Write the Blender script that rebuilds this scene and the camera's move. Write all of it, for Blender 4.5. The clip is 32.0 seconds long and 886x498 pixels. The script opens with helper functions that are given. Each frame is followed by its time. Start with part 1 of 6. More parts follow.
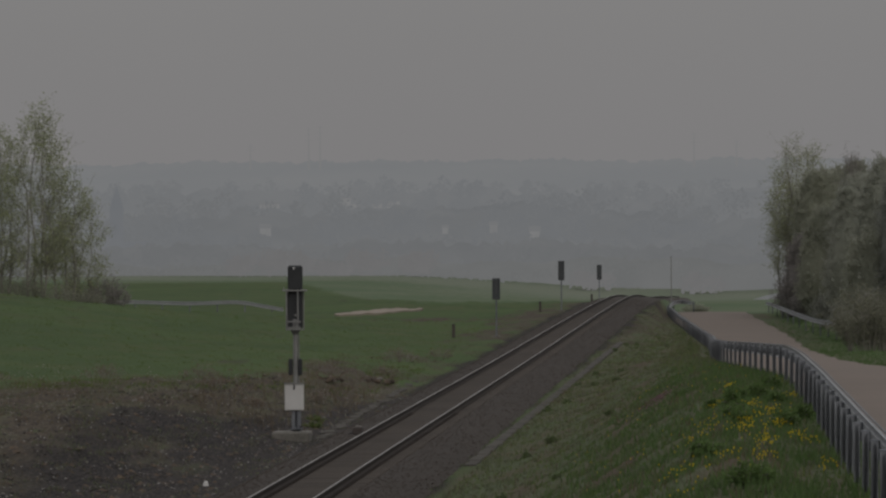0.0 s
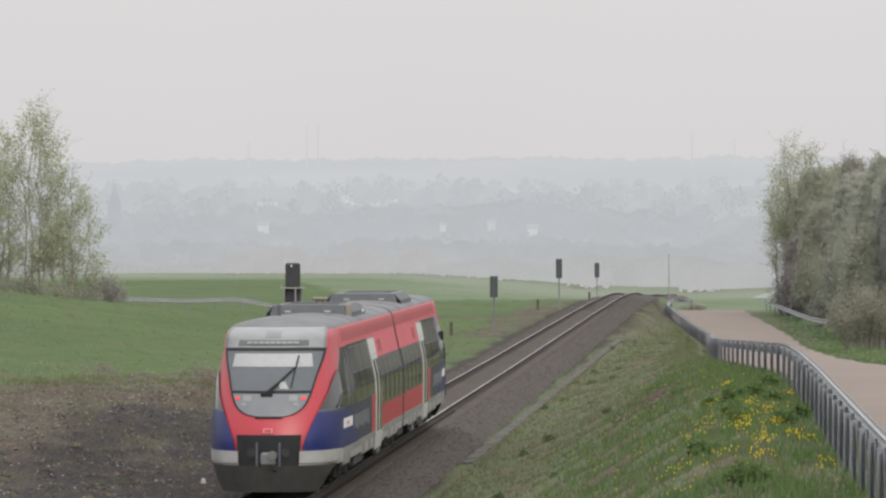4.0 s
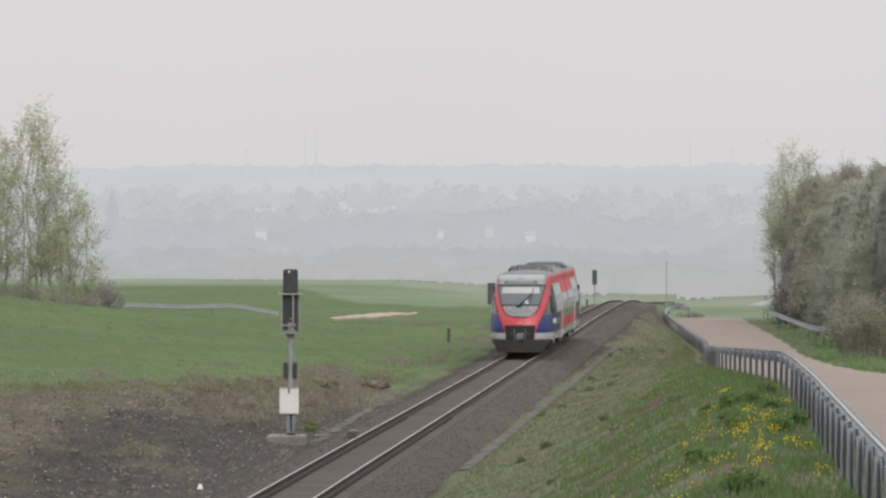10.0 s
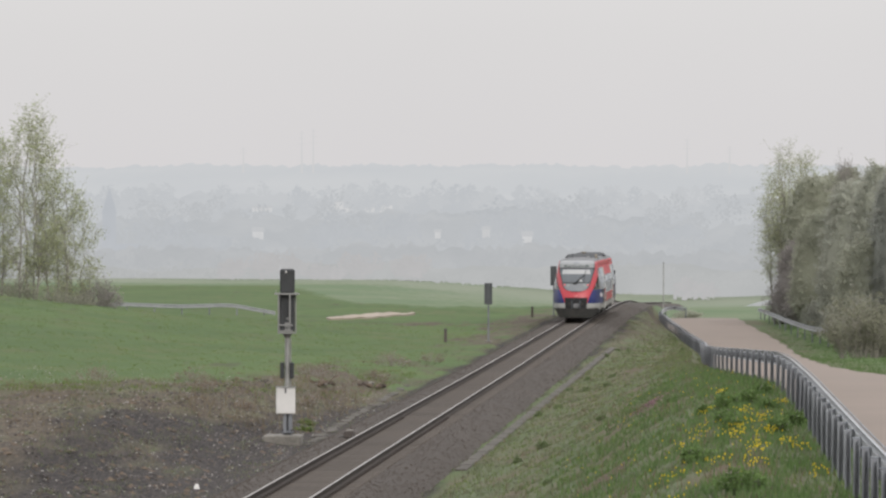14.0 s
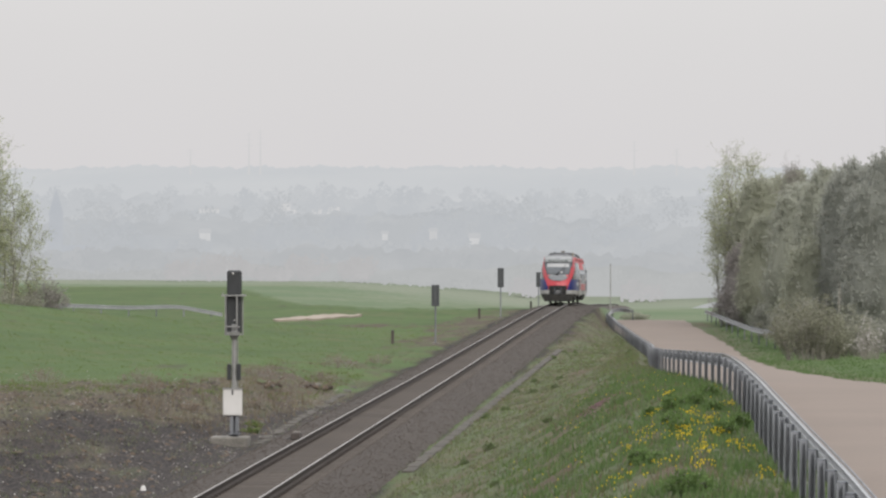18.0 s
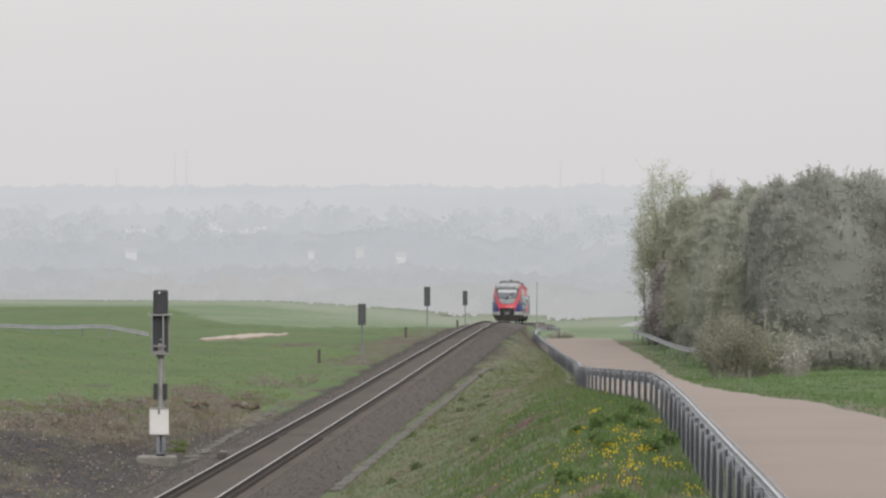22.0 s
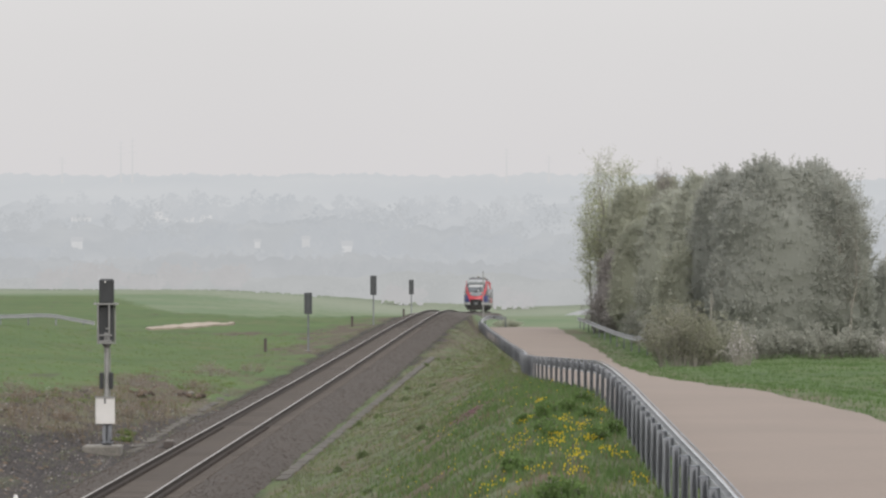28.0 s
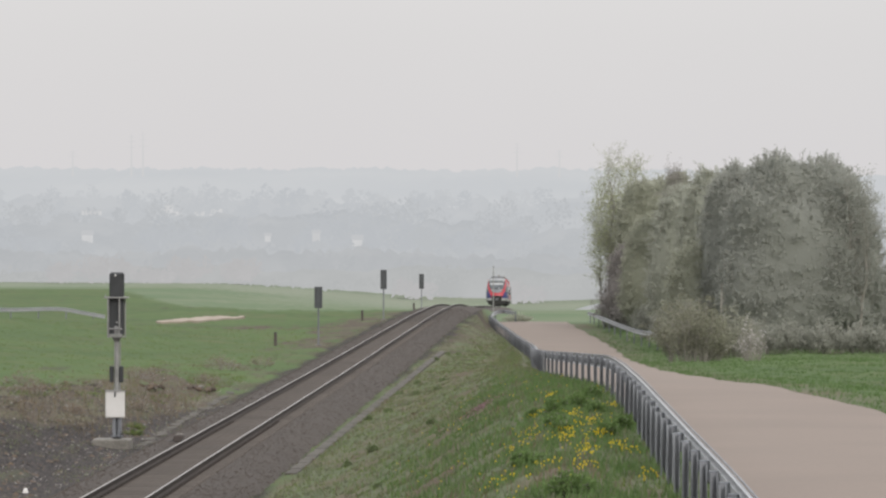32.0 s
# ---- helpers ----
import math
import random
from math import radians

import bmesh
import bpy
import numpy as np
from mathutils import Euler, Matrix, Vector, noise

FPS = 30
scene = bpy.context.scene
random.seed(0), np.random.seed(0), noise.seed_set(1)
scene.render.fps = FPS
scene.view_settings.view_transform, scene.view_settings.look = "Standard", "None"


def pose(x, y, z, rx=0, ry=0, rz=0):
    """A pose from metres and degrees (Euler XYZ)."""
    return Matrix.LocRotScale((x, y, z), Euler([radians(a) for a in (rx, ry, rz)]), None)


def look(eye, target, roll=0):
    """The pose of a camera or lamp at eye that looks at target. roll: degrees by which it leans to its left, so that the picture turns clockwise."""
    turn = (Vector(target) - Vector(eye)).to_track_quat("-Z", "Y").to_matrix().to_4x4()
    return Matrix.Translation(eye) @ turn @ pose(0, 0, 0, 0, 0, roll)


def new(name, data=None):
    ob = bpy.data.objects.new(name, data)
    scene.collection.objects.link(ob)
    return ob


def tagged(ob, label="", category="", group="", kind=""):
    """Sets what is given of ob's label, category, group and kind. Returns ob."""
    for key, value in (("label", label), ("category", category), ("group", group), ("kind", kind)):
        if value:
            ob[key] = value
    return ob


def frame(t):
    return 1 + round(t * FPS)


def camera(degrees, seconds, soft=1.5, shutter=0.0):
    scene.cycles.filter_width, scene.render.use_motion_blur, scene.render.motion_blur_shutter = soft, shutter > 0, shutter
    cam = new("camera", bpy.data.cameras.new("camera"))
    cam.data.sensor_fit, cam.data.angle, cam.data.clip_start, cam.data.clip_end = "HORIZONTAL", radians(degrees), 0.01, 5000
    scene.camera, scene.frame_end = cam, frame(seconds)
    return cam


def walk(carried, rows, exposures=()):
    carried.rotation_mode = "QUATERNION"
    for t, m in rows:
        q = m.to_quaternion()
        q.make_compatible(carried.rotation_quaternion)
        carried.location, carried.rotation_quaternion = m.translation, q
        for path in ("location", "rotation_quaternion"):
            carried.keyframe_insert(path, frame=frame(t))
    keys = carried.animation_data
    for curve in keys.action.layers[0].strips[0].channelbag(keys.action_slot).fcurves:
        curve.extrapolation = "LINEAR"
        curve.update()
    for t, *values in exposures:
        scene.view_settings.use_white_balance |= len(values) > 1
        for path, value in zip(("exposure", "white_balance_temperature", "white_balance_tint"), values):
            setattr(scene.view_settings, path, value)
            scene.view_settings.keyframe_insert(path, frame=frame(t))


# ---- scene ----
from itertools import product

# ================= camera and its walk =================
EYE_Z = 7.0                      # metres over the rails at y = 100
cam = camera(11.93, 32.0, soft=2.4)


def aim(yaw, down, roll):
    """The camera on its stand: degrees left of the track's direction, below the horizon, and of lean."""
    return pose(0, 0, EYE_Z, 90 - down, 0, yaw) @ pose(0, 0, 0, 0, 0, roll)


PATH = [
    (0, 4.385, 0.755, -0.32), (0.5, 4.356, 0.712, -0.30), (1, 4.382, 0.631, -0.26), (1.5, 4.359, 0.704, -0.26),
    (2, 4.325, 0.829, -0.31), (2.5, 4.336, 0.782, -0.31), (3, 4.365, 0.782, -0.30), (3.5, 4.368, 0.772, -0.25),
    (5.5, 4.341, 0.853, -0.19), (6, 4.327, 0.783, -0.19), (6.5, 4.285, 0.760, -0.21), (7, 4.247, 0.727, -0.19),
    (7.5, 4.294, 0.711, -0.18), (8, 4.308, 0.770, -0.14), (8.5, 4.294, 0.851, -0.12), (9, 4.304, 0.788, -0.08),
    (9.5, 4.313, 0.719, -0.04), (10, 4.325, 0.696, -0.03), (10.5, 4.332, 0.661, -0.04), (11, 4.311, 0.706, -0.01),
    (11.5, 4.276, 0.761, 0.06), (12, 4.283, 0.757, 0.10), (12.5, 4.296, 0.601, 0.12), (13, 4.307, 0.637, 0.08),
    (13.5, 4.302, 0.562, 0.07), (14, 4.283, 0.695, 0.06), (14.5, 4.260, 0.635, 0.06), (16.5, 4.235, 0.500, 0.13),
    (17, 3.881, 0.563, 0.14), (17.5, 3.791, 0.623, 0.14), (18, 3.569, 0.670, 0.14), (18.5, 3.510, 0.679, 0.11),
    (19, 3.375, 0.669, 0.10), (19.5, 3.257, 0.643, 0.09), (20, 3.126, 0.633, 0.08), (20.5, 2.967, 0.610, 0.07),
    (21, 2.804, 0.511, 0.04), (21.5, 2.607, 0.366, 0.04), (22, 2.575, 0.415, 0.02), (22.5, 2.449, 0.507, 0.02),
    (23, 2.322, 0.598, 0.00), (23.5, 2.210, 0.530, -0.01), (24, 2.148, 0.516, 0.04), (24.5, 2.056, 0.492, 0.04),
    (25, 2.075, 0.518, 0.03), (25.5, 1.962, 0.596, -0.03), (27.5, 1.827, 0.539, 0.02), (28, 1.848, 0.565, 0.00),
    (28.5, 1.862, 0.603, 0.00), (29, 1.862, 0.618, 0.05), (29.5, 1.886, 0.620, 0.09), (30, 1.909, 0.606, 0.10),
    (30.5, 1.939, 0.594, 0.08), (31, 1.972, 0.613, 0.08), (31.5, 1.975, 0.641, 0.11), (32, 1.987, 0.642, 0.13),
]
walk(cam, [(t, aim(a, b, c)) for t, a, b, c in PATH],
     exposures=[(0.0, -1.72), (0.1, -1.44), (0.2, -1.12), (0.3, -0.86), (0.4, -0.56), (0.5, -0.3),
                (0.6, -0.12), (0.8, 0.0), (32.0, 0.0)])

# ================= world and sun =================
SUN_UP, SUN_TURN = radians(27), radians(155)
world = bpy.data.worlds.new("overcast")
scene.world = world
world.use_nodes = True
wn, wl = world.node_tree.nodes, world.node_tree.links
wn.clear()
sky = wn.new("ShaderNodeTexSky")
sky.sky_type, sky.sun_disc = "NISHITA", False
sky.sun_elevation, sky.sun_rotation = SUN_UP, SUN_TURN
sky.dust_density, sky.air_density = 6.0, 1.0
clear = wn.new("ShaderNodeBackground")
clear.inputs[1].default_value = 0.012
wl.new(sky.outputs[0], clear.inputs[0])
where = wn.new("ShaderNodeTexCoord")
split = wn.new("ShaderNodeSeparateXYZ")
wl.new(where.outputs["Generated"], split.inputs[0])
ramp = wn.new("ShaderNodeValToRGB")          # an overcast sky: brighter overhead than at the horizon
ramp.color_ramp.elements[0].position, ramp.color_ramp.elements[0].color = 0.0, (0.335, 0.326, 0.330, 1)
ramp.color_ramp.elements[1].position, ramp.color_ramp.elements[1].color = 1.0, (0.95, 0.95, 0.97, 1)
e = ramp.color_ramp.elements.new(0.04)
e.color = (0.345, 0.338, 0.338, 1)
wl.new(split.outputs[2], ramp.inputs[0])
cloud = wn.new("ShaderNodeTexNoise")
cloud.inputs["Scale"].default_value, cloud.inputs["Detail"].default_value = 6.0, 4.0
wl.new(where.outputs["Generated"], cloud.inputs["Vector"])
soft = wn.new("ShaderNodeMapRange")
soft.inputs[3].default_value, soft.inputs[4].default_value = 1.93, 2.07
wl.new(cloud.outputs[0], soft.inputs[0])
grey = wn.new("ShaderNodeBackground")
wl.new(ramp.outputs[0], grey.inputs[0])
wl.new(soft.outputs[0], grey.inputs[1])
both = wn.new("ShaderNodeAddShader")
wl.new(grey.outputs[0], both.inputs[0])
wl.new(clear.outputs[0], both.inputs[1])
wout = wn.new("ShaderNodeOutputWorld")
wl.new(both.outputs[0], wout.inputs[0])

lamp = bpy.data.lights.new("sun", "SUN")
lamp.energy, lamp.angle, lamp.color = 1.5, radians(28), (1.0, 0.965, 0.91)
sun = new("sun", lamp)
sun.matrix_basis = look((37.7, -80.8, 45.4), (0, 0, 0))
scene.view_settings.exposure = 0.0


# ================= materials =================
def material(name, base, other=None, rough=0.8, metal=0.0, grain=8.0, coarse=0.7, mixing=0.5, bump=0.0,
             glow=None, per_piece=0.0, stretch=(1, 1, 1)):
    m = bpy.data.materials.new(name)
    m.use_nodes = True
    n, l = m.node_tree.nodes, m.node_tree.links
    b = n["Principled BSDF"]
    other = other or tuple(c * 0.7 for c in base)
    co = n.new("ShaderNodeTexCoord")
    mp = n.new("ShaderNodeMapping")
    mp.inputs["Scale"].default_value = stretch
    l.new(co.outputs["Object"], mp.inputs[0])
    f = n.new("ShaderNodeTexNoise")
    f.inputs["Scale"].default_value, f.inputs["Detail"].default_value = grain, 5.0
    g = n.new("ShaderNodeTexNoise")
    g.inputs["Scale"].default_value, g.inputs["Detail"].default_value = coarse, 3.0
    l.new(mp.outputs[0], f.inputs["Vector"])
    l.new(mp.outputs[0], g.inputs["Vector"])
    a = n.new("ShaderNodeMath")
    a.operation = "ADD"
    l.new(f.outputs[0], a.inputs[0])
    l.new(g.outputs[0], a.inputs[1])
    last = a.outputs[0]
    if per_piece:
        info = n.new("ShaderNodeObjectInfo")
        k = n.new("ShaderNodeMath")
        k.operation, k.inputs[1].default_value, k.inputs[2].default_value = "MULTIPLY_ADD", per_piece, -per_piece / 2
        l.new(info.outputs["Random"], k.inputs[0])
        s = n.new("ShaderNodeMath")
        l.new(last, s.inputs[0])
        l.new(k.outputs[0], s.inputs[1])
        last = s.outputs[0]
    r = n.new("ShaderNodeMapRange")
    r.inputs[1].default_value, r.inputs[2].default_value = 1 - mixing * 0.6, 1 + mixing * 0.6
    l.new(last, r.inputs[0])
    x = n.new("ShaderNodeMix")
    x.data_type = "RGBA"
    x.inputs[6].default_value, x.inputs[7].default_value = (*base, 1), (*other, 1)
    l.new(r.outputs[0], x.inputs[0])
    l.new(x.outputs[2], b.inputs["Base Color"])
    b.inputs["Roughness"].default_value, b.inputs["Metallic"].default_value = rough, metal
    if bump:
        h = n.new("ShaderNodeBump")
        h.inputs["Strength"].default_value, h.inputs["Distance"].default_value = min(1.0, bump * 20), bump
        l.new(f.outputs[0], h.inputs["Height"])
        l.new(h.outputs[0], b.inputs["Normal"])
    if glow:
        l.new(x.outputs[2], b.inputs["Emission Color"])
        b.inputs["Emission Strength"].default_value = glow
    return m


def leafy(name, light, dark, through_light=0.35, patch=0.0, patch_size=0.4):
    """Leaves: each island of the crown has its own shade, and some light comes through."""
    m = bpy.data.materials.new(name)
    m.use_nodes = True
    n, l = m.node_tree.nodes, m.node_tree.links
    b, out = n["Principled BSDF"], n["Material Output"]
    geo = n.new("ShaderNodeNewGeometry")
    x = n.new("ShaderNodeMix")
    x.data_type = "RGBA"
    x.inputs[6].default_value, x.inputs[7].default_value = (*light, 1), (*dark, 1)
    l.new(geo.outputs["Random Per Island"], x.inputs[0])
    if patch:                                    # broad lighter and darker areas of the crown
        co, f, r, k = n.new("ShaderNodeTexCoord"), n.new("ShaderNodeTexNoise"), n.new("ShaderNodeMapRange"), n.new("ShaderNodeMath")
        f.inputs["Scale"].default_value, f.inputs["Detail"].default_value = patch_size, 4.0
        l.new(co.outputs["Object"], f.inputs["Vector"])
        r.inputs[1].default_value, r.inputs[2].default_value, r.inputs[3].default_value, r.inputs[4].default_value = 0.3, 0.7, -patch, patch
        l.new(f.outputs[0], r.inputs[0])
        k.use_clamp = True
        l.new(geo.outputs["Random Per Island"], k.inputs[0])
        l.new(r.outputs[0], k.inputs[1])
        l.new(k.outputs[0], x.inputs[0])
    l.new(x.outputs[2], b.inputs["Base Color"])
    b.inputs["Roughness"].default_value = 0.75
    b.inputs["Specular IOR Level"].default_value = 0.2
    tr = n.new("ShaderNodeBsdfTranslucent")
    l.new(x.outputs[2], tr.inputs[0])
    ms = n.new("ShaderNodeMixShader")
    ms.inputs[0].default_value = through_light
    l.new(b.outputs[0], ms.inputs[1])
    l.new(tr.outputs[0], ms.inputs[2])
    l.new(ms.outputs[0], out.inputs[0])
    return m


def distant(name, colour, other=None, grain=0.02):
    """A backdrop far off: the mist over it is put into its glowing colour."""
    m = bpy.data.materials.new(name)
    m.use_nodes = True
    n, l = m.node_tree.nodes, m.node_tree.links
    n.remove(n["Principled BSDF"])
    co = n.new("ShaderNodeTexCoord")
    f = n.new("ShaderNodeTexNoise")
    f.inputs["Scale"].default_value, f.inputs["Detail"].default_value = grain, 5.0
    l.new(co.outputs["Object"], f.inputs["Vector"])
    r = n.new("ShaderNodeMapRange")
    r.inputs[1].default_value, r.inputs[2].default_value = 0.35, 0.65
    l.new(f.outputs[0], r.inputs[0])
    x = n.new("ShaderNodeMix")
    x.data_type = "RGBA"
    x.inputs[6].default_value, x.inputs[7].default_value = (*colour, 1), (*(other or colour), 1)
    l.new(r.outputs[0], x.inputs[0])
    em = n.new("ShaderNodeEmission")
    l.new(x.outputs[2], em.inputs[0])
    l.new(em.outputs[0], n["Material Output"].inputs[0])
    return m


def ground_material():
    m = bpy.data.materials.new("meadow_and_soil")
    m.use_nodes = True
    n, l = m.node_tree.nodes, m.node_tree.links
    b = n["Principled BSDF"]
    b.inputs["Roughness"].default_value = 0.95
    b.inputs["Specular IOR Level"].default_value = 0.1
    co = n.new("ShaderNodeTexCoord")
    along = n.new("ShaderNodeMapping")           # patches drawn out along the track
    along.inputs["Scale"].default_value = (1.0, 0.2, 1.0)
    l.new(co.outputs["Object"], along.inputs["Vector"])

    def noisy(scale, detail=5.0):
        t = n.new("ShaderNodeTexNoise")
        t.inputs["Scale"].default_value, t.inputs["Detail"].default_value = scale, detail
        l.new(co.outputs["Object"] if scale < 0.3 else along.outputs[0], t.inputs["Vector"])
        return t.outputs[0]

    def blend(fac, a, c):
        x = n.new("ShaderNodeMix")
        x.data_type = "RGBA"
        for k, v in ((0, fac), (6, a), (7, c)):
            if isinstance(v, tuple):
                x.inputs[k].default_value = (*v, 1)
            else:
                l.new(v, x.inputs[k])
        return x.outputs[2]

    def band(v, lo, hi):
        r = n.new("ShaderNodeMapRange")
        r.inputs[1].default_value, r.inputs[2].default_value = lo, hi
        l.new(v, r.inputs[0])
        return r.outputs[0]

    def zone(name, soft=0.3, fray=0.2):
        """A zone's edge, frayed by noise."""
        at = n.new("ShaderNodeAttribute")
        at.attribute_name = name
        k = n.new("ShaderNodeMath")
        k.operation = "ADD"
        l.new(at.outputs["Fac"], k.inputs[0])
        w = n.new("ShaderNodeMapRange")
        w.inputs[1].default_value, w.inputs[2].default_value, w.inputs[3].default_value, w.inputs[4].default_value = 0.3, 0.7, 0.5 - fray, 0.5 + fray
        l.new(noisy(1.1 if fray < 0.3 else 0.55, 8.0), w.inputs[0])
        l.new(w.outputs[0], k.inputs[1])
        return band(k.outputs[0], 1.0 - soft, 1.0 + soft)

    fine, mid, wide = noisy(9.0), noisy(0.8), noisy(0.07)
    crop = blend(band(mid, 0.3, 0.7), (0.077, 0.112, 0.049), (0.063, 0.094, 0.041))
    crop = blend(band(wide, 0.4, 0.65), crop, (0.084, 0.122, 0.050))
    crop = blend(band(noisy(0.23), 0.5, 0.72), crop, (0.098, 0.112, 0.055))
    meadow = blend(band(fine, 0.3, 0.7), (0.118, 0.140, 0.080), (0.084, 0.099, 0.058))
    meadow = blend(band(mid, 0.42, 0.66), meadow, (0.120, 0.106, 0.074))
    soil = blend(band(fine, 0.3, 0.7), (0.122, 0.100, 0.076), (0.050, 0.043, 0.036))
    soil = blend(band(mid, 0.46, 0.80), soil, (0.112, 0.118, 0.070))
    stones = blend(band(noisy(14.0, 2.0), 0.35, 0.65), (0.064, 0.056, 0.053), (0.022, 0.021, 0.021))
    bare = blend(band(fine, 0.3, 0.7), (0.130, 0.100, 0.077), (0.082, 0.066, 0.048))
    # Far crops, paled further: distance haze is put into these two colours.
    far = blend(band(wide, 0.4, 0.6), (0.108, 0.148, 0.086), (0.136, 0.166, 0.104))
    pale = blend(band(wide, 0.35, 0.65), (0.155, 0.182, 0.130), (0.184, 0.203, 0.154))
    c = blend(zone("bank"), crop, meadow)
    c = blend(zone("soil", 0.16, 0.5), c, soil)
    c = blend(zone("stones", 0.2, 0.4), c, stones)
    c = blend(zone("bare", 0.2), c, bare)
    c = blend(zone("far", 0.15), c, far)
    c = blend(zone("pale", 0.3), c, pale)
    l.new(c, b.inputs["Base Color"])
    h = n.new("ShaderNodeBump")
    h.inputs["Strength"].default_value, h.inputs["Distance"].default_value = 0.8, 0.06
    l.new(fine, h.inputs["Height"])
    l.new(h.outputs[0], b.inputs["Normal"])
    return m


GROUND = ground_material()
BALLAST = material("ballast_stone", (0.053, 0.042, 0.034), (0.040, 0.032, 0.027), 0.95, grain=16, coarse=0.5, mixing=0.6, bump=0.03)
STONE = material("grey_brown_stone", (0.080, 0.064, 0.052), (0.050, 0.040, 0.033), 0.95, grain=9, coarse=0.4)
DARK_STONE = material("dark_clinker", (0.078, 0.067, 0.062), (0.035, 0.03, 0.029), 0.9, grain=6, coarse=0.8)
CONCRETE = material("weathered_concrete", (0.20, 0.188, 0.168), (0.11, 0.103, 0.091), 0.9, grain=12, coarse=1.2, bump=0.01)
DUCT_CONCRETE = material("grimy_duct_concrete", (0.084, 0.075, 0.063), (0.053, 0.047, 0.039), 0.95, grain=9, coarse=0.6, per_piece=0.5, bump=0.01)
SLEEPER = material("sleeper_concrete", (0.082, 0.068, 0.057), (0.052, 0.043, 0.037), 0.9, grain=10, coarse=0.8, per_piece=0.4)
RUST = material("rusty_rail_side", (0.040, 0.030, 0.025), (0.022, 0.017, 0.015), 0.9, grain=14, coarse=0.6)
POLISHED = material("polished_rail_head", (0.52, 0.50, 0.48), (0.40, 0.38, 0.36), 0.4, 1.0, grain=5, coarse=0.5, stretch=(8, 0.2, 1))
PATHWAY = material("pale_asphalt", (0.205, 0.164, 0.136), (0.160, 0.128, 0.107), 0.9, grain=14, coarse=0.22, mixing=0.8, bump=0.008)
SAND = material("sandy_track", (0.31, 0.262, 0.215), (0.25, 0.21, 0.17), 0.95, grain=3, coarse=0.2)
GALVANISED = material("galvanised_steel", (0.37, 0.38, 0.39), (0.25, 0.26, 0.27), 0.6, 0.3, grain=9, coarse=1.5, per_piece=0.25)
POST_STEEL = material("dull_galvanised_post", (0.235, 0.245, 0.265), (0.125, 0.133, 0.148), 0.6, 0.3, grain=6, coarse=1.5, per_piece=0.4, stretch=(1, 1, 0.3))
MAST_STEEL = material("signal_mast_steel", (0.30, 0.30, 0.29), (0.19, 0.19, 0.185), 0.6, 0.3, grain=7, coarse=1.0)
BLACK_METAL = material("matt_black_metal", (0.016, 0.018, 0.02), (0.030, 0.032, 0.034), 0.6, grain=5, coarse=1.0)
WHITE_PLATE = material("white_enamel", (0.58, 0.57, 0.56), (0.50, 0.49, 0.475), 0.45, grain=4, coarse=1.2)
# Black boards lightened to grey: distance haze is put into the colour.
BOARD_GREY = material("hazed_board_back", (0.075, 0.08, 0.085), (0.055, 0.06, 0.064), 0.75, grain=5, coarse=1.0)
MARK = material("dark_marking", (0.03, 0.03, 0.035), (0.05, 0.05, 0.055), 0.6)
# Bark lightened: haze over the far trees is put into its colour.
BARK = material("grey_bark", (0.29, 0.272, 0.24), (0.19, 0.178, 0.157), 0.95, grain=6, coarse=0.8, stretch=(1, 1, 0.3))
POST_WOOD = material("dark_marker_post", (0.085, 0.07, 0.064), (0.055, 0.047, 0.043), 0.9)
# Tree leaves paled towards grey: distance haze is put into these base colours.
LEAF_YOUNG = leafy("young_willow_leaf", (0.42, 0.45, 0.27), (0.30, 0.32, 0.20), 0.5)
LEAF_OLIVE = leafy("olive_spring_leaf", (0.385, 0.395, 0.316), (0.348, 0.357, 0.286), 0.5, 0.06, 0.5)
LEAF_BUSH = leafy("olive_bush_leaf", (0.30, 0.302, 0.24), (0.26, 0.262, 0.208), 0.5)
LEAF_MIX = leafy("haze_greyed_olive_leaf", (0.425, 0.436, 0.372), (0.388, 0.397, 0.34), 0.5, 0.06, 0.5)
LEAF_FRONT = leafy("dull_olive_leaf", (0.235, 0.235, 0.172), (0.19, 0.19, 0.14), 0.45)
LEAF_TWIG = leafy("purple_brown_bud", (0.325, 0.303, 0.288), (0.26, 0.243, 0.232), 0.45)
LEAF_LOW = leafy("shaded_undergrowth_leaf", (0.32, 0.324, 0.28), (0.285, 0.288, 0.249), 0.5)
LEAF_HAZE_GREY = leafy("haze_greyed_crown", (0.37, 0.38, 0.342), (0.338, 0.347, 0.312), 0.5, 0.05, 0.5)
BLOSSOM = leafy("white_blossom", (0.62, 0.59, 0.59), (0.28, 0.26, 0.24), 0.3)
BLADE = leafy("grass_blade", (0.155, 0.205, 0.06), (0.095, 0.135, 0.042), 0.4)
BLADE_DRY = leafy("dry_grass_blade", (0.185, 0.155, 0.105), (0.112, 0.091, 0.063), 0.3)
BLADE_OLIVE = leafy("olive_grass_blade", (0.168, 0.184, 0.115), (0.118, 0.131, 0.083), 0.4)
BLADE_LUSH = leafy("lush_grass_blade", (0.122, 0.192, 0.066), (0.076, 0.124, 0.046), 0.4)
DRY_WOOD = material("dead_branch_wood", (0.16, 0.12, 0.095), (0.10, 0.075, 0.06), 0.95, grain=9, coarse=1.0)
BRAMBLE = leafy("dead_bramble_leaf", (0.25, 0.195, 0.145), (0.165, 0.125, 0.095), 0.4)
BLADE_CLUMP = leafy("clump_leaf", (0.150, 0.225, 0.075), (0.095, 0.150, 0.052), 0.45)
LIMESTONE = material("pale_limestone_chip", (0.36, 0.345, 0.32), (0.24, 0.23, 0.21), 0.9, grain=9, coarse=1.0)
CLOD = material("brown_earth_clod", (0.13, 0.095, 0.066), (0.07, 0.052, 0.038), 0.95, grain=9, coarse=1.0)
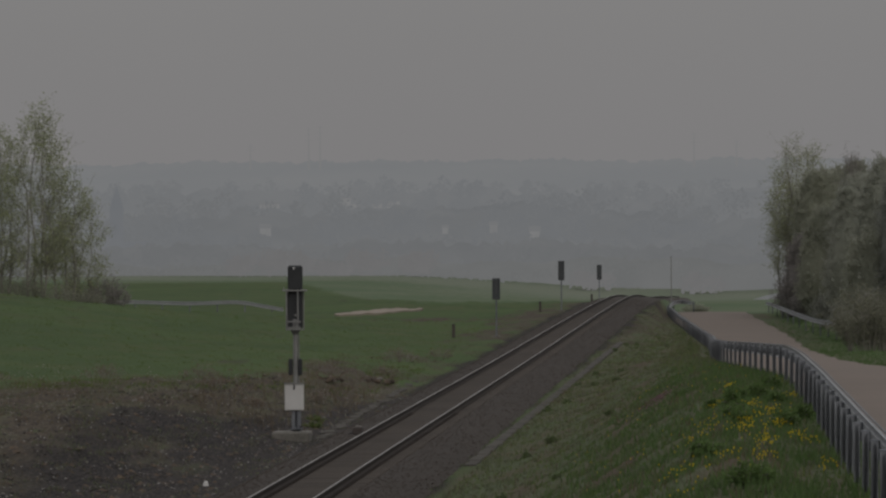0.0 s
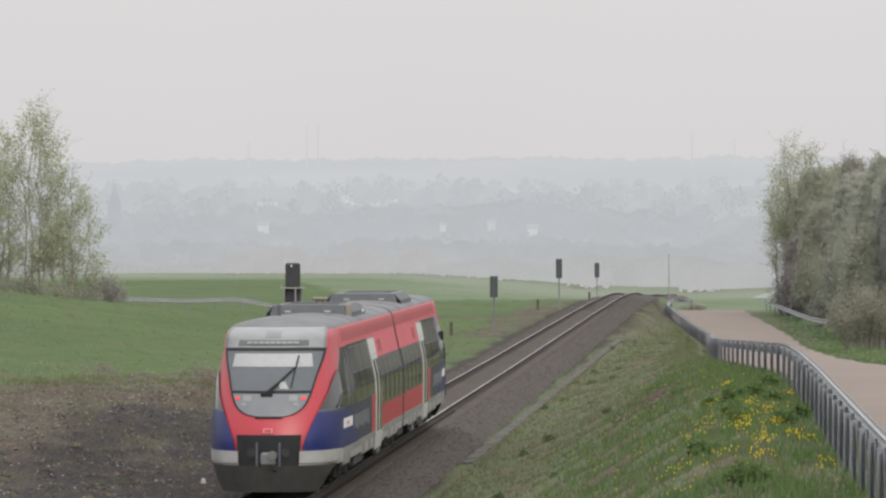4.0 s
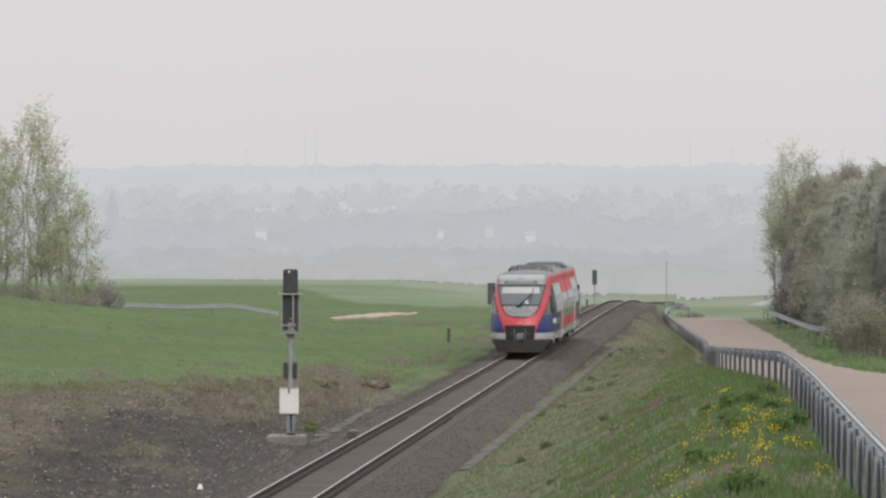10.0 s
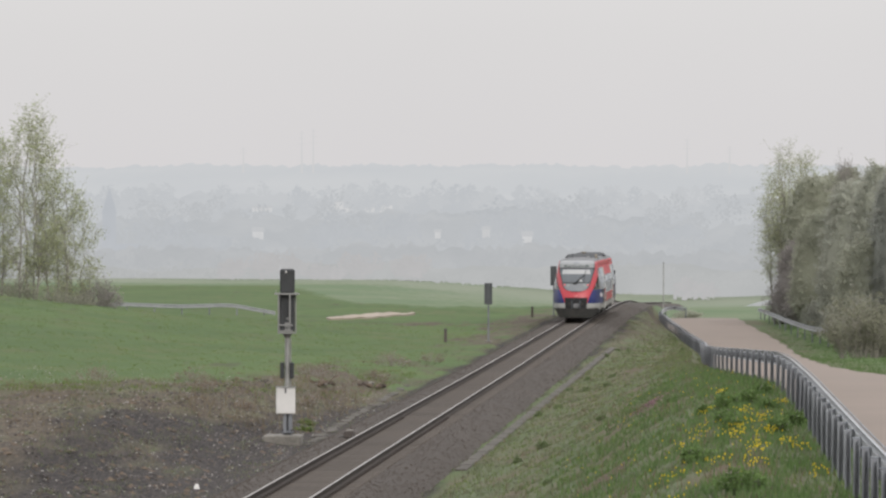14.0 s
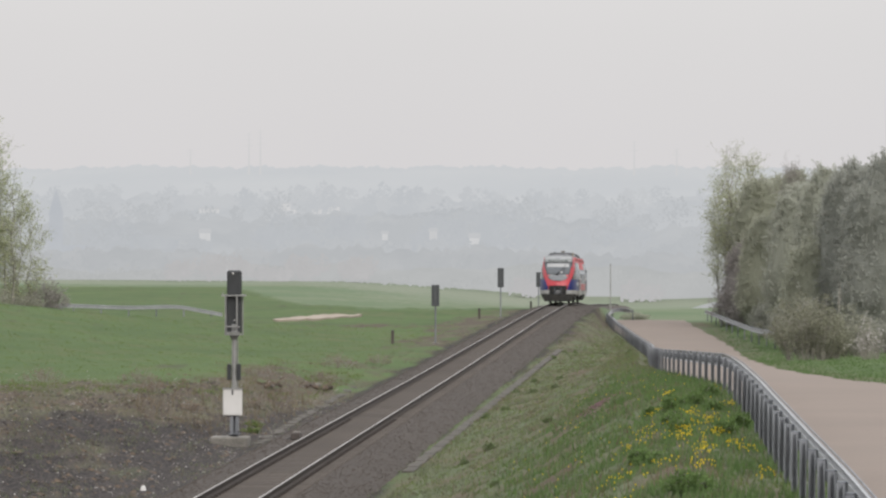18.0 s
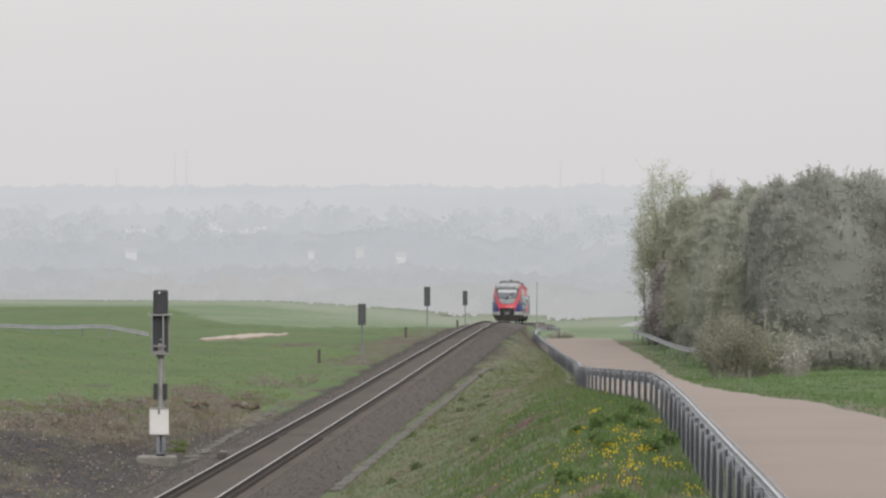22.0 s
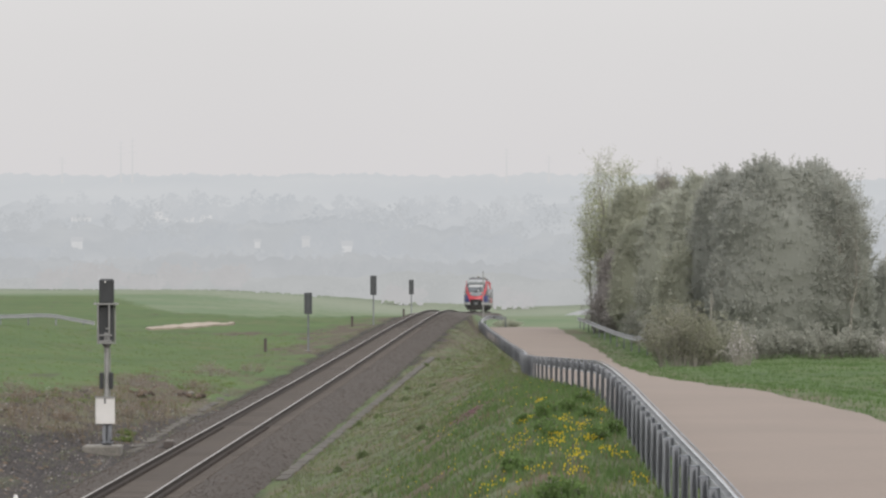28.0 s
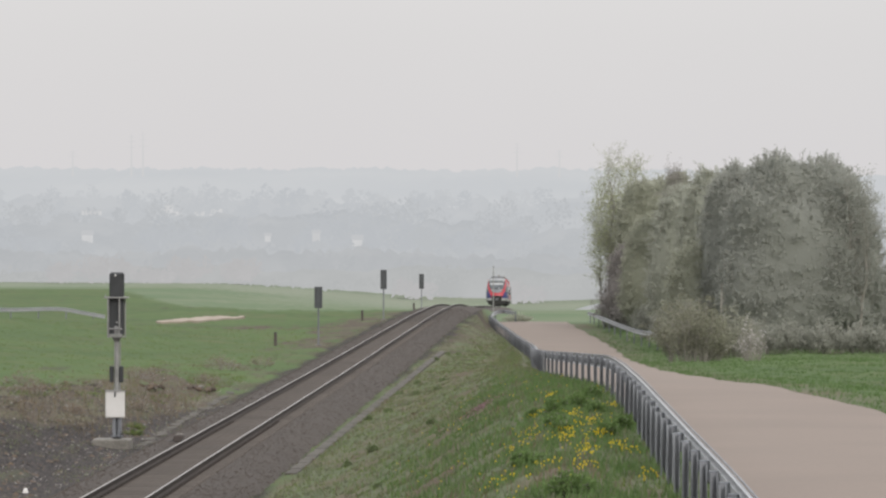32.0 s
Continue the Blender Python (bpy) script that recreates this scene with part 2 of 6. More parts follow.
WEED = leafy("dark_weed_leaf", (0.165, 0.210, 0.10), (0.12, 0.157, 0.075), 0.45)
NETTLE = leafy("pink_nettle_flower", (0.30, 0.18, 0.215), (0.22, 0.135, 0.155), 0.3)
DANDELION = leafy("dandelion_yellow", (0.62, 0.49, 0.025), (0.50, 0.38, 0.02), 0.2)


# ================= mesh tools =================
class Shape:
    """Collects vertices and faces for one mesh."""

    def __init__(self):
        self.v, self.f, self.k = [], [], []

    def add(self, verts, faces, slot=0):
        o = len(self.v)
        self.v += [tuple(p) for p in verts]
        self.f += [tuple(i + o for i in face) for face in faces]
        self.k += [slot] * len(faces)
        return self

    def block(self, c, s, edge=0.0, m=None, slot=0):
        """A box of size s round c, its edges chamfered by edge."""
        hx, hy, hz = (d / 2 for d in s)
        if edge <= 0:
            pts = [Vector((x * hx, y * hy, z * hz)) for z, y, x in product((-1, 1), repeat=3)]
            faces = [(0, 2, 3, 1), (4, 5, 7, 6), (0, 1, 5, 4), (2, 6, 7, 3), (0, 4, 6, 2), (1, 3, 7, 5)]
        else:
            e = min(edge, hx * 0.9, hy * 0.9, hz * 0.9)
            bm = bmesh.new()
            for z, y, x in product((-1, 1), repeat=3):
                bm.verts.new((x * (hx - e), y * (hy - e), z * hz))
                bm.verts.new((x * (hx - e), y * hy, z * (hz - e)))
                bm.verts.new((x * hx, y * (hy - e), z * (hz - e)))
            bmesh.ops.convex_hull(bm, input=bm.verts)
            bm.verts.index_update()
            pts = [v.co.copy() for v in bm.verts]
            faces = [tuple(v.index for v in f.verts) for f in bm.faces]
            bm.free()
        c = Vector(c)
        pts = [((m @ p) if m else p) + c for p in pts]
        return self.add(pts, faces, slot)

    def tube(self, pts, radii, n=8, slot=0, caps=True):
        pts = [Vector(p) for p in pts]
        if not hasattr(radii, "__len__"):
            radii = [radii] * len(pts)
        verts, faces = [], []
        for i, p in enumerate(pts):
            d = (pts[min(i + 1, len(pts) - 1)] - pts[max(i - 1, 0)]).normalized()
            a = d.orthogonal().normalized() if abs(d.z) < 0.95 else Vector((1, 0, 0))
            a = (a - d * a.dot(d)).normalized()
            b = d.cross(a)
            verts += [p + radii[i] * (math.cos(t) * a + math.sin(t) * b) for t in (2 * math.pi * j / n for j in range(n))]
        for i in range(len(pts) - 1):
            faces += [(i * n + j, i * n + (j + 1) % n, (i + 1) * n + (j + 1) % n, (i + 1) * n + j) for j in range(n)]
        if caps:
            faces += [tuple(range(n))[::-1], tuple(range((len(pts) - 1) * n, len(pts) * n))]
        return self.add(verts, faces, slot)

    def sweep(self, profile, frames, slot=0, closed=True):
        """A profile of (side, up) carried along frames of (place, side vector, up vector)."""
        n = len(profile)
        verts = [p + a * s + b * u for p, a, b in frames for s, u in profile]
        faces = []
        for i in range(len(frames) - 1):
            for j in range(n if closed else n - 1):
                k = (j + 1) % n
                faces.append((i * n + j, i * n + k, (i + 1) * n + k, (i + 1) * n + j))
        if closed:
            faces += [tuple(range(n))[::-1], tuple(range((len(frames) - 1) * n, len(frames) * n))]
        return self.add(verts, faces, slot)

    def sheet(self, grid, slot=0, thick=None):
        """A grid of points, rows by columns; thick: a vector or function of a point that gives it a back."""
        rows, cols = len(grid), len(grid[0])
        pts = [Vector(p) for r in grid for p in r]
        quad = [(i * cols + j, i * cols + j + 1, (i + 1) * cols + j + 1, (i + 1) * cols + j)
                for i in range(rows - 1) for j in range(cols - 1)]
        if thick is None:
            return self.add(pts, quad, slot)
        back = [p + Vector(thick(p) if callable(thick) else thick) for p in pts]
        o = len(pts)
        faces = quad + [tuple(i + o for i in reversed(q)) for q in quad]
        rim = ([j for j in range(cols)] + [i * cols + cols - 1 for i in range(1, rows)]
               + [(rows - 1) * cols + j for j in range(cols - 2, -1, -1)] + [i * cols for i in range(rows - 2, 0, -1)])
        faces += [(rim[i], rim[i] + o, rim[(i + 1) % len(rim)] + o, rim[(i + 1) % len(rim)]) for i in range(len(rim))]
        return self.add(pts + back, faces, slot)

    def mesh(self, name, mats, smooth=False):
        me = bpy.data.meshes.new(name)
        me.from_pydata(self.v, [], self.f)
        for m in (mats if isinstance(mats, (list, tuple)) else [mats]):
            me.materials.append(m)
        if any(self.k):
            me.polygons.foreach_set("material_index", self.k)
        if smooth:
            me.polygons.foreach_set("use_smooth", [True] * len(self.f))
            me.set_sharp_from_angle(angle=radians(35))
        me.validate()
        me.update()
        return me


def part(name, shape, mats, parent, label="", smooth=False, at=None):
    ob = new(name, shape.mesh(name, mats, smooth) if isinstance(shape, Shape) else shape)
    ob.parent = parent
    if at is not None:
        ob.matrix_basis = at
    return tagged(ob, label)


def thing(name, at, label, category, group=""):
    ob = new(name)
    ob.matrix_basis = at
    return tagged(ob, label, category, group)


def setting(name, shape, mats, label, smooth=False):
    return tagged(new(name, shape.mesh(name, mats, smooth)), label, kind="structure")


def stuff_mesh(name, verts, faces, mat, label, parent=None):
    me = bpy.data.meshes.new(name)
    me.from_pydata(verts, [], faces)
    me.materials.append(mat)
    me.validate()
    ob = new(name, me)
    ob.parent = parent
    return tagged(ob, label, kind="stuff")


def curve_through(knots, column):
    """A smooth function of the first column."""
    ys = np.array([k[0] for k in knots], float)
    vs = np.array([k[column] for k in knots], float)
    slope = np.gradient(vs, ys)

    def at(y):
        y = np.clip(y, ys[0], ys[-1])
        i = np.clip(np.searchsorted(ys, y) - 1, 0, len(ys) - 2)
        h = ys[i + 1] - ys[i]
        t = (y - ys[i]) / h
        return ((2 * t**3 - 3 * t**2 + 1) * vs[i] + (t**3 - 2 * t**2 + t) * h * slope[i]
                + (3 * t**2 - 2 * t**3) * vs[i + 1] + (t**3 - t**2) * h * slope[i + 1])
    return at


def step(lo, hi, v):
    t = np.clip((v - lo) / (hi - lo), 0, 1)
    return t * t * (3 - 2 * t)


# ================= the plan =================
TRACK_TURN = 0.00373             # the track's turn to the left of straight ahead


def track_x(y):
    """The middle of the straight track."""
    return -10.70 - TRACK_TURN * y


GAUGE = 1.50                     # between the middles of the rail heads
RAIL_Z = curve_through([(-5000, 1.4), (-200, 1.4), (0, 1.1), (50, 0.56), (62, 0.37), (75, 0.21), (87, 0.135), (100, 0.08), (150, -0.21), (187, -0.43), (216, -0.57), (250, -0.74), (288, -0.94),
                        (320, -1.18), (350, -1.53), (375, -2.08), (400, -2.85), (430, -3.62), (470, -4.62), (518, -5.72), (588, -7.5), (650, -9.2),
                        (1000, -13.0), (5000, -32)], 1)
# the footpath: y, its left edge (at the barrier), its right edge, its height
WAY = [(-60, 1.6, 6.5, 3.1), (0, 1.6, 6.6, 3.2), (45, 1.45, 6.5, 3.28), (53, 1.15, 6.7, 3.36), (69, 0.92, 6.3, 3.13), (85, 0.72, 5.6, 2.85),
       (101, 0.32, 4.5, 2.6), (113, -0.15, 3.9, 2.22), (125, -0.65, 3.45, 1.83), (150, -1.65, 2.8, 1.0), (175, -2.3, 2.45, 0.2),
       (200, -2.7, 2.3, -0.6), (230, -3.2, 2.0, -1.5), (265, -4.4, 1.6, -2.25), (300, -5.75, 0.8, -2.85), (345, -7.9, -1.25, -3.14), (365, -8.1, -1.9, -3.36),
       (400, -7.8, -2.0, -4.6), (440, -6.5, -1.5, -5.8)]
WAY_L, WAY_R, WAY_Z = (curve_through(WAY, i) for i in (1, 2, 3))
FIELD_L = curve_through([(-5000, 0.3), (-100, 0.2), (100, 0.1), (160, 0.0), (240, -1.3), (350, -2.2), (450, -3.85), (650, -5.75), (1000, -11.4), (5000, -30)], 1)
FIELD_R = curve_through([(-5000, 1.8), (-100, 1.8), (100, 1.6), (130, 1.0), (200, -0.5), (225, -1.25), (250, -1.7), (290, -2.1), (330, -2.4), (365, -2.9), (450, -4.2),
                         (650, -6.6), (1000, -11.4), (5000, -30)], 1)


def ground_z(x, y):
    """The ground's height, without its small bumps."""
    x, y = np.asarray(x, float), np.asarray(y, float)
    u, rz = x - track_x(y), RAIL_Z(y)
    hill = 3.0 * step(18, 60, -x) * (1 - step(255, 308 + 27 * step(43, 53, -x), y)) * step(20, 110, y)
    mound = 0.75 * step(3.5, 9, -u) * (1 - step(13, 26, -u)) * (1 - step(118, 165, y))
    dip = 0.32 * step(32, 38, -x) * np.exp(-((y - 332) / 26) ** 2)
    left = FIELD_L(y) + hill + mound - dip
    left = rz - 0.55 + (left - rz + 0.55) * np.clip((-u - 3.3) / 4.2, 0, 1)
    wl_, wr_, wz = WAY_L(y), WAY_R(y), WAY_Z(y)
    on = 1 - step(365, 420, y)
    berm = 0.22 * step(150, 190, y) * step(wl_ - 2.2, wl_ - 0.9, x) * on
    wz = wz * on + FIELD_R(y) * (1 - on)
    foot = track_x(y) + 3.0
    t = np.clip((x - foot) / np.maximum(wl_ - 0.9 - foot, 0.6), 0, 1)
    t = t * (0.55 + 0.45 * t) * (1 - t) + t * t * (3 - 2 * t) * t
    bank = rz - 0.6 + (wz - 0.04 - rz + 0.6) * np.clip(t, 0, 1)
    right = np.where(x < wl_ - 0.55, bank + berm, np.where(x < wr_ + 0.5, wz - 0.05, 0))
    out = wz - 0.05 + (FIELD_R(y) - wz + 0.05) * step(0, 9, x - wr_ - 0.5)
    right = np.where(x >= wr_ + 0.5, out, right)
    right = np.where(u < 3.0, rz - 0.6, right)
    near = np.where(u < 0, left, right)
    field = np.where(u < 0, FIELD_L(y), FIELD_R(y))
    hollow = rz - 0.6 + (field - rz + 0.6) * step(3.0, 48, np.abs(u))
    hollow = hollow + (field - hollow) * step(590, 760, y)
    beyond = step(375, 430, y)
    return near * (1 - beyond) + hollow * beyond


def rough_z(x, y):
    """Small bumps of the ground, away from track and path."""
    off = np.minimum(np.clip((np.abs(x - track_x(y)) - 3.2) / 3, 0, 1),
                     np.clip(np.maximum(WAY_L(y) - 0.5 - x, x - WAY_R(y)) / 2, 0, 1))
    w = np.sin(x * 1.31 + 1.7 * np.sin(y * 0.37)) * np.sin(y * 0.83 + 1.3 * np.sin(x * 0.71))
    w2 = np.sin(x * 3.1 + y * 1.9 + 2 * np.sin(y * 1.1)) * np.sin(y * 2.3 - x * 1.2)
    waste = np.where(x < -11.2, 1 - step(150, 185, y), 0.35)
    w3 = np.sin(x * 5.3 + 2.2 * np.sin(y * 1.7)) * np.sin(y * 4.1 + 1.6 * np.sin(x * 2.9))
    clods = sum(np.sin(x * a + y * c + p + 0.8 * np.sin(y * 0.29 + p)) for a, c, p in ((1.9, 0.33, 0.3), (-2.7, 0.71, 1.9), (3.6, 0.52, 4.1), (-4.4, 0.95, 2.6), (5.7, 1.31, 5.2), (-7.1, 1.1, 0.9), (0.9, -0.45, 3.3)))
    return off * np.where(x < track_x(y), 0.024 * clods, 0.07 * w + 0.035 * w2 + 0.032 * waste * w3)


def on_ground(x, y):
    return float(ground_z(x, y) + rough_z(x, y))


def lines(*spans):
    out = []
    for lo, hi, n, power in spans:
        out += [lo + (hi - lo) * (i / n) ** power for i in range(n)]
    return out


BARE = [(-2.55, 109, 0.5, 3.2, 1.0), (-3.5, 104, 0.5, 6, 0.75), (-2.9, 78.5, 0.8, 2.6, 0.95), (-5.55, 185, 0.7, 8, 0.8), (-4.6, 78, 0.7, 4, 0.6), (-0.4, 60, 0.8, 4, 0.75), (-2.6, 66, 0.9, 3.5, 0.8), (-5.6, 96, 0.9, 5, 0.6), (-1.2, 88, 0.5, 4, 0.6),
        (-6.4, 122, 0.8, 8, 0.6), (-3.9, 140, 0.7, 8, 0.6), (0.1, 75, 0.5, 3, 0.6), (-5.2, 66, 0.8, 3, 0.6), (-5.0, 170, 0.7, 12, 0.55), (-2.2, 53, 0.8, 2.5, 0.7)]


def bare_at(x, y):
    """How bare the bank is: a few worn patches between the grass."""
    return sum(k * np.exp(-((x - a) / r) ** 2 - ((y - c) / s) ** 2) for a, c, r, s, k in BARE)


def build_ground():
    xs = sorted({-v for v in lines((60, 4900, 26, 2.6))} | set(lines((-60, -34, 26, 1), (-34, 9, 86, 1), (9, 30, 21, 1), (30, 4900, 28, 2.6))) | {4900.0, -4900.0})
    ys = sorted({-v for v in lines((0, 4900, 14, 2.5))} | set(lines((0, 40, 20, 1), (40, 180, 233, 1), (180, 420, 120, 1), (420, 700, 40, 1), (700, 4900, 24, 2.0))) | {4900.0})
    X, Y = np.meshgrid(np.array(xs), np.array(ys))
    Z = ground_z(X, Y) + rough_z(X, Y)
    nx, ny = len(xs), len(ys)
    verts = np.stack([X.ravel(), Y.ravel(), Z.ravel()], 1)
    i, j = np.meshgrid(np.arange(ny - 1), np.arange(nx - 1), indexing="ij")
    a = (i * nx + j).ravel()
    faces = np.stack([a, a + 1, a + nx + 1, a + nx], 1)
    me = bpy.data.meshes.new("ground")
    me.from_pydata(verts.tolist(), [], faces.tolist())
    u, y, x = verts[:, 0] - track_x(verts[:, 1]), verts[:, 1], verts[:, 0]
    edge = 6.0 + 24 * (1 - step(105, 190, y + 0.55 * np.abs(u) + 7 * np.sin(u * 0.37) + 4 * np.sin(u * 0.9 + y * 0.1)))      # how far the waste ground reaches from the track
    zones = {
        "soil": np.where(u < 0, 1 - step(edge - 4, edge + 4, -u), 0) * (1 - step(290, 380, y)) * (1 - 0.62 * step(150, 205, y)) + np.where(u < 0, 0.42 * step(205, 262, y) * (1 - step(3.5, 8.5, -u)) * (1 - step(345, 380, y)), 0) + np.where(u < 0, 0.55 * np.exp(-((y - 291) / 8) ** 2) * step(-36, -27, x), 0) + np.where(u > 0, 0.62 * step(150, 270, y) * (1 - step(3.2, 7.0, u)) * (1 - step(345, 380, y)), 0),
        "stones": (1 - step(345, 380, y)) * np.where(u < 0, 1 - step(2.6, 8.6 * (1 - step(112, 165, y)) + 3.4, -u), 1 - step(2.2, 3.1 + 0.6 * step(150, 290, y), u)),
        "bank": np.where(u > 0, step(2.3, 3.3, u), 0) * (1 - step(0.6, 2.6, x - WAY_R(y))) * (1 - step(350, 440, y)),
        "bare": np.minimum(bare_at(x, y), 0.9),
        # where the fields take the colours paled for haze
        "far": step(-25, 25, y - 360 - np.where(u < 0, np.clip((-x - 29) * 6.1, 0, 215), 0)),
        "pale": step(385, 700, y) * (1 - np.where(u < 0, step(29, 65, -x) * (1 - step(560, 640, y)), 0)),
    }
    for name, values in zones.items():
        me.attributes.new(name, "FLOAT", "POINT").data.foreach_set("value", values.astype(np.float32))
    me.materials.append(GROUND)
    me.polygons.foreach_set("use_smooth", [True] * len(me.polygons))
    tagged(new("ground", me), "green fields, brown waste ground and a grassy bank", kind="structure")


def build_path():
    ys = lines((-60, 40, 20, 1), (40, 180, 140, 1), (180, 373, 100, 1))
    grid = [[(WAY_L(y) + 0.1 + 0.42 * (1 - step(64, 86, y)) * (1 - k / 10) + (WAY_R(y) - WAY_L(y) - 0.1) * k / 10 + (0.10 * math.sin(y * 0.31) + 0.05 * math.sin(y * 0.83) if k == 10 else 0), y,
              WAY_Z(y) + 0.03 * math.sin(math.pi * k / 10)) for k in range(11)] for y in ys]
    setting("path", Shape().sheet(grid, thick=(0, 0, -0.25)), PATHWAY, "pale beige asphalt footpath between barrier and grass", True)
    g = Shape()
    grid = []
    for k in range(25):
        t = k / 24
        mid, half = 304 + 19 * t, 0.6 + 5.5 * math.sin(math.pi * t) ** 0.7
        lo, hi = (Vector(((-31.8 + 6.5 * t) * y / 310, y)) for y in (mid - half, mid + half))
        row = [lo.lerp(hi, s) + Vector((0.05 * math.sin(k * 1.3 + 4 * s), 0.2 * math.sin(k * 0.9 + 3 * s))) for s in (0, 0.25, 0.5, 0.75, 1)]
        grid.append([(p.x, p.y, on_ground(p.x, p.y) + 0.13) for p in row])
    setting("sandy_patch", g.sheet(grid, thick=(0, 0, -0.3)), SAND, "pale sandy patch of bare ground in the field", True)


# ================= the railway =================
def build_track():
    ys = lines((-120, 40, 30, 1), (40, 420, 190, 1), (420, 582, 40, 1))
    bed = Shape()
    prof = [(-2.7, -0.66), (-1.9, -0.26), (-1.5, -0.215), (-0.8, -0.24), (0, -0.24), (0.8, -0.24), (1.5, -0.215), (1.9, -0.26), (2.7, -0.66)]
    bed.sheet([[(track_x(y) + a + 0.05 * math.sin(y * 1.3 + a), y, RAIL_Z(y) + b + 0.012 * math.sin(y * 3.7 + 5 * a)) for a, b in prof] for y in ys], thick=(0, 0, -0.3))
    track = setting("track_bed", bed, BALLAST, "grey-brown ballast bed of a single railway track", True)
    rail = [(-0.07, -0.172), (0.07, -0.172), (0.07, -0.155), (0.012, -0.13), (0.010, -0.05), (0.035, -0.04), (0.035, -0.003),
            (-0.035, -0.003), (-0.035, -0.04), (-0.010, -0.05), (-0.012, -0.13), (-0.07, -0.155)]
    for side in (-1, 1):
        fr = [(Vector((track_x(y) + side * GAUGE / 2, y, RAIL_Z(y))), Vector((1, 0, 0)), Vector((0, 0, 1))) for y in ys]
        r = part("rail", Shape().sweep(rail, fr), RUST, track, "rust-brown steel rail")
        head = [(-0.020, -0.004), (0.020, -0.004), (0.020, -0.001), (0.014, 0.004), (-0.014, 0.004), (-0.020, -0.001)]
        part("running_surface", Shape().sweep(head, fr), POLISHED, r, "shiny worn rail head")
    me = Shape().block((0, 0, -0.27), (2.5, 0.25, 0.16), 0.03).mesh("sleeper", SLEEPER)
    for k in range(300):
        y = 97 + 0.63 * k
        part("sleeper", me, None, track, at=pose(track_x(y), y, RAIL_Z(y), 0, 0, random.uniform(-0.6, 0.6)))
    rest = Shape()
    for y in [97 - 0.63 * (k + 1) for k in range(60)] + [97 + 0.63 * k for k in range(300, 480)]:
        rest.block((track_x(y), y, RAIL_Z(y) - 0.27), (2.5, 0.25, 0.16), 0)
    ob = part("sleeper_row", rest, SLEEPER, track)
    tagged(ob, kind="stuff")
    clip = Shape().block((0, 0, 0), (0.14, 0.13, 0.05), 0.015).mesh("rail_clip", RUST)
    for k in range(70):
        y = 97 + 0.63 * k
        for dx in (-0.86, -0.64, 0.64, 0.86):
            part("rail_clip", clip, None, track, at=pose(track_x(y) + dx, y, RAIL_Z(y) - 0.165))
    # concrete cable duct of single lids along the right foot, and an older one along the left
    duct = tagged(new("cable_duct"), "concrete cable duct along the foot of the bank", kind="structure")
    lid = Shape().block((0, 0, 0), (0.34, 0.985, 0.10), 0.02).mesh("lid", DUCT_CONCRETE)
    for k in range(115):
        y = 118 + 1.0 * k
        x = track_x(y) + 2.84 + 0.0058 * (y - 118) + 0.02 * math.sin(k * 1.9)
        part("lid", lid, None, duct, at=pose(x, y, max(RAIL_Z(y) - 0.60 - 0.0005 * k, on_ground(x, y) + 0.02) + random.uniform(-0.012, 0.01), 0, random.uniform(-1.5, 1.5), random.uniform(-1, 1)))
    duct = tagged(new("cable_duct"), "weathered concrete cable duct beside the signal", kind="structure")
    for k in range(46):
        y = 132 + 1.0 * k
        x = track_x(y) - 2.8 - 0.014 * (y - 132) + random.uniform(-0.08, 0.08)
        part("lid", lid, None, duct, at=pose(x, y, RAIL_Z(y) - 0.56 + random.uniform(-0.04, 0.02), 0, random.uniform(-7, 7), random.uniform(-6, 6)))


def build_magnet():
    y = 127.6
    m = thing("track_magnet", pose(track_x(y) - 1.22, y, RAIL_Z(y) - 0.22), "dark train-protection magnet bolted beside the rail", "track magnet")
    part("housing", Shape().block((0, 0, 0.13), (0.28, 0.5, 0.2), 0.02), POST_WOOD, m)
    part("lid", Shape().block((0.02, 0, 0.25), (0.2, 0.4, 0.03), 0.01), CONCRETE, m, "pale dusty lid")
    part("bracket", Shape().block((0.18, 0, 0.02), (0.5, 0.2, 0.05), 0.01), RUST, m)
    part("cable", Shape().tube([(0, 0.3, 0.1), (-0.25, 0.5, 0.03), (-0.7, 0.6, -0.15)], 0.02, 6), BLACK_METAL, m)
    s = thing("white_stone", pose(-14.45, 108.2, on_ground(-14.45, 108.2)), "pale stone lying on the dark gravel", "stone")
    b = Shape()
    b.add([(-0.09, -0.08, -0.05), (0.1, -0.07, -0.05), (0.08, 0.09, -0.05), (-0.08, 0.07, -0.05), (-0.04, -0.05, 0.12), (0.05, -0.03, 0.10), (0.03, 0.05, 0.13), (-0.05, 0.04, 0.11)],
          [(0, 1, 5, 4), (1, 2, 6, 5), (2, 3, 7, 6), (3, 0, 4, 7), (4, 5, 6, 7), (0, 3, 2, 1)])
    part("lump", b, WHITE_PLATE, s)


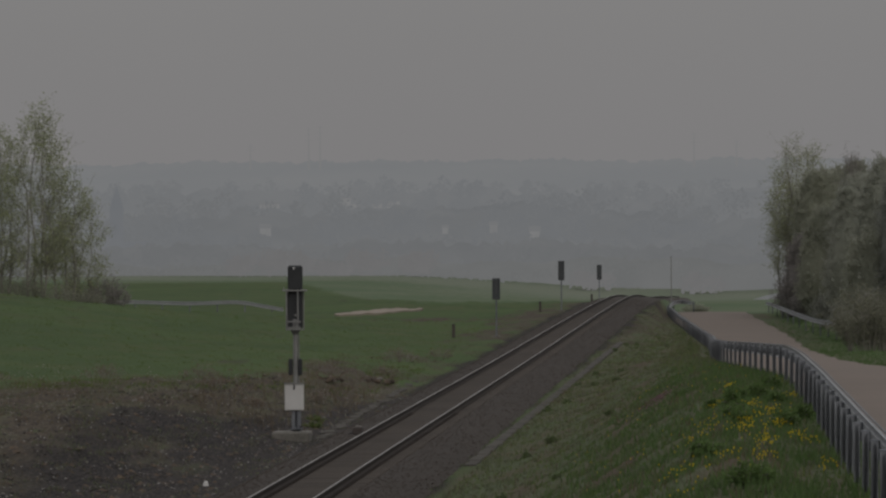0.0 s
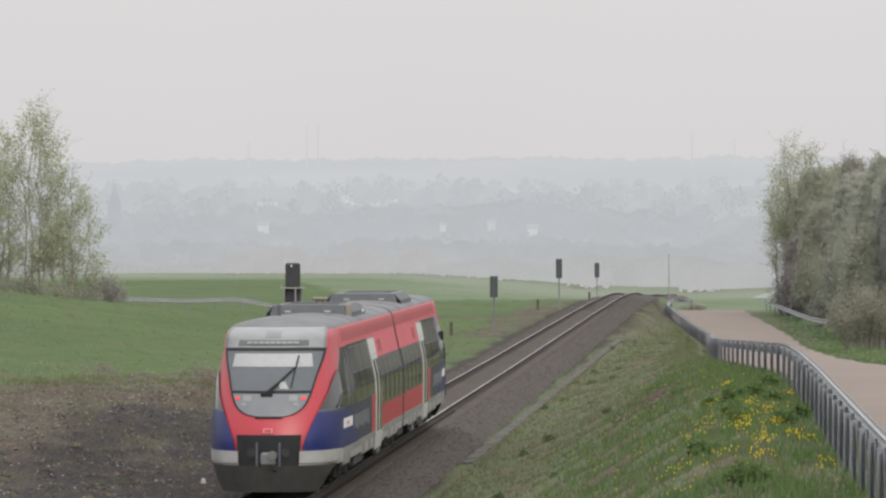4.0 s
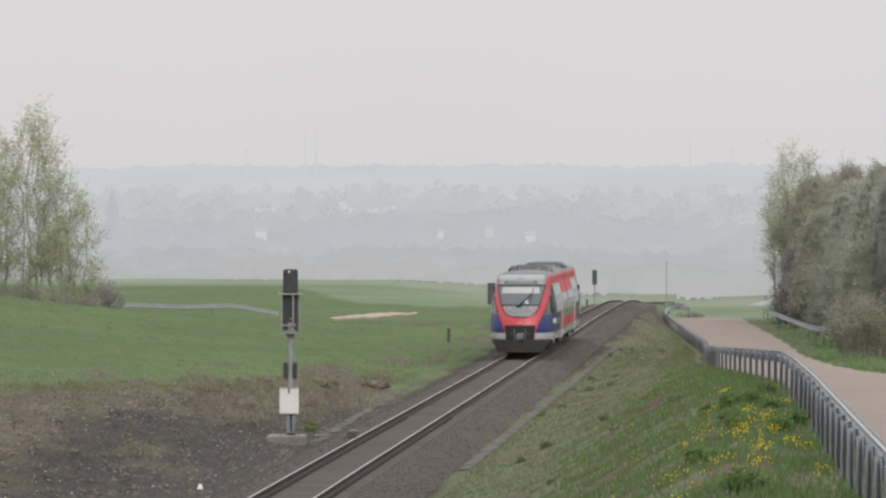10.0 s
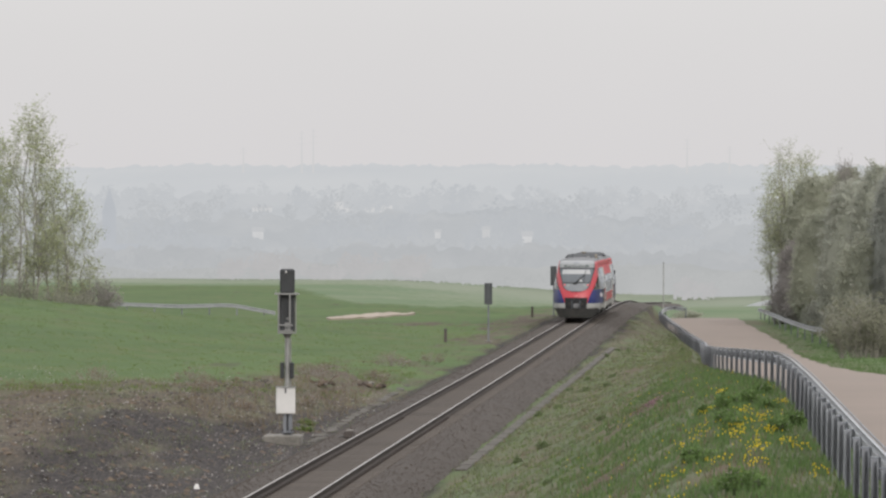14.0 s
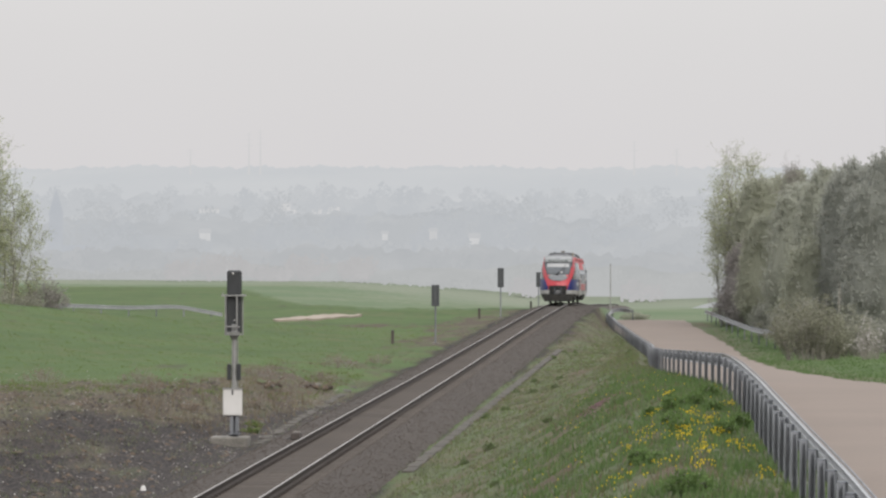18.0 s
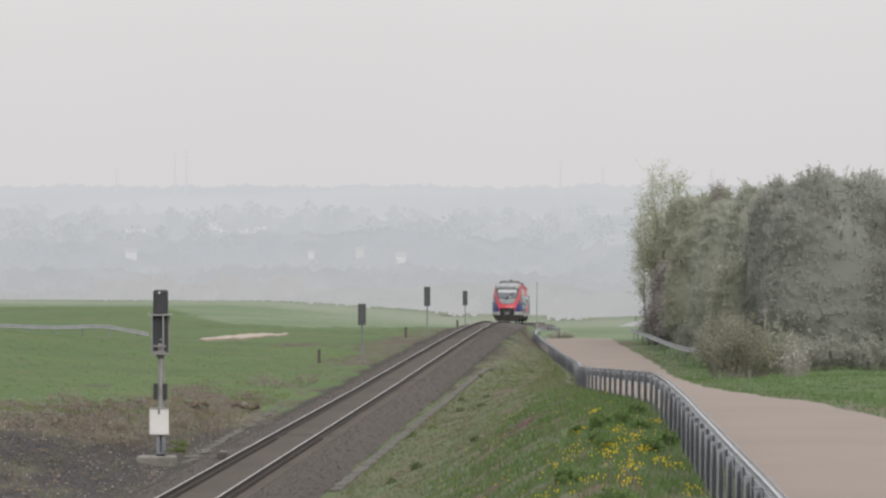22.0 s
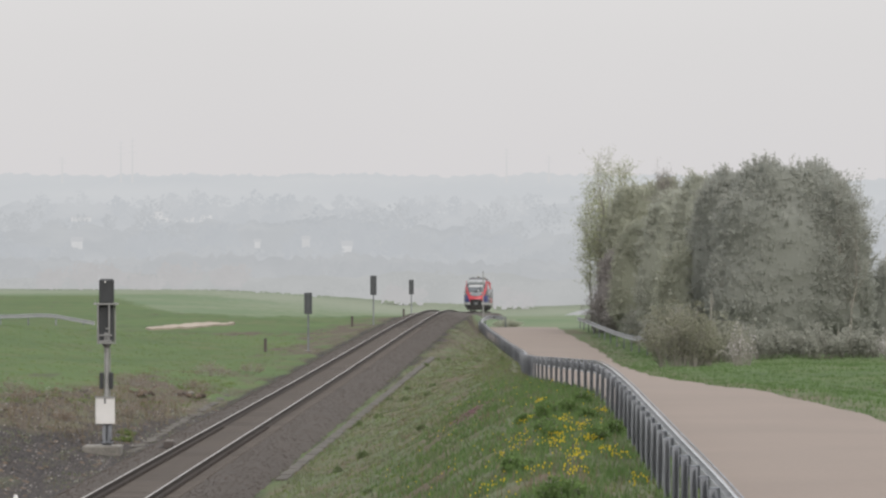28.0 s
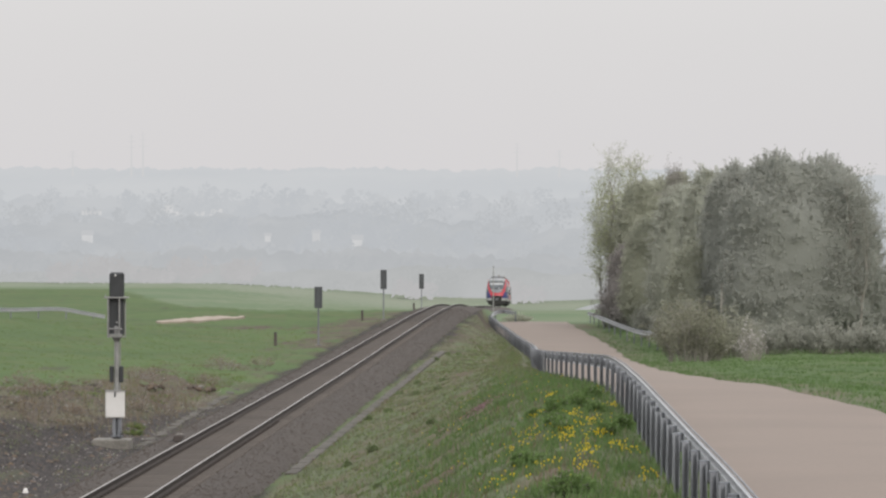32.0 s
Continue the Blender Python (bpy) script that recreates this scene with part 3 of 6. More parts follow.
# ================= signals and posts =================
def build_main_signal():
    x, y = -14.55, 130.0
    z = on_ground(x, y) + 0.09
    s = thing("railway_signal", pose(x, y, z), "railway signal from behind, black screens on a grey mast", "signal", "signals along the track")
    part("foundation", Shape().block((-0.13, 0, 0.03), (1.16, 1.0, 0.36), 0.04), CONCRETE, s, "pale concrete foundation block")
    foot = part("mast_foot", Shape().block((-0.07, 0, 0.62), (0.1, 0.2, 0.8), 0.01).block((0.10, 0, 0.62), (0.1, 0.2, 0.8), 0.01).block((0.02, 0.06, 0.62), (0.2, 0.05, 0.8), 0.01).block((0.015, 0, 0.3), (0.34, 0.34, 0.05), 0.01), POST_STEEL, s, "dark steel foot")
    for dx, dy in ((-0.13, -0.13), (0.16, -0.13), (-0.13, 0.13), (0.16, 0.13)):
        part("bolt", Shape().tube([(dx, dy, 0.31), (dx, dy, 0.38)], 0.025, 6), RUST, foot)
    part("mast", Shape().tube([(0, 0, 0.9), (0, 0, 3.3)], [0.082, 0.074], 12).tube([(0, 0, 3.2), (0, 0, 3.34)], [0.08, 0.16], 12), MAST_STEEL, s, smooth=True)
    part("cable_pipe", Shape().tube([(0.1, 0.06, 0.3), (0.1, 0.06, 3.2)], 0.02, 6), MAST_STEEL, s)
    box = part("mast_plate", Shape().block((-0.03, -0.16, 1.27), (0.60, 0.06, 0.82), 0.03), WHITE_PLATE, s, "white enamelled cabinet")
    part("marking", Shape().block((-0.03, -0.196, 1.58), (0.05, 0.01, 0.16)), MARK, box)
    part("hood", Shape().block((-0.03, -0.16, 1.695), (0.64, 0.12, 0.03), 0.008), MAST_STEEL, box)
    part("back_box", Shape().block((-0.29, 0.0, 1.2), (0.1, 0.25, 0.62), 0.02), MARK, s)
    for dx in (-0.155, 0.145):
        part("repeater_box", Shape().block((dx, 0, 2.2), (0.12, 0.16, 0.5), 0.02), BLACK_METAL, s)
    part("bracket", Shape().block((0, 0, 2.2), (0.34, 0.06, 0.06), 0.01), MAST_STEEL, s)
    low = part("lower_screen", Shape().block((0.0, 0.02, 3.98), (0.44, 0.2, 1.16), 0.03), BLACK_METAL, s)
    part("cable_box", Shape().block((0.0, -0.1, 3.55), (0.13, 0.08, 0.26), 0.02), MAST_STEEL, low)
    part("latch", Shape().tube([(0.02, -0.09, 3.8), (0.02, -0.13, 3.8)], 0.035, 8), MAST_STEEL, low)
    up = part("upper_screen", Shape().block((0.0, 0.02, 4.95), (0.45, 0.24, 0.76), 0.05), BLACK_METAL, s)
    part("lamp", Shape().block((-0.03, -0.105, 5.24), (0.045, 0.02, 0.07), 0.01), WHITE_PLATE, up, "small pale mark")
    cage = part("platform", Shape().block((0.0, -0.12, 3.36), (0.46, 0.34, 0.045), 0.005), MAST_STEEL, s, "grey working platform")
    part("platform", Shape().block((0, -0.12, 4.56), (0.74, 0.34, 0.045), 0.005), MAST_STEEL, s, "grey upper platform")
    for dx, dy in ((-0.24, -0.28), (0.11, -0.28), (0.25, 0.08), (-0.25, 0.08)):
        part("stanchion", Shape().tube([(dx, dy, 3.33), (dx, dy, 4.6)], 0.024, 6), MAST_STEEL, cage)
    for zz in (3.42, 3.6):
        part("guard_rail", Shape().tube([(-0.24, -0.28, zz), (0.2, -0.28, zz)], 0.024, 6), MAST_STEEL, cage)
    for zz in np.arange(0.9, 3.3, 0.3):
        part("rung", Shape().tube([(-0.06, -0.09, zz + 0.1), (0.06, -0.09, zz + 0.1)], 0.012, 5), MAST_STEEL, s)
    part("hook", Shape().tube([(-0.31, -0.1, 4.57), (-0.34, -0.1, 4.6), (-0.34, -0.1, 4.68)], 0.012, 5), MAST_STEEL, s)


def board_signal(x, y, top, height, width, label):
    """A board on a pole, seen from its back. top: its height over the rails' zero."""
    z = on_ground(x, y)
    h = top - z
    s = thing("signal_board", pose(x, y, z), label, "signal", "signals along the track")
    part("pole", Shape().tube([(0, 0, -0.1), (0, 0, h - height * 0.3)], 0.048, 8), POST_STEEL, s, smooth=True)
    b = part("board", Shape().block((0, -0.1, h - height / 2), (width, 0.08, height), 0.02), BOARD_GREY, s)
    for k in (-0.28, 0.28):
        part("back_stiffener", Shape().block((width * k, -0.15, h - height / 2), (0.03, 0.02, height * 0.9), 0.005), BLACK_METAL, b)
    for k in (0.25, 0.75):
        part("clamp", Shape().block((0, -0.04, h - height * k), (0.2, 0.1, 0.06), 0.01), MAST_STEEL, b)
    part("base_plate", Shape().block((0, 0, 0.0), (0.4, 0.4, 0.2), 0.02), CONCRETE, s)


def build_signals():
    build_main_signal()
    board_signal(-15.45, 241, 2.14, 1.22, 0.45, "black signal board on a thin pole, seen from behind")
    board_signal(-14.9, 306, 2.06, 1.40, 0.45, "tall black signal board on a slim grey pole")
    board_signal(-15.1, 380, 0.50, 1.32, 0.43, "distant black signal board on a slim pole")
    for x, y, h in ((-17.9, 241, 0.78), (-16.5, 307, 0.75), (-15.0, 361, 0.6)):
        s = thing("marker_post", pose(x, y, on_ground(x, y)), "short dark marker post in the field edge", "post", "marker posts")
        part("shaft", Shape().block((0, 0, h / 2 - 0.05), (0.17, 0.12, h + 0.1), 0.02), POST_WOOD, s)
        part("cap", Shape().block((0, 0, h + 0.015), (0.19, 0.14, 0.03), 0.01), MARK, s)
    x, y = -9.0, 395
    z = on_ground(x, y)
    s = thing("thin_mast", pose(x, y, z), "thin pale mast beside the railway at the crest", "mast")
    part("shaft", Shape().tube([(0, 0, -0.1), (0, 0, 0.95 - z)], [0.06, 0.035], 8), MAST_STEEL, s, smooth=True)
    part("head", Shape().block((0, 0, 0.95 - z), (0.1, 0.1, 0.18), 0.02), MAST_STEEL, s)


# ================= crash barriers =================
BEAM = [(0.0, 0.0), (0.075, 0.03), (0.075, 0.085), (0.012, 0.115), (0.012, 0.195), (0.075, 0.225), (0.075, 0.28), (0.0, 0.31),
        (-0.004, 0.306), (0.068, 0.277), (0.068, 0.228), (0.006, 0.2), (0.006, 0.11), (0.068, 0.082), (0.068, 0.033), (-0.004, 0.004)]


def post_mesh():
    """A rolled channel post with inward lips, open along the barrier, with its foot in the ground."""
    prof = [(-0.05, -0.042), (0.05, -0.042), (0.05, -0.024), (0.044, -0.024), (0.044, -0.036), (-0.044, -0.036),
            (-0.044, 0.036), (0.044, 0.036), (0.044, 0.024), (0.05, 0.024), (0.05, 0.042), (-0.05, 0.042)]
    fr = [(Vector((0, -0.06, z)), Vector((1, 0, 0)), Vector((0, -1, 0))) for z in (-0.6, 0.76)]
    return Shape().sweep(prof, fr).mesh("post", POST_STEEL)


def barrier(knots, spacing, label, post_me, side=1, facing=None):
    """A crash barrier through knots of x, y, z of its foot; the beam on its side (1: right of the way along)."""
    pts = [Vector(k) for k in knots]
    way = []
    for i in range(len(pts) - 1):
        a, b, c, d = pts[max(i - 1, 0)], pts[i], pts[i + 1], pts[min(i + 2, len(pts) - 1)]
        n = max(6, int((c - b).length / 1.2))
        for k in range(n):
            t = k / n
            way.append(0.5 * ((2 * b) + (c - a) * t + (2 * a - 5 * b + 4 * c - d) * t * t + (3 * b - a - 3 * c + d) * t ** 3))
    way.append(pts[-1])
    root = tagged(new("crash_barrier"), label, "crash barrier")
    root.location = pts[0]
    way = [w - pts[0] for w in way]
    fr, run = [], [0.0]
    for i, w in enumerate(way):
        d = way[min(i + 1, len(way) - 1)] - way[max(i - 1, 0)]
        d.z = 0
        d.normalize()
        out = Vector((d.y, -d.x, 0)) * side
        fr.append((w + out * 0.11, out, Vector((0, 0, 1))))
        if i:
            run.append(run[-1] + (w - way[i - 1]).length)
    beam = part("beam", Shape().sweep([(a, b + 0.44) for a, b in BEAM], fr), GALVANISED, root, "galvanised double-wave beam")
    part("beam_lip", Shape().sweep([(0.07, 0.742), (0.092, 0.738), (0.094, 0.752), (0.07, 0.758)], fr), POST_STEEL, beam, "dull grey upper lip of the beam")
    at = 0.4
    while at < run[-1]:
        i = min(np.searchsorted(run, at), len(way) - 1)
        t = (at - run[i - 1]) / max(run[i] - run[i - 1], 1e-6)
        p = way[i - 1].lerp(way[i], t)
        out = fr[i][1]
        turn = math.degrees(math.atan2(out.y, out.x)) - 90 if facing is None else facing
        post = part("post", post_me, None, root, at=pose(*p, random.uniform(-0.8, 0.8), random.uniform(-0.8, 0.8), turn))
        part("spacer", SPACER, None, post, at=pose(0, 0.05, 0.6))
        at += spacing if isinstance(spacing, float) else float(np.interp(p.y + pts[0].y, *spacing))
    return root, beam


def build_barriers():
    global SPACER
    SPACER = Shape().block((0, 0, 0), (0.06, 0.13, 0.14), 0.012).mesh("spacer", POST_STEEL)
    me = post_mesh()
    knots = [(WAY_L(y) + 0.02, y, WAY_Z(y) - 0.03) for y in (30, 38, 46, 54, 62, 70, 78, 86, 94, 102, 110, 118, 126, 138, 150, 163, 176, 190, 205, 220, 235, 250, 265, 280, 295, 310, 325, 340)]
    knots += [(-8.35, 354, -3.3), (-8.2, 363, -3.15), (-7.5, 366, -3.1), (-6.4, 364, -3.15)]
    barrier(knots, ((40, 50, 60, 72, 110, 200), (1.6, 1.7, 2.7, 3.4, 4.1, 3.9)), "galvanised steel crash barrier on close posts beside the footpath", me)
    knots = [(x, y, on_ground(x, y) + z) for x, y, z in ((-0.05, 363, 0.2), (0.35, 352, 0.24), (1.25, 331, 0.3), (2.2, 308, 0.34), (3.4, 281, 0.4), (4.4, 258, 0.42), (5.1, 244, 0.42))]
    barrier(knots, 9.0, "short galvanised crash barrier in front of the copse", me, 1)
    knots = [(x, 334, on_ground(x, 334) + z + 0.17) for x, z in ((-66, 0), (-58, 0), (-50.8, 0), (-46, 0), (-42.1, -0.06), (-40.2, -0.3), (-38.3, -0.6))]
    barrier(knots, 2.2, "galvanised crash barrier across the green field", me, 1)


# ================= trees =================
def crown_tree(name, x, y, height, label, leaf, seed, crown=(2.5, 2.5, 5.0), middle=0.58, limbs=60, stems=1, twigs=4, leaf_size=0.08, each=10, fuzz=0.28,
               category="tree", group="trees", fill=0.0, lean=0.0, radius=0.009, uneven=0.22, boxy=1.0):
    """A tapered trunk whose limbs reach into an uneven crown; small leaves round the twigs."""
    rng, nrg = random.Random(seed), np.random.default_rng(seed)
    root = thing(name, pose(x, y, on_ground(x, y) - 0.1), label, category, group)
    g, tips = Shape(), []
    rx, ry, rz = crown
    trunks = []
    for k in range(stems):
        a = 2.4 * k + seed
        r0 = 0 if stems == 1 else 0.04 * height * math.sqrt(k + 0.2)
        r1 = 0 if stems == 1 else rx * 0.5 * math.sqrt((k + 0.3) / stems)
        h = height * (0.97 if k == 0 else rng.uniform(0.7, 0.93))
        pts = []
        for i in range(7):
            t = i / 6
            w = 0.02 * height * (t > 0)
            pts.append(Vector((math.cos(a) * (r0 + (r1 - r0) * t) + lean * height * t * t + rng.uniform(-w, w), math.sin(a) * (r0 + (r1 - r0) * t) + rng.uniform(-w, w), h * t)))
        trunks.append(pts)
        g.tube(pts, [height * radius * (1 - 0.88 * i / 6) / math.sqrt(stems) ** 0.7 for i in range(7)], 7, caps=False)
    for _ in range(limbs):
        d = Vector((rng.gauss(0, 1), rng.gauss(0, 1), rng.gauss(0, 1))).normalized()
        k = rng.uniform(0.5, 1.0) ** 0.6 * (1 + uneven * noise.noise(d * 2.2 + Vector((seed, 0, 0))))
        d = Vector([math.copysign(abs(q) ** boxy, q) for q in d])
        tip = Vector((d.x * rx * k + lean * height * 0.4, d.y * ry * k, height * middle + d.z * rz * k))
        if tip.z < 0.06 * height:
            continue
        pts = min(trunks, key=lambda p: (p[3] - tip).length * rng.uniform(0.7, 1.3))
        s = max(0.04, min(0.93, (tip.z - rng.uniform(0.35, 0.8) * math.hypot(tip.x - pts[3].x, tip.y - pts[3].y) - 0.05 * height) / height))
        i = min(int(s * 6), 5)
        p = pts[i].lerp(pts[i + 1], s * 6 - i)
        mid = p.lerp(tip, 0.5) + Vector((rng.uniform(-1, 1), rng.uniform(-1, 1), rng.uniform(-0.2, 1.0))) * 0.09 * (tip - p).length
        r = max(0.012, height * radius * 0.28 * (1 - s))
        g.tube([p, mid, tip], [r, r * 0.6, 0.008], 4, caps=False)
        tips += [mid.lerp(tip, 0.4), mid.lerp(tip, 0.7), tip]
        for _ in range(twigs):
            o = p.lerp(tip, rng.uniform(0.45, 1.0)) if rng.random() < 0.4 else mid.lerp(tip, rng.uniform(0.2, 1.0))
            e = o + Vector((rng.gauss(0, 1), rng.gauss(0, 1), rng.gauss(0.35, 0.8))) * 0.075 * height ** 0.75
            if e.z < 0.05:
                continue
            g.tube([o, e], [max(0.007, r * 0.35), 0.005], 3, caps=False)
            tips += [o.lerp(e, 0.6), e]
    if fill:
        v, f = dense_crown(nrg, Vector((0, 0, height * middle)), crown, fill, leaf_size, uneven, boxy, seed, g)
        part("trunk", g, BARK, root, smooth=True)
    else:
        part("trunk", g, BARK, root, smooth=True)
        v, f = leaf_cloud(nrg, tips, leaf_size, each, (fuzz, fuzz, fuzz))
        v[:, 2] = np.maximum(v[:, 2], 0.04)
        v, f = v.tolist(), f.tolist()
    me = bpy.data.meshes.new("crown")
    me.from_pydata(v, [], f)
    me.validate()
    me.materials.append(leaf)
    if fill:
        me.polygons.foreach_set("use_smooth", [True] * len(me.polygons))
    part("crown", me, None, root)
    return root


def dense_crown(rng, middle, crown, per_area, size, uneven, boxy, seed, wood):
    """A closed crown: its lumpy inside, small leaves lying on it like shingles, and loose sprigs at its outline."""
    rows, cols = 56, 90
    G = np.zeros((rows + 1, cols, 3))
    for i in range(rows + 1):
        for j in range(cols):
            lat, lon = math.pi * (i / rows - 0.5), 2 * math.pi * j / cols
            d = Vector((math.cos(lat) * math.cos(lon), math.cos(lat) * math.sin(lon), math.sin(lat)))
            k = 0.90 * (1 + 0.45 * uneven * math.sin(d.x * 5.1 + d.y * 4.3 + d.z * 6.2 + seed)) + 0.045 * noise.noise(d * 3.1 + Vector((0, seed, 0))) + 0.022 * noise.noise(d * 7.3 + Vector((seed, 0, 0)))
            d = [math.copysign(abs(q) ** boxy, q) for q in d]
            w = 1.06 - 0.20 * d[2]
            G[i, j] = (d[0] * crown[0] * k * w, d[1] * crown[1] * k * w, max(0.05, middle.z + d[2] * crown[2] * k))
    v = G.reshape(-1, 3).tolist()
    f = [[i * cols + j, i * cols + (j + 1) % cols, (i + 1) * cols + (j + 1) % cols, (i + 1) * cols + j] for i in range(rows) for j in range(cols)]
    area = 4 * math.pi * crown[0] * crown[2]
    n = int(area * per_area)
    i = (np.arccos(rng.uniform(-0.98, 0.98, n)) / math.pi * rows).astype(int).clip(1, rows - 2)
    j = rng.integers(0, cols, n)
    a, b, c = G[i, j], G[i, (j + 1) % cols], G[i + 1, j]
    p = a + (b - a) * rng.uniform(0, 1, (n, 1)) + (c - a) * rng.uniform(0, 1, (n, 1))
    out = np.cross(b - a, c - a)
    out /= np.linalg.norm(out, axis=1)[:, None] + 1e-9
    p = p + out * rng.uniform(0.0, 0.26, (n, 1)) * rng.uniform(0.1, 1.3, (n, 1))
    sprigs = []
    for q in rng.integers(0, n, int(area * 6)):
        o, d = p[q], out[q] * rng.uniform(0.05, 0.42) + np.array((rng.normal(0, 0.1), rng.normal(0, 0.1), abs(rng.normal(0.12, 0.2))))
        wood.tube([Vector(o), Vector(o + d)], [0.014, 0.006], 3, caps=False)
        sprigs += [o + d * t + rng.normal(0, 0.06, 3) for t in rng.uniform(0.1, 1.05, 16)]
    sprigs = np.array(sprigs)
    p, out = np.concatenate([p, sprigs]), np.concatenate([out, rng.normal(0, 1, sprigs.shape)])
    n = len(p)
    out = out + rng.normal(0, 0.32, (n, 3))
    a = np.cross(out, rng.normal(0, 1, (n, 3)))
    a /= np.linalg.norm(a, axis=1)[:, None] + 1e-9
    b = np.cross(out, a)
    b /= np.linalg.norm(b, axis=1)[:, None] + 1e-9
    s = size * rng.uniform(0.5, 1.4, (n, 1))
    w = np.stack([p - a * s, p + b * s * 0.5, p + a * s, p - b * s * 0.5], 1).reshape(-1, 3)
    w[:, 2] = np.maximum(w[:, 2], 0.04)
    o = len(v)
    return v + w.tolist(), f + (np.arange(4 * n).reshape(-1, 4) + o).tolist()


def leaf_cloud(rng, centres, size, each, scatter):
    """Small leaves scattered round the given places: numpy arrays of vertices and faces."""
    c = np.repeat(np.array([tuple(p) for p in centres]), each, 0)
    n = len(c)
    c = c + rng.uniform(-1, 1, (n, 3)) * rng.uniform(0.4, 1.5, (n, 1)) * np.array(scatter)
    a = rng.normal(0, 1, (n, 3))
    a /= np.linalg.norm(a, axis=1)[:, None]
    b = np.cross(a, rng.normal(0, 1, (n, 3)))
    b /= np.linalg.norm(b, axis=1)[:, None]
    s = size * rng.uniform(0.5, 1.4, (n, 1))
    v = np.stack([c - a * s, c + b * s * 0.45, c + a * s, c - b * s * 0.45], 1).reshape(-1, 3)
    return v, np.arange(4 * n).reshape(-1, 4)


def bush(name, x, y, width, height, label, leaf, seed, stems=45, each=5, leaf_size=0.06, fuzz=0.12, category="bush", group="bushes"):
    """Thin stems that spread from one foot, with small leaves along them."""
    rng, nrg = random.Random(seed), np.random.default_rng(seed)
    root = thing(name, pose(x, y, on_ground(x, y) - 0.05), label, category, group)
    g, tips = Shape(), []
    for _ in range(stems):
        a, k = rng.uniform(0, 2 * math.pi), math.sqrt(rng.uniform(0, 1))
        foot = Vector((math.cos(a), math.sin(a), 0)) * k * width * 0.28
        top = Vector((math.cos(a) * k * width * 0.5, math.sin(a) * k * width * 0.5, height * (1 - 0.55 * k * k) * rng.uniform(0.6, 1.08)))
        mid = foot.lerp(top, 0.5) + Vector((rng.uniform(-1, 1), rng.uniform(-1, 1), 1)) * 0.08 * height
        g.tube([foot, mid, top], [0.006 * height + 0.006, 0.004 * height + 0.004, 0.003], 3, caps=False)
        tips += [foot.lerp(mid, 0.6), mid, mid.lerp(top, 0.5), top]
        for _ in range(3):
            o = mid.lerp(top, rng.uniform(-0.3, 0.9))
            e = o + Vector((rng.gauss(0, 1), rng.gauss(0, 1), rng.gauss(0.4, 0.7))) * 0.12 * height
            g.tube([o, e], [0.004 + 0.002 * height, 0.003], 3, caps=False)
            tips += [e]
    part("branchwork", g, BARK, root)
    v, f = leaf_cloud(nrg, tips, leaf_size, each, (fuzz, fuzz, fuzz))
    v[:, 2] = np.maximum(v[:, 2], 0.02)
    me = bpy.data.meshes.new("foliage")
    me.from_pydata(v.tolist(), [], f.tolist())
    me.materials.append(leaf)
    part("foliage", me, None, root)
    return root


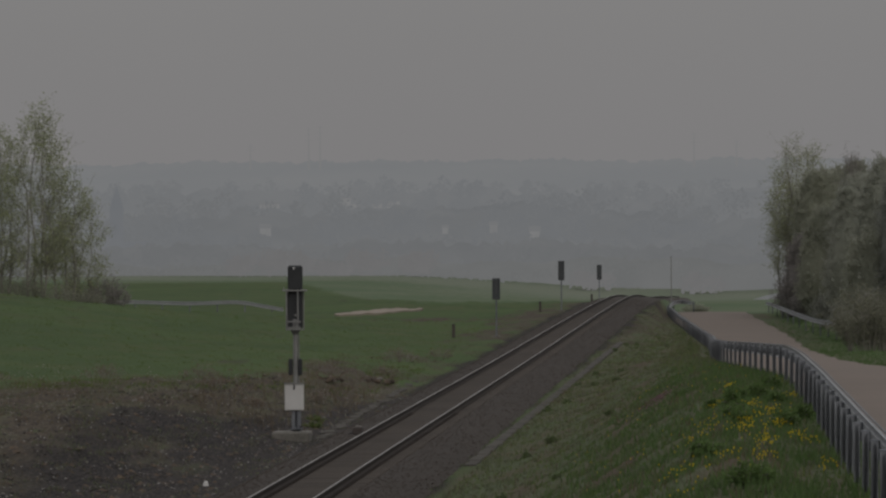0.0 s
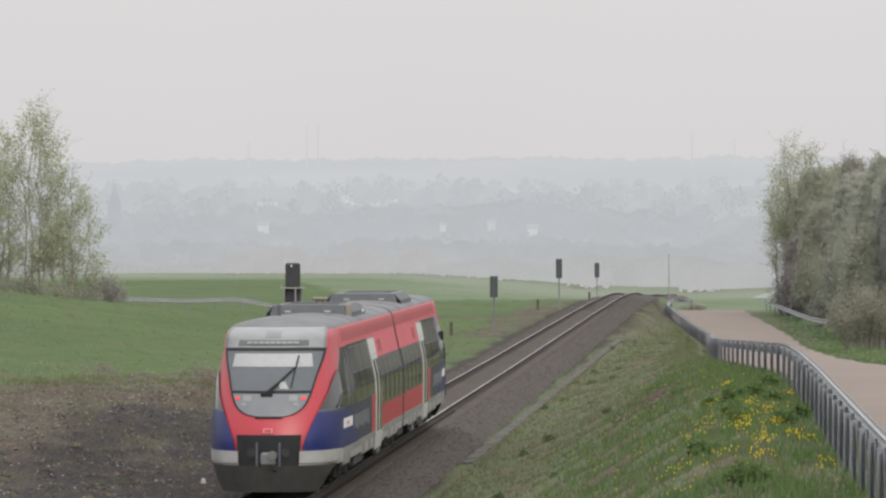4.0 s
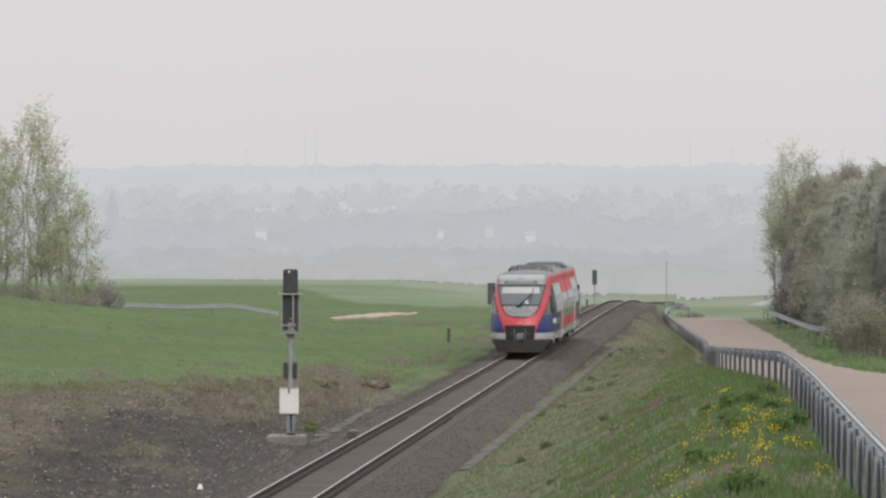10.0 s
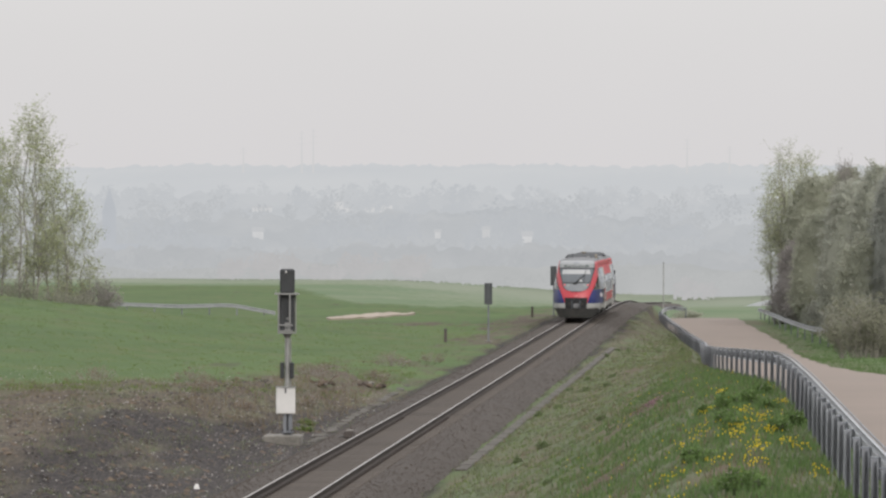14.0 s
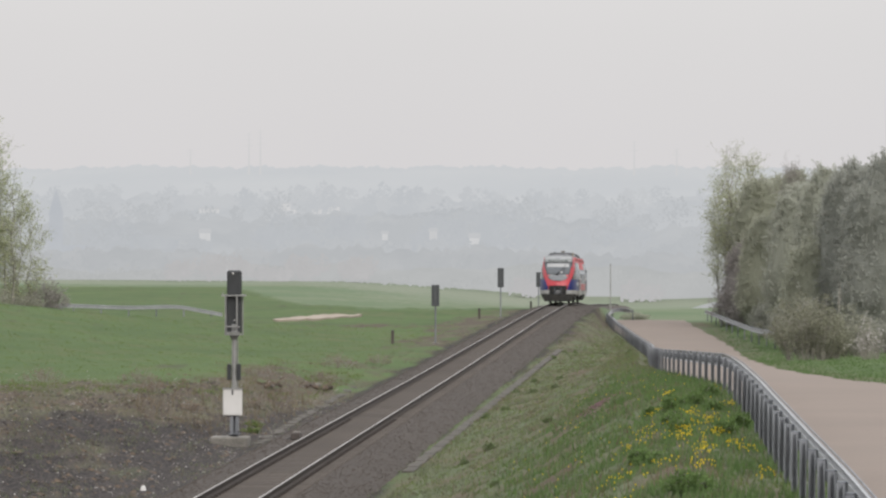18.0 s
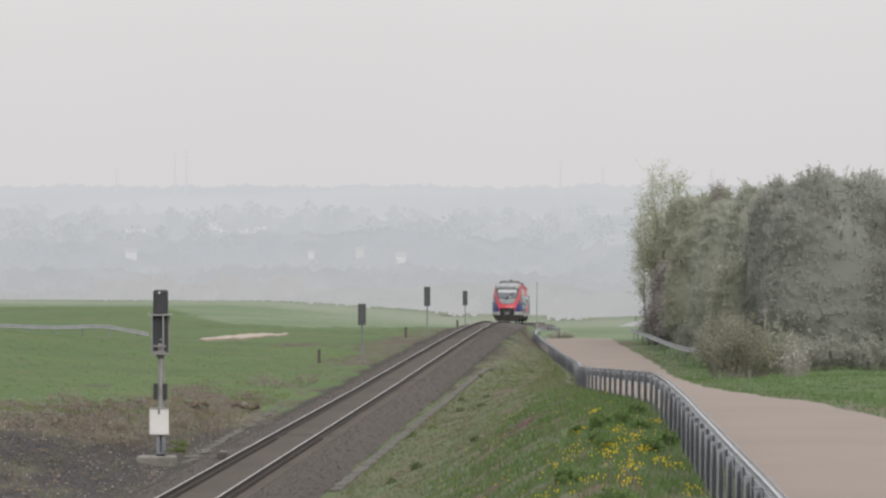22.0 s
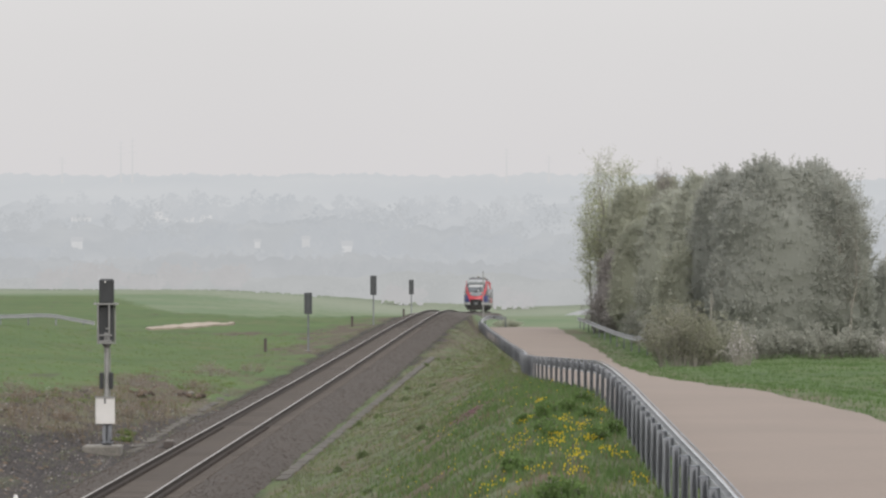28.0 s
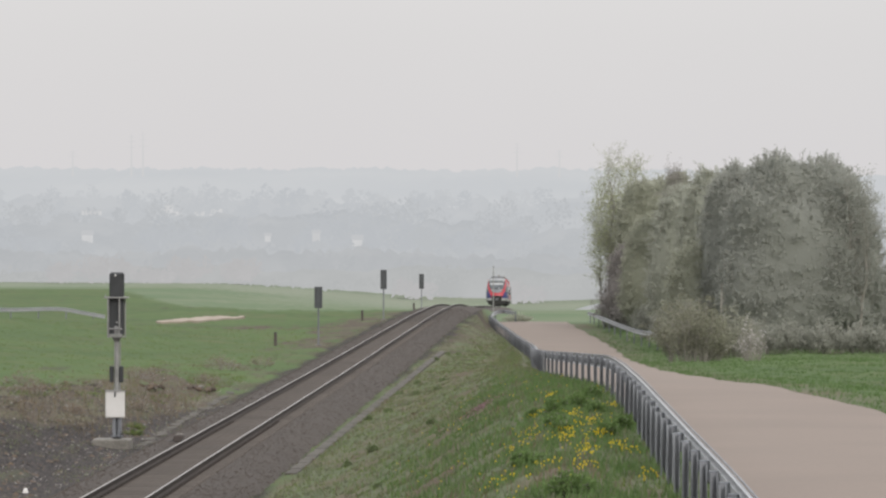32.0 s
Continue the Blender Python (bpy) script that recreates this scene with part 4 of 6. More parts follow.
def build_trees():
    # the willows in the field
    G = "trees in the field"
    crown_tree("willow_tree", -50.6, 292, 13.8, "tall loose willow with sparse young leaves", LEAF_YOUNG, 3, (3.1, 2.7, 6.3), 0.55, 150, 4, 7, 0.075, 5, 0.26, group=G)
    crown_tree("willow_tree", -53.8, 294, 12.4, "loose willow with sparse young leaves", LEAF_YOUNG, 5, (2.6, 2.4, 5.9), 0.52, 130, 4, 7, 0.075, 5, 0.26, group=G)
    crown_tree("willow_tree", -48.3, 296, 8.4, "smaller drooping willow with sparse leaves", LEAF_YOUNG, 8, (2.2, 2.0, 3.9), 0.52, 90, 4, 7, 0.07, 4, 0.24, group=G)
    crown_tree("willow_tree", -56.5, 297, 10.4, "loose willow with sparse young leaves", LEAF_YOUNG, 14, (2.6, 2.4, 4.8), 0.5, 110, 4, 7, 0.075, 5, 0.26, group=G)
    crown_tree("willow_tree", -49.1, 294, 11.3, "loose willow with sparse young leaves", LEAF_YOUNG, 17, (2.4, 2.2, 5.2), 0.52, 80, 3, 6, 0.075, 4, 0.26, group=G)
    G = "shrubs in the field"
    bush("shrub", -46.7, 297, 3.4, 2.9, "low bare shrub beside the willows", LEAF_TWIG, 11, 80, 6, 0.07, 0.16, "shrub", G)
    for k, (x, w, h) in enumerate(((-58, 4, 2.4), (-54.6, 4, 1.9), (-51.4, 3.6, 1.7), (-48.4, 4, 1.8), (-46.9, 2.6, 1.3))):
        bush("shrub", x, 290.5, w, h, "low bare undergrowth below the willows", LEAF_BUSH, 20 + k, 45, 4, 0.07, 0.16, "shrub", G)
    # the copse beyond the footpath
    G = "trees of the copse"
    thin = "slender tree with thin yellow-green leaves"
    for k, (x, y, h, w, label) in enumerate(((1.95, 345, 15.0, 1.95, "slender tall tree with thin yellow-green leaves"), (3.45, 352, 14.4, 1.95, thin), (1.7, 349, 12.2, 1.6, "slender leaning tree with thin leaves"))):
        crown_tree("tree", x, y, h, label, LEAF_YOUNG, 40 + k, (w, w, h * 0.36), 0.63, 120, 3, 6, 0.065, 4, 0.24, group=G, lean=(0, 0, -0.09)[k])
    round_label = "broad dense green tree of the copse, greyed for haze"
    olive_label = "olive-green tree of the copse"
    spec = [  # x, y, height, crown half-width, leaf, label
        (4.9, 342, 12.3, 2.9, LEAF_OLIVE, olive_label), (6.6, 322, 12.5, 1.3, LEAF_OLIVE, "pointed olive-green tree of the copse"),
        (7.2, 300, 11.2, 2.9, LEAF_MIX, olive_label), (9.6, 262, 11.9, 3.0, LEAF_HAZE_GREY, round_label), (8.35, 283, 11.9, 2.5, LEAF_MIX, "olive-green tree in the middle of the copse, greyed for haze"),
        (12.5, 254, 12.2, 4.7, LEAF_HAZE_GREY, "great round green tree of the copse, greyed for haze"), (15.4, 255, 9.0, 1.9, LEAF_HAZE_GREY, "rounded green tree at the copse's end, greyed for haze"),
        (7.2, 262, 7.0, 2.4, LEAF_OLIVE, "low olive-green tree at the front of the copse"), (5.0, 326, 9.0, 2.5, LEAF_OLIVE, "low olive-green tree at the front of the copse"),
        (3.3, 338, 6.9, 1.9, LEAF_TWIG, "dark undergrowth tree at the copse's edge"), (19.8, 264, 6.0, 1.8, LEAF_HAZE_GREY, "small tree behind the copse")]
    for k, (x, y, h, w, leaf, label) in enumerate(spec):
        crown_tree("tree", x, y, h, label, leaf, 50 + k, (w, w, h * 0.51), 0.47, 30, 2, 2, 0.072, 12, 0.26, group=G, fill=135, uneven=0.10, boxy=0.72)
    crown_tree("tree", 15.5, 250, 10.9, "loose half-bare tree at the copse's end", LEAF_HAZE_GREY, 66, (2.2, 2.0, 3.6), 0.66, 110, 2, 6, 0.07, 5, 0.22, group=G)
    crown_tree("tree", 6.35, 320, 13.0, "pointed half-bare tree with purplish buds", LEAF_TWIG, 67, (1.0, 1.0, 3.2), 0.74, 80, 1, 6, 0.055, 3, 0.2, group=G)
    s = thing("dead_stem", pose(7.15, 231, on_ground(7.15, 231) - 0.1), "thin pale dead stem in front of the copse", "dead tree")
    part("stem", Shape().tube([(0, 0, 0), (0.04, 0.02, 1.5), (-0.02, 0, 2.8), (0.03, 0, 4.1)], [0.05, 0.042, 0.035, 0.015], 7), BARK, s, smooth=True)
    part("twig", Shape().tube([(-0.02, 0, 2.8), (0.12, 0.03, 3.2), (0.16, 0.03, 3.5)], [0.018, 0.012, 0.006], 5), BARK, s, smooth=True)
    G = "bushes of the copse"
    for k, (x, y, w, h, leaf, label) in enumerate((
            (5.0, 212, 3.7, 3.7, LEAF_FRONT, "loose olive-green bush at the front of the copse"), (6.3, 219, 2.2, 2.6, LEAF_FRONT, "loose olive-green bush at the front of the copse"),
            (5.6, 240, 3.0, 3.0, LEAF_BUSH, "bare brownish bush behind the barrier"), (7.6, 228, 3.0, 2.8, LEAF_BUSH, "dark low bush of the copse"),
            (10.4, 240, 4.0, 2.2, LEAF_LOW, "dark low bush of the copse"), (13.2, 240, 4.0, 2.0, LEAF_LOW, "dark low bush of the copse"), (15.8, 241, 3.6, 1.8, LEAF_LOW, "dark low bush of the copse"),
            (4.5, 306, 3.2, 2.8, LEAF_LOW, "low tangled bush behind the barrier"), (5.5, 280, 3.2, 3.0, LEAF_LOW, "low tangled bush behind the barrier"), (6.4, 254, 3.0, 3.2, LEAF_LOW, "low tangled bush behind the barrier"),
            (1.9, 341, 3.0, 3.9, LEAF_TWIG, "bare purplish undergrowth at the copse's edge"), (3.7, 329, 3.7, 3.3, LEAF_TWIG, "bare purplish undergrowth at the copse's edge"))):
        bush("bush", x, y, w, h, label, leaf, 70 + k, 70, 9, 0.08, 0.22, "bush", G)
    bush("blossom_bush", 7.8, 206, 1.5, 2.2, "bush in white blossom at the foot of the trees", BLOSSOM, 81, 40, 2, 0.05, 0.14, "bush", G)
    bush("blossom_bush", 17.6, 236, 2.2, 2.0, "bush in pale blossom at the copse's end", BLOSSOM, 82, 50, 4, 0.05, 0.14, "bush", G)
    bush("low_shrub", -6.5, 379, 2.8, 0.7, "low green shrub beside the far path", LEAF_OLIVE, 90, 60, 9, 0.05, 0.12, "shrub", G)
    bush("dark_shrub", 11.5, 150, 1.6, 0.45, "low dark shrub in the field beyond the path", WEED, 92, 40, 6, 0.05, 0.08, "shrub", G)


# ================= the distance =================
def ridge(name, y, knots, depth, mat, label, bumps, seed, x0=-900, x1=900, step_x=3.0, crown=4.0, base=-14.0):
    """A wooded ridge: its crest height over x, with the tops of trees."""
    rng = np.random.default_rng(seed)
    crest = curve_through(knots, 1)
    xs = np.arange(x0, x1, step_x)
    rag = sum(a * np.sin(xs * w + p) for a, w, p in zip(bumps, (0.011, 0.043, 0.13, 0.41), rng.uniform(0, 6, 4))) + rng.uniform(-1, 1, len(xs)) * crown * 0.35
    top = np.array([crest(x) for x in xs]) + rag
    grid = [[(x, y, -14) for x in xs], [(x, y + depth * 0.3, base + 0.45 * (t - base)) for x, t in zip(xs, top)], [(x, y + depth * 0.7, base + 0.85 * (t - base)) for x, t in zip(xs, top)],
            [(x, y + depth, t) for x, t in zip(xs, top)], [(x, y + depth * 1.3, -14) for x in xs]]
    setting(name, Shape().sheet(grid), mat, label, True)


def build_distance():
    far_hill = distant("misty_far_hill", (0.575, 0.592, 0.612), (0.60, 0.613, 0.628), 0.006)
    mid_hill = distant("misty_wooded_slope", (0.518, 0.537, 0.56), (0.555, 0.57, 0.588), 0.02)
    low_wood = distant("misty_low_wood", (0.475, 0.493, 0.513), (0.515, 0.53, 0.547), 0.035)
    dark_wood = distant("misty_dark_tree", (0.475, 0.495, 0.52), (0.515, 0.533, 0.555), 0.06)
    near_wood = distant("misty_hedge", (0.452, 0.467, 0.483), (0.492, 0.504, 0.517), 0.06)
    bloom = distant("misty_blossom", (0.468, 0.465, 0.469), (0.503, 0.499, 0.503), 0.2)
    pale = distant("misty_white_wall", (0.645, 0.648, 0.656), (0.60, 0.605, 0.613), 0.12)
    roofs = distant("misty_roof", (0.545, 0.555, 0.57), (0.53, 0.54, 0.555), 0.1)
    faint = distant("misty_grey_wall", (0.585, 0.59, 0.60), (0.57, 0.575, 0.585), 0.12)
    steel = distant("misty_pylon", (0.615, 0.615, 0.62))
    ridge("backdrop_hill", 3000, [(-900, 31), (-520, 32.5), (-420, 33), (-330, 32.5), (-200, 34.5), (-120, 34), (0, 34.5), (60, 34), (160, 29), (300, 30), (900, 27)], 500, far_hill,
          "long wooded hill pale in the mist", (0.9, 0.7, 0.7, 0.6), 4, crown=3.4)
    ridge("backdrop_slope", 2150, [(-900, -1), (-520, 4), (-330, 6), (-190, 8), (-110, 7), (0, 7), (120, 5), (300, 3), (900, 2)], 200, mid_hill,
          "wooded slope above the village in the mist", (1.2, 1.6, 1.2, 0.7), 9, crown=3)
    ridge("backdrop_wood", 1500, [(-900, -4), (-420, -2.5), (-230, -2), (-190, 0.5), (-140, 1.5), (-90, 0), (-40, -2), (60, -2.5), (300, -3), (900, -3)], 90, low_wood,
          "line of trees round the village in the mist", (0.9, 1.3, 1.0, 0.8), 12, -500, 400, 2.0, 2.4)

    def woodland(name, n, y0, y1, x0, x1, base, tall, mat, label, seed, size=1.0, per=110):
        """Round and pointed trees far off, each a crown of leaf tufts; base: the ground's height at y0 and at y1."""
        nrg = np.random.default_rng(seed)
        centres = []
        for _ in range(n):
            t = nrg.uniform(0, 1)
            y, x = y0 + (y1 - y0) * t, nrg.uniform(x0, x1)
            x = x + 14 * math.sin(x * 0.05 + seed)
            h, z = nrg.uniform(*tall), base[0] + (base[1] - base[0]) * t
            w = h * nrg.uniform(0.35, 0.75)
            d = nrg.normal(0, 1, (per, 3))
            d /= np.linalg.norm(d, axis=1)[:, None]
            d *= nrg.uniform(0.3, 1, (per, 1)) ** 0.4
            d[:, 0] *= 1 + 0.25 * np.sin(5 * d[:, 2] + x)
            centres.append(np.array((x, y, z + h * 0.5)) + d * np.array((w, w, h * 0.55)))
        v, f = leaf_cloud(nrg, np.concatenate(centres), size, 1, (0.6, 0.6, 0.6))
        stuff_mesh(name, v.tolist(), f.tolist(), mat, label)
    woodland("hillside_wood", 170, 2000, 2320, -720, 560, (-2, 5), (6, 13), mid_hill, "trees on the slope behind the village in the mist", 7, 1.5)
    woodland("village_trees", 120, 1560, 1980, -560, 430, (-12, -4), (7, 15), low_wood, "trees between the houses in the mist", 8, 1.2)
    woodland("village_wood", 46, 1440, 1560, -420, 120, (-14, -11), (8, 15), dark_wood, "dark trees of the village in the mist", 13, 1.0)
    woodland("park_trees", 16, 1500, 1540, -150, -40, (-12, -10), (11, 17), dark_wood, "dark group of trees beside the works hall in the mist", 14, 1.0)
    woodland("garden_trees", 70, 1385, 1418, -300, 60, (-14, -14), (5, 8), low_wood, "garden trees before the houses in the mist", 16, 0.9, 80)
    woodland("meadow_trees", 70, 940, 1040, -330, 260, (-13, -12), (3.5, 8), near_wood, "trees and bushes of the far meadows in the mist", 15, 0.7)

    def canopy(name, n, y, x0, x1, lo, hi, size, mat, label, seed):
        """Tree tops along a line far off."""
        nrg = np.random.default_rng(seed)
        x = nrg.uniform(x0, x1, n)
        wave = 0.5 + 0.28 * np.sin(x * 0.07 + seed) + 0.22 * np.sin(x * 0.19 + 2 * seed)
        p = np.stack([x, y + nrg.uniform(-8, 8, n), lo + (hi - lo) * wave * nrg.uniform(0.1, 1, n) ** 0.5], 1)
        v, f = leaf_cloud(nrg, p, size, 1, (1, 1, 0.4))
        stuff_mesh(name, v.tolist(), f.tolist(), mat, label)
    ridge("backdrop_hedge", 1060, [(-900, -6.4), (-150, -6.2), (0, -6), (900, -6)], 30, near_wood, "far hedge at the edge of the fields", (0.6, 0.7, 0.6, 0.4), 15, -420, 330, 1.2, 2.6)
    # Two bushy strips added: their glow stands in for mist over the fields.
    scrub = distant("mist_strip_grey", (0.445, 0.456, 0.458), (0.485, 0.494, 0.496), 0.11)
    ridge("backdrop_mist_strip", 668, [(-900, -3.9), (-150, -3.85), (-60, -3.9), (0, -3.5), (900, -3.7)], 12, scrub, "scrubby strip that stands in for mist over the far fields", (0.5, 0.5, 0.4, 0.3), 21, -230, 190, 0.8, 0.5, -9)
    canopy("mist_strip_fringe", 6000, 664, -220, 180, -7.2, -3.2, 0.42, scrub, "bushy fringe of the strip that stands in for mist", 3)
    ridge("backdrop_mist_bank", 520, [(-20, -8.5), (-8, -7.2), (2, -5.6), (14, -3.7), (34, -2.7), (200, -2.6)], 8, scrub, "added hedge-like bank that stands in for mist beyond the path", (0.12, 0.2, 0.2, 0.15), 23, -8, 190, 0.6, 0.4, -9)
    canopy("mist_bank_tops", 4000, 517, 6, 80, -5.4, -3.0, 0.3, scrub, "bushy fringe of the bank that stands in for mist", 6)
    rng = random.Random(5)

    def clump(name, x, y, z, w, h, mat, label, low=0.0, size=0.35, n=260):
        nrg = np.random.default_rng(int(abs(x) * 10) + 1)
        root = thing(name, pose(x, y, z), label, "tree", "trees in the mist")
        c = []
        for _ in range(7):
            c.append((nrg.uniform(-0.3, 0.3) * w, nrg.uniform(-0.3, 0.3) * w, h * nrg.uniform(0.45, 0.8)))
        c = np.array(c)[nrg.integers(0, 7, n)]
        d = nrg.normal(0, 1, (n, 3))
        d /= np.linalg.norm(d, axis=1)[:, None]
        p = c + d * nrg.uniform(0.2, 1, (n, 1)) ** 0.5 * np.array((0.24 * w, 0.2 * w, 0.3 * h))
        p[:, 2] = np.clip(p[:, 2], low + 0.2, h)
        v, f = leaf_cloud(nrg, p, size * 2.2, 1, (0.3, 0.3, 0.3))
        me = bpy.data.meshes.new("crown")
        me.from_pydata(v.tolist(), [], f.tolist())
        me.materials.append(mat)
        part("crown", me, None, root)
        part("trunk", Shape().tube([(0, 0, -0.5), (0, 0, h * 0.6)], [0.12, 0.05], 6), mat, root)

    for k in range(60):
        x = -330 + 470 * (k + rng.uniform(-0.3, 0.3)) / 60
        white = rng.random() < 0.36
        if white:
            bx = x * 0.64 if x < -40 else x * 0.64 - 60
            clump("blossom_tree", bx, 655 + rng.uniform(-4, 4), on_ground(bx, 655) - 0.9, rng.uniform(6, 11), rng.uniform(3.4, 6.0), bloom, "fruit tree in pale blossom lost in the mist", 0, 0.25)
        else:
            clump("far_tree", x * 0.95, 955 + rng.uniform(-20, 25), -11.2, rng.uniform(6, 14), rng.uniform(3.0, 7.0), near_wood, "round tree lost in the mist")

    for k in range(46):
        x = -470 + 640 * (k + rng.uniform(-0.4, 0.4)) / 46
        up = -4.5 + 6.0 * math.exp(-((x + 90) / 60) ** 2) + rng.uniform(-3, 2.5)
        clump("far_tree", x, 1455 + rng.uniform(-12, 12), -14, rng.uniform(8, 22), 14 + up, dark_wood if rng.random() < 0.55 else low_wood, "dark tree of the village lost in the mist", 4, 0.6, 320)

    def house(x, y, z, w, d, h, roof, turn, label, wall=pale):
        s = thing("house", pose(x, y, z, 0, 0, turn), label, "house", "houses in the mist")
        part("wall", Shape().block((0, 0, h / 2 - 0.3), (w, d, h + 0.6)), wall, s)
        r = Shape().add([(-w / 2 - 0.4, -d / 2 - 0.4, h), (w / 2 + 0.4, -d / 2 - 0.4, h), (w / 2 + 0.4, d / 2 + 0.4, h), (-w / 2 - 0.4, d / 2 + 0.4, h), (-w / 2 - 0.4, 0, h + roof), (w / 2 + 0.4, 0, h + roof)],
                        [(0, 1, 5, 4), (3, 4, 5, 2), (0, 4, 3), (1, 2, 5), (0, 3, 2, 1)])
        part("roof", r, roofs, s)
        for k in range(int(w / 6)):
            part("window", Shape().block((-w / 2 + 1.6 + 4.2 * k, -d / 2 - 0.03, h * 0.55), (0.9, 0.06, 1.0)), roofs, s)

    z = on_ground(-73.9, 650)
    s = thing("thin_mast", pose(-73.9, 650, z), "thin grey mast at the far edge of the field", "mast")
    part("shaft", Shape().tube([(0, 0, -0.1), (0, 0, 3.3)], [0.10, 0.07], 6), roofs, s, smooth=True)
    part("head", Shape().block((0, 0, 3.35), (0.22, 0.2, 0.5), 0.03), roofs, s)

    # the works hall and the houses of the village: x, y, z, width, depth, height, roof
    for x, y, z, w, d, h, roof, label in (
            (-199, 2130, 0.2, 20, 12, 1.4, 0.3, "long white flat-roofed hall of the village"), (-189, 2120, 1.4, 7, 10, 1.6, 0.4, "white hall of the village"),
            (-212, 2120, 1.6, 3, 8, 3.0, 0.8, "white gabled building beside the hall"), (-169.5, 1425, -6.6, 3.2, 6, 2.0, 1.6, "white house among the trees"),
            (-250, 2120, 0.4, 9, 9, 1.4, 0.9, "wide pale house on the slope"), (-108.5, 1425, -6.2, 1.8, 5, 1.5, 1.0, "small white house among the trees"),
            (-92.5, 1430, -6.0, 1.9, 5, 2.2, 1.2, "small greyish house among the trees"), (-78, 1420, -8.6, 3.2, 5, 2.6, 1.8, "white gabled house at the wood's edge")):
        house(x, y, z, w, d, h, roof, rng.uniform(-20, 20), label, faint if x == -92.5 else pale)
    church = thing("church", pose(-222.5, 1440, -10), "church with a pointed spire faint in the mist", "church", "houses in the mist")
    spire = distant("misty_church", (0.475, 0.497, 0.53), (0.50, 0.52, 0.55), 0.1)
    part("tower", Shape().block((0, 0, 1.5), (4.2, 4.2, 20)), spire, church)
    part("spire", Shape().add([(-2.3, -2.3, 11.5), (2.3, -2.3, 11.5), (2.3, 2.3, 11.5), (-2.3, 2.3, 11.5), (0, 0, 20.5)], [(0, 1, 4), (1, 2, 4), (2, 3, 4), (3, 0, 4), (0, 3, 2, 1)]), spire, church)
    part("nave", Shape().block((6, 2, -1), (9, 7, 4)), spire, church)
    for x, h in ((-358, 23), (-349, 25), (-404, 10), (-57, 17), (-24, 11)):
        p = thing("pylon", pose(x, 3300, 36), "power-line pylon faint on the hill", "pylon", "pylons on the hill")
        part("shaft", Shape().tube([(0, 0, -10), (0, 0, h)], [0.8, 0.25], 4), steel, p)
        for k, z in enumerate((0.55, 0.75, 0.92)):
            part("arm", Shape().block((0, 0, h * z), (7 - k * 1.5, 0.3, 0.3)), steel, p)


# ================= the train =================
CAR = 17.1                        # one car, nose to joint
GAP = 0.42
LEVELS = [0.82, 0.88, 0.95, 1.03, 1.12, 1.24, 1.36, 1.5, 1.64, 1.8, 1.97, 2.12, 2.3, 2.5, 2.75, 2.95, 3.12, 3.27, 3.38, 3.46, 3.53, 3.59, 3.64, 3.69, 3.73, 3.77, 3.81, 3.835, 3.85]


def half_width(z):
    return float(np.interp(z, [0.2, 0.6, 1.0, 2.0, 2.3, 2.5, 3.0, 3.3, 3.5, 3.64, 3.72, 3.78, 3.83, 3.85],
                           [1.40, 1.46, 1.495, 1.505, 1.49, 1.45, 1.33, 1.265, 1.235, 1.19, 1.11, 0.97, 0.62, 0.0]))


def taper(y):
    """The body narrows towards its nose."""
    return 1 - 0.06 * float(np.clip((5.0 - y) / 4.2, 0, 1)) ** 1.7


def nose(a, z):
    """How far behind the nose's tip the skin lies, across (a = -1 to 1) and up."""
    rake = -0.90 + 0.12 * max(0, 0.8 - z) + 1.65 * max(0.0, (z - 1.3) / 2.4) ** 1.5
    brow = 1.3 * max(0.0, (z - 3.45) / 0.4) ** 2
    return rake - 0.97 * max(rake + 0.45, 0.0) * abs(a) ** 6 + brow + 0.55 * abs(a) ** 2.2 + 1.08 * abs(a) ** 10


def skin(a, z, out=0.0):
    """A point of the nose, out metres before the skin."""
    w, s = half_width(z) * taper(nose(a, z)), abs(a)
    p = Vector((math.copysign(w * (0.86 * s + 0.14 * s ** 3), a) if a else 0.0, nose(a, z), z))
    if out:
        e = 0.01
        q1 = Vector(skin(min(a + e, 1), z)) - Vector(skin(max(a - e, -1), z))
        q2 = Vector(skin(a, min(z + e, 3.69))) - Vector(skin(a, max(z - e, 0.36)))
        n = q1.cross(q2).normalized()
        if n.y > 0:
            n = -n
        p = p + n * out
    return p


def red_edge(z):
    """Where the red surround of the windscreen ends."""
    return float(np.interp(z, [0.8, 1.12, 1.42, 1.7, 1.95, 2.15, 2.35, 2.55, 2.8, 3.25], [0.54, 0.55, 0.61, 0.69, 0.765, 0.825, 0.88, 0.93, 0.997, 0.997]))


def pane_edge(z):
    """Where the windscreen and the panel below it end."""
    return float(np.interp(z, [1.84, 1.86, 1.895, 1.95, 2.03, 2.14, 2.31, 2.7, 3.0, 3.3, 3.6, 3.76], [0.14, 0.28, 0.39, 0.475, 0.545, 0.60, 0.65, 0.755, 0.85, 0.92, 0.94, 0.90]))


def front_patch(lo, hi, left, right, rows=8, cols=10, out=0.012, thick=0.03):
    """A panel on the nose between two heights; left and right limits are functions of the height's share."""
    grid = []
    for i in range(rows + 1):
        t = i / rows
        z = lo + (hi - lo) * t
        a0, a1 = left(t), right(t)
        grid.append([skin(a0 + (a1 - a0) * j / cols, z, out + 0.018) for j in range(cols + 1)])
    return Shape().sheet(grid, thick=(0, thick, 0))


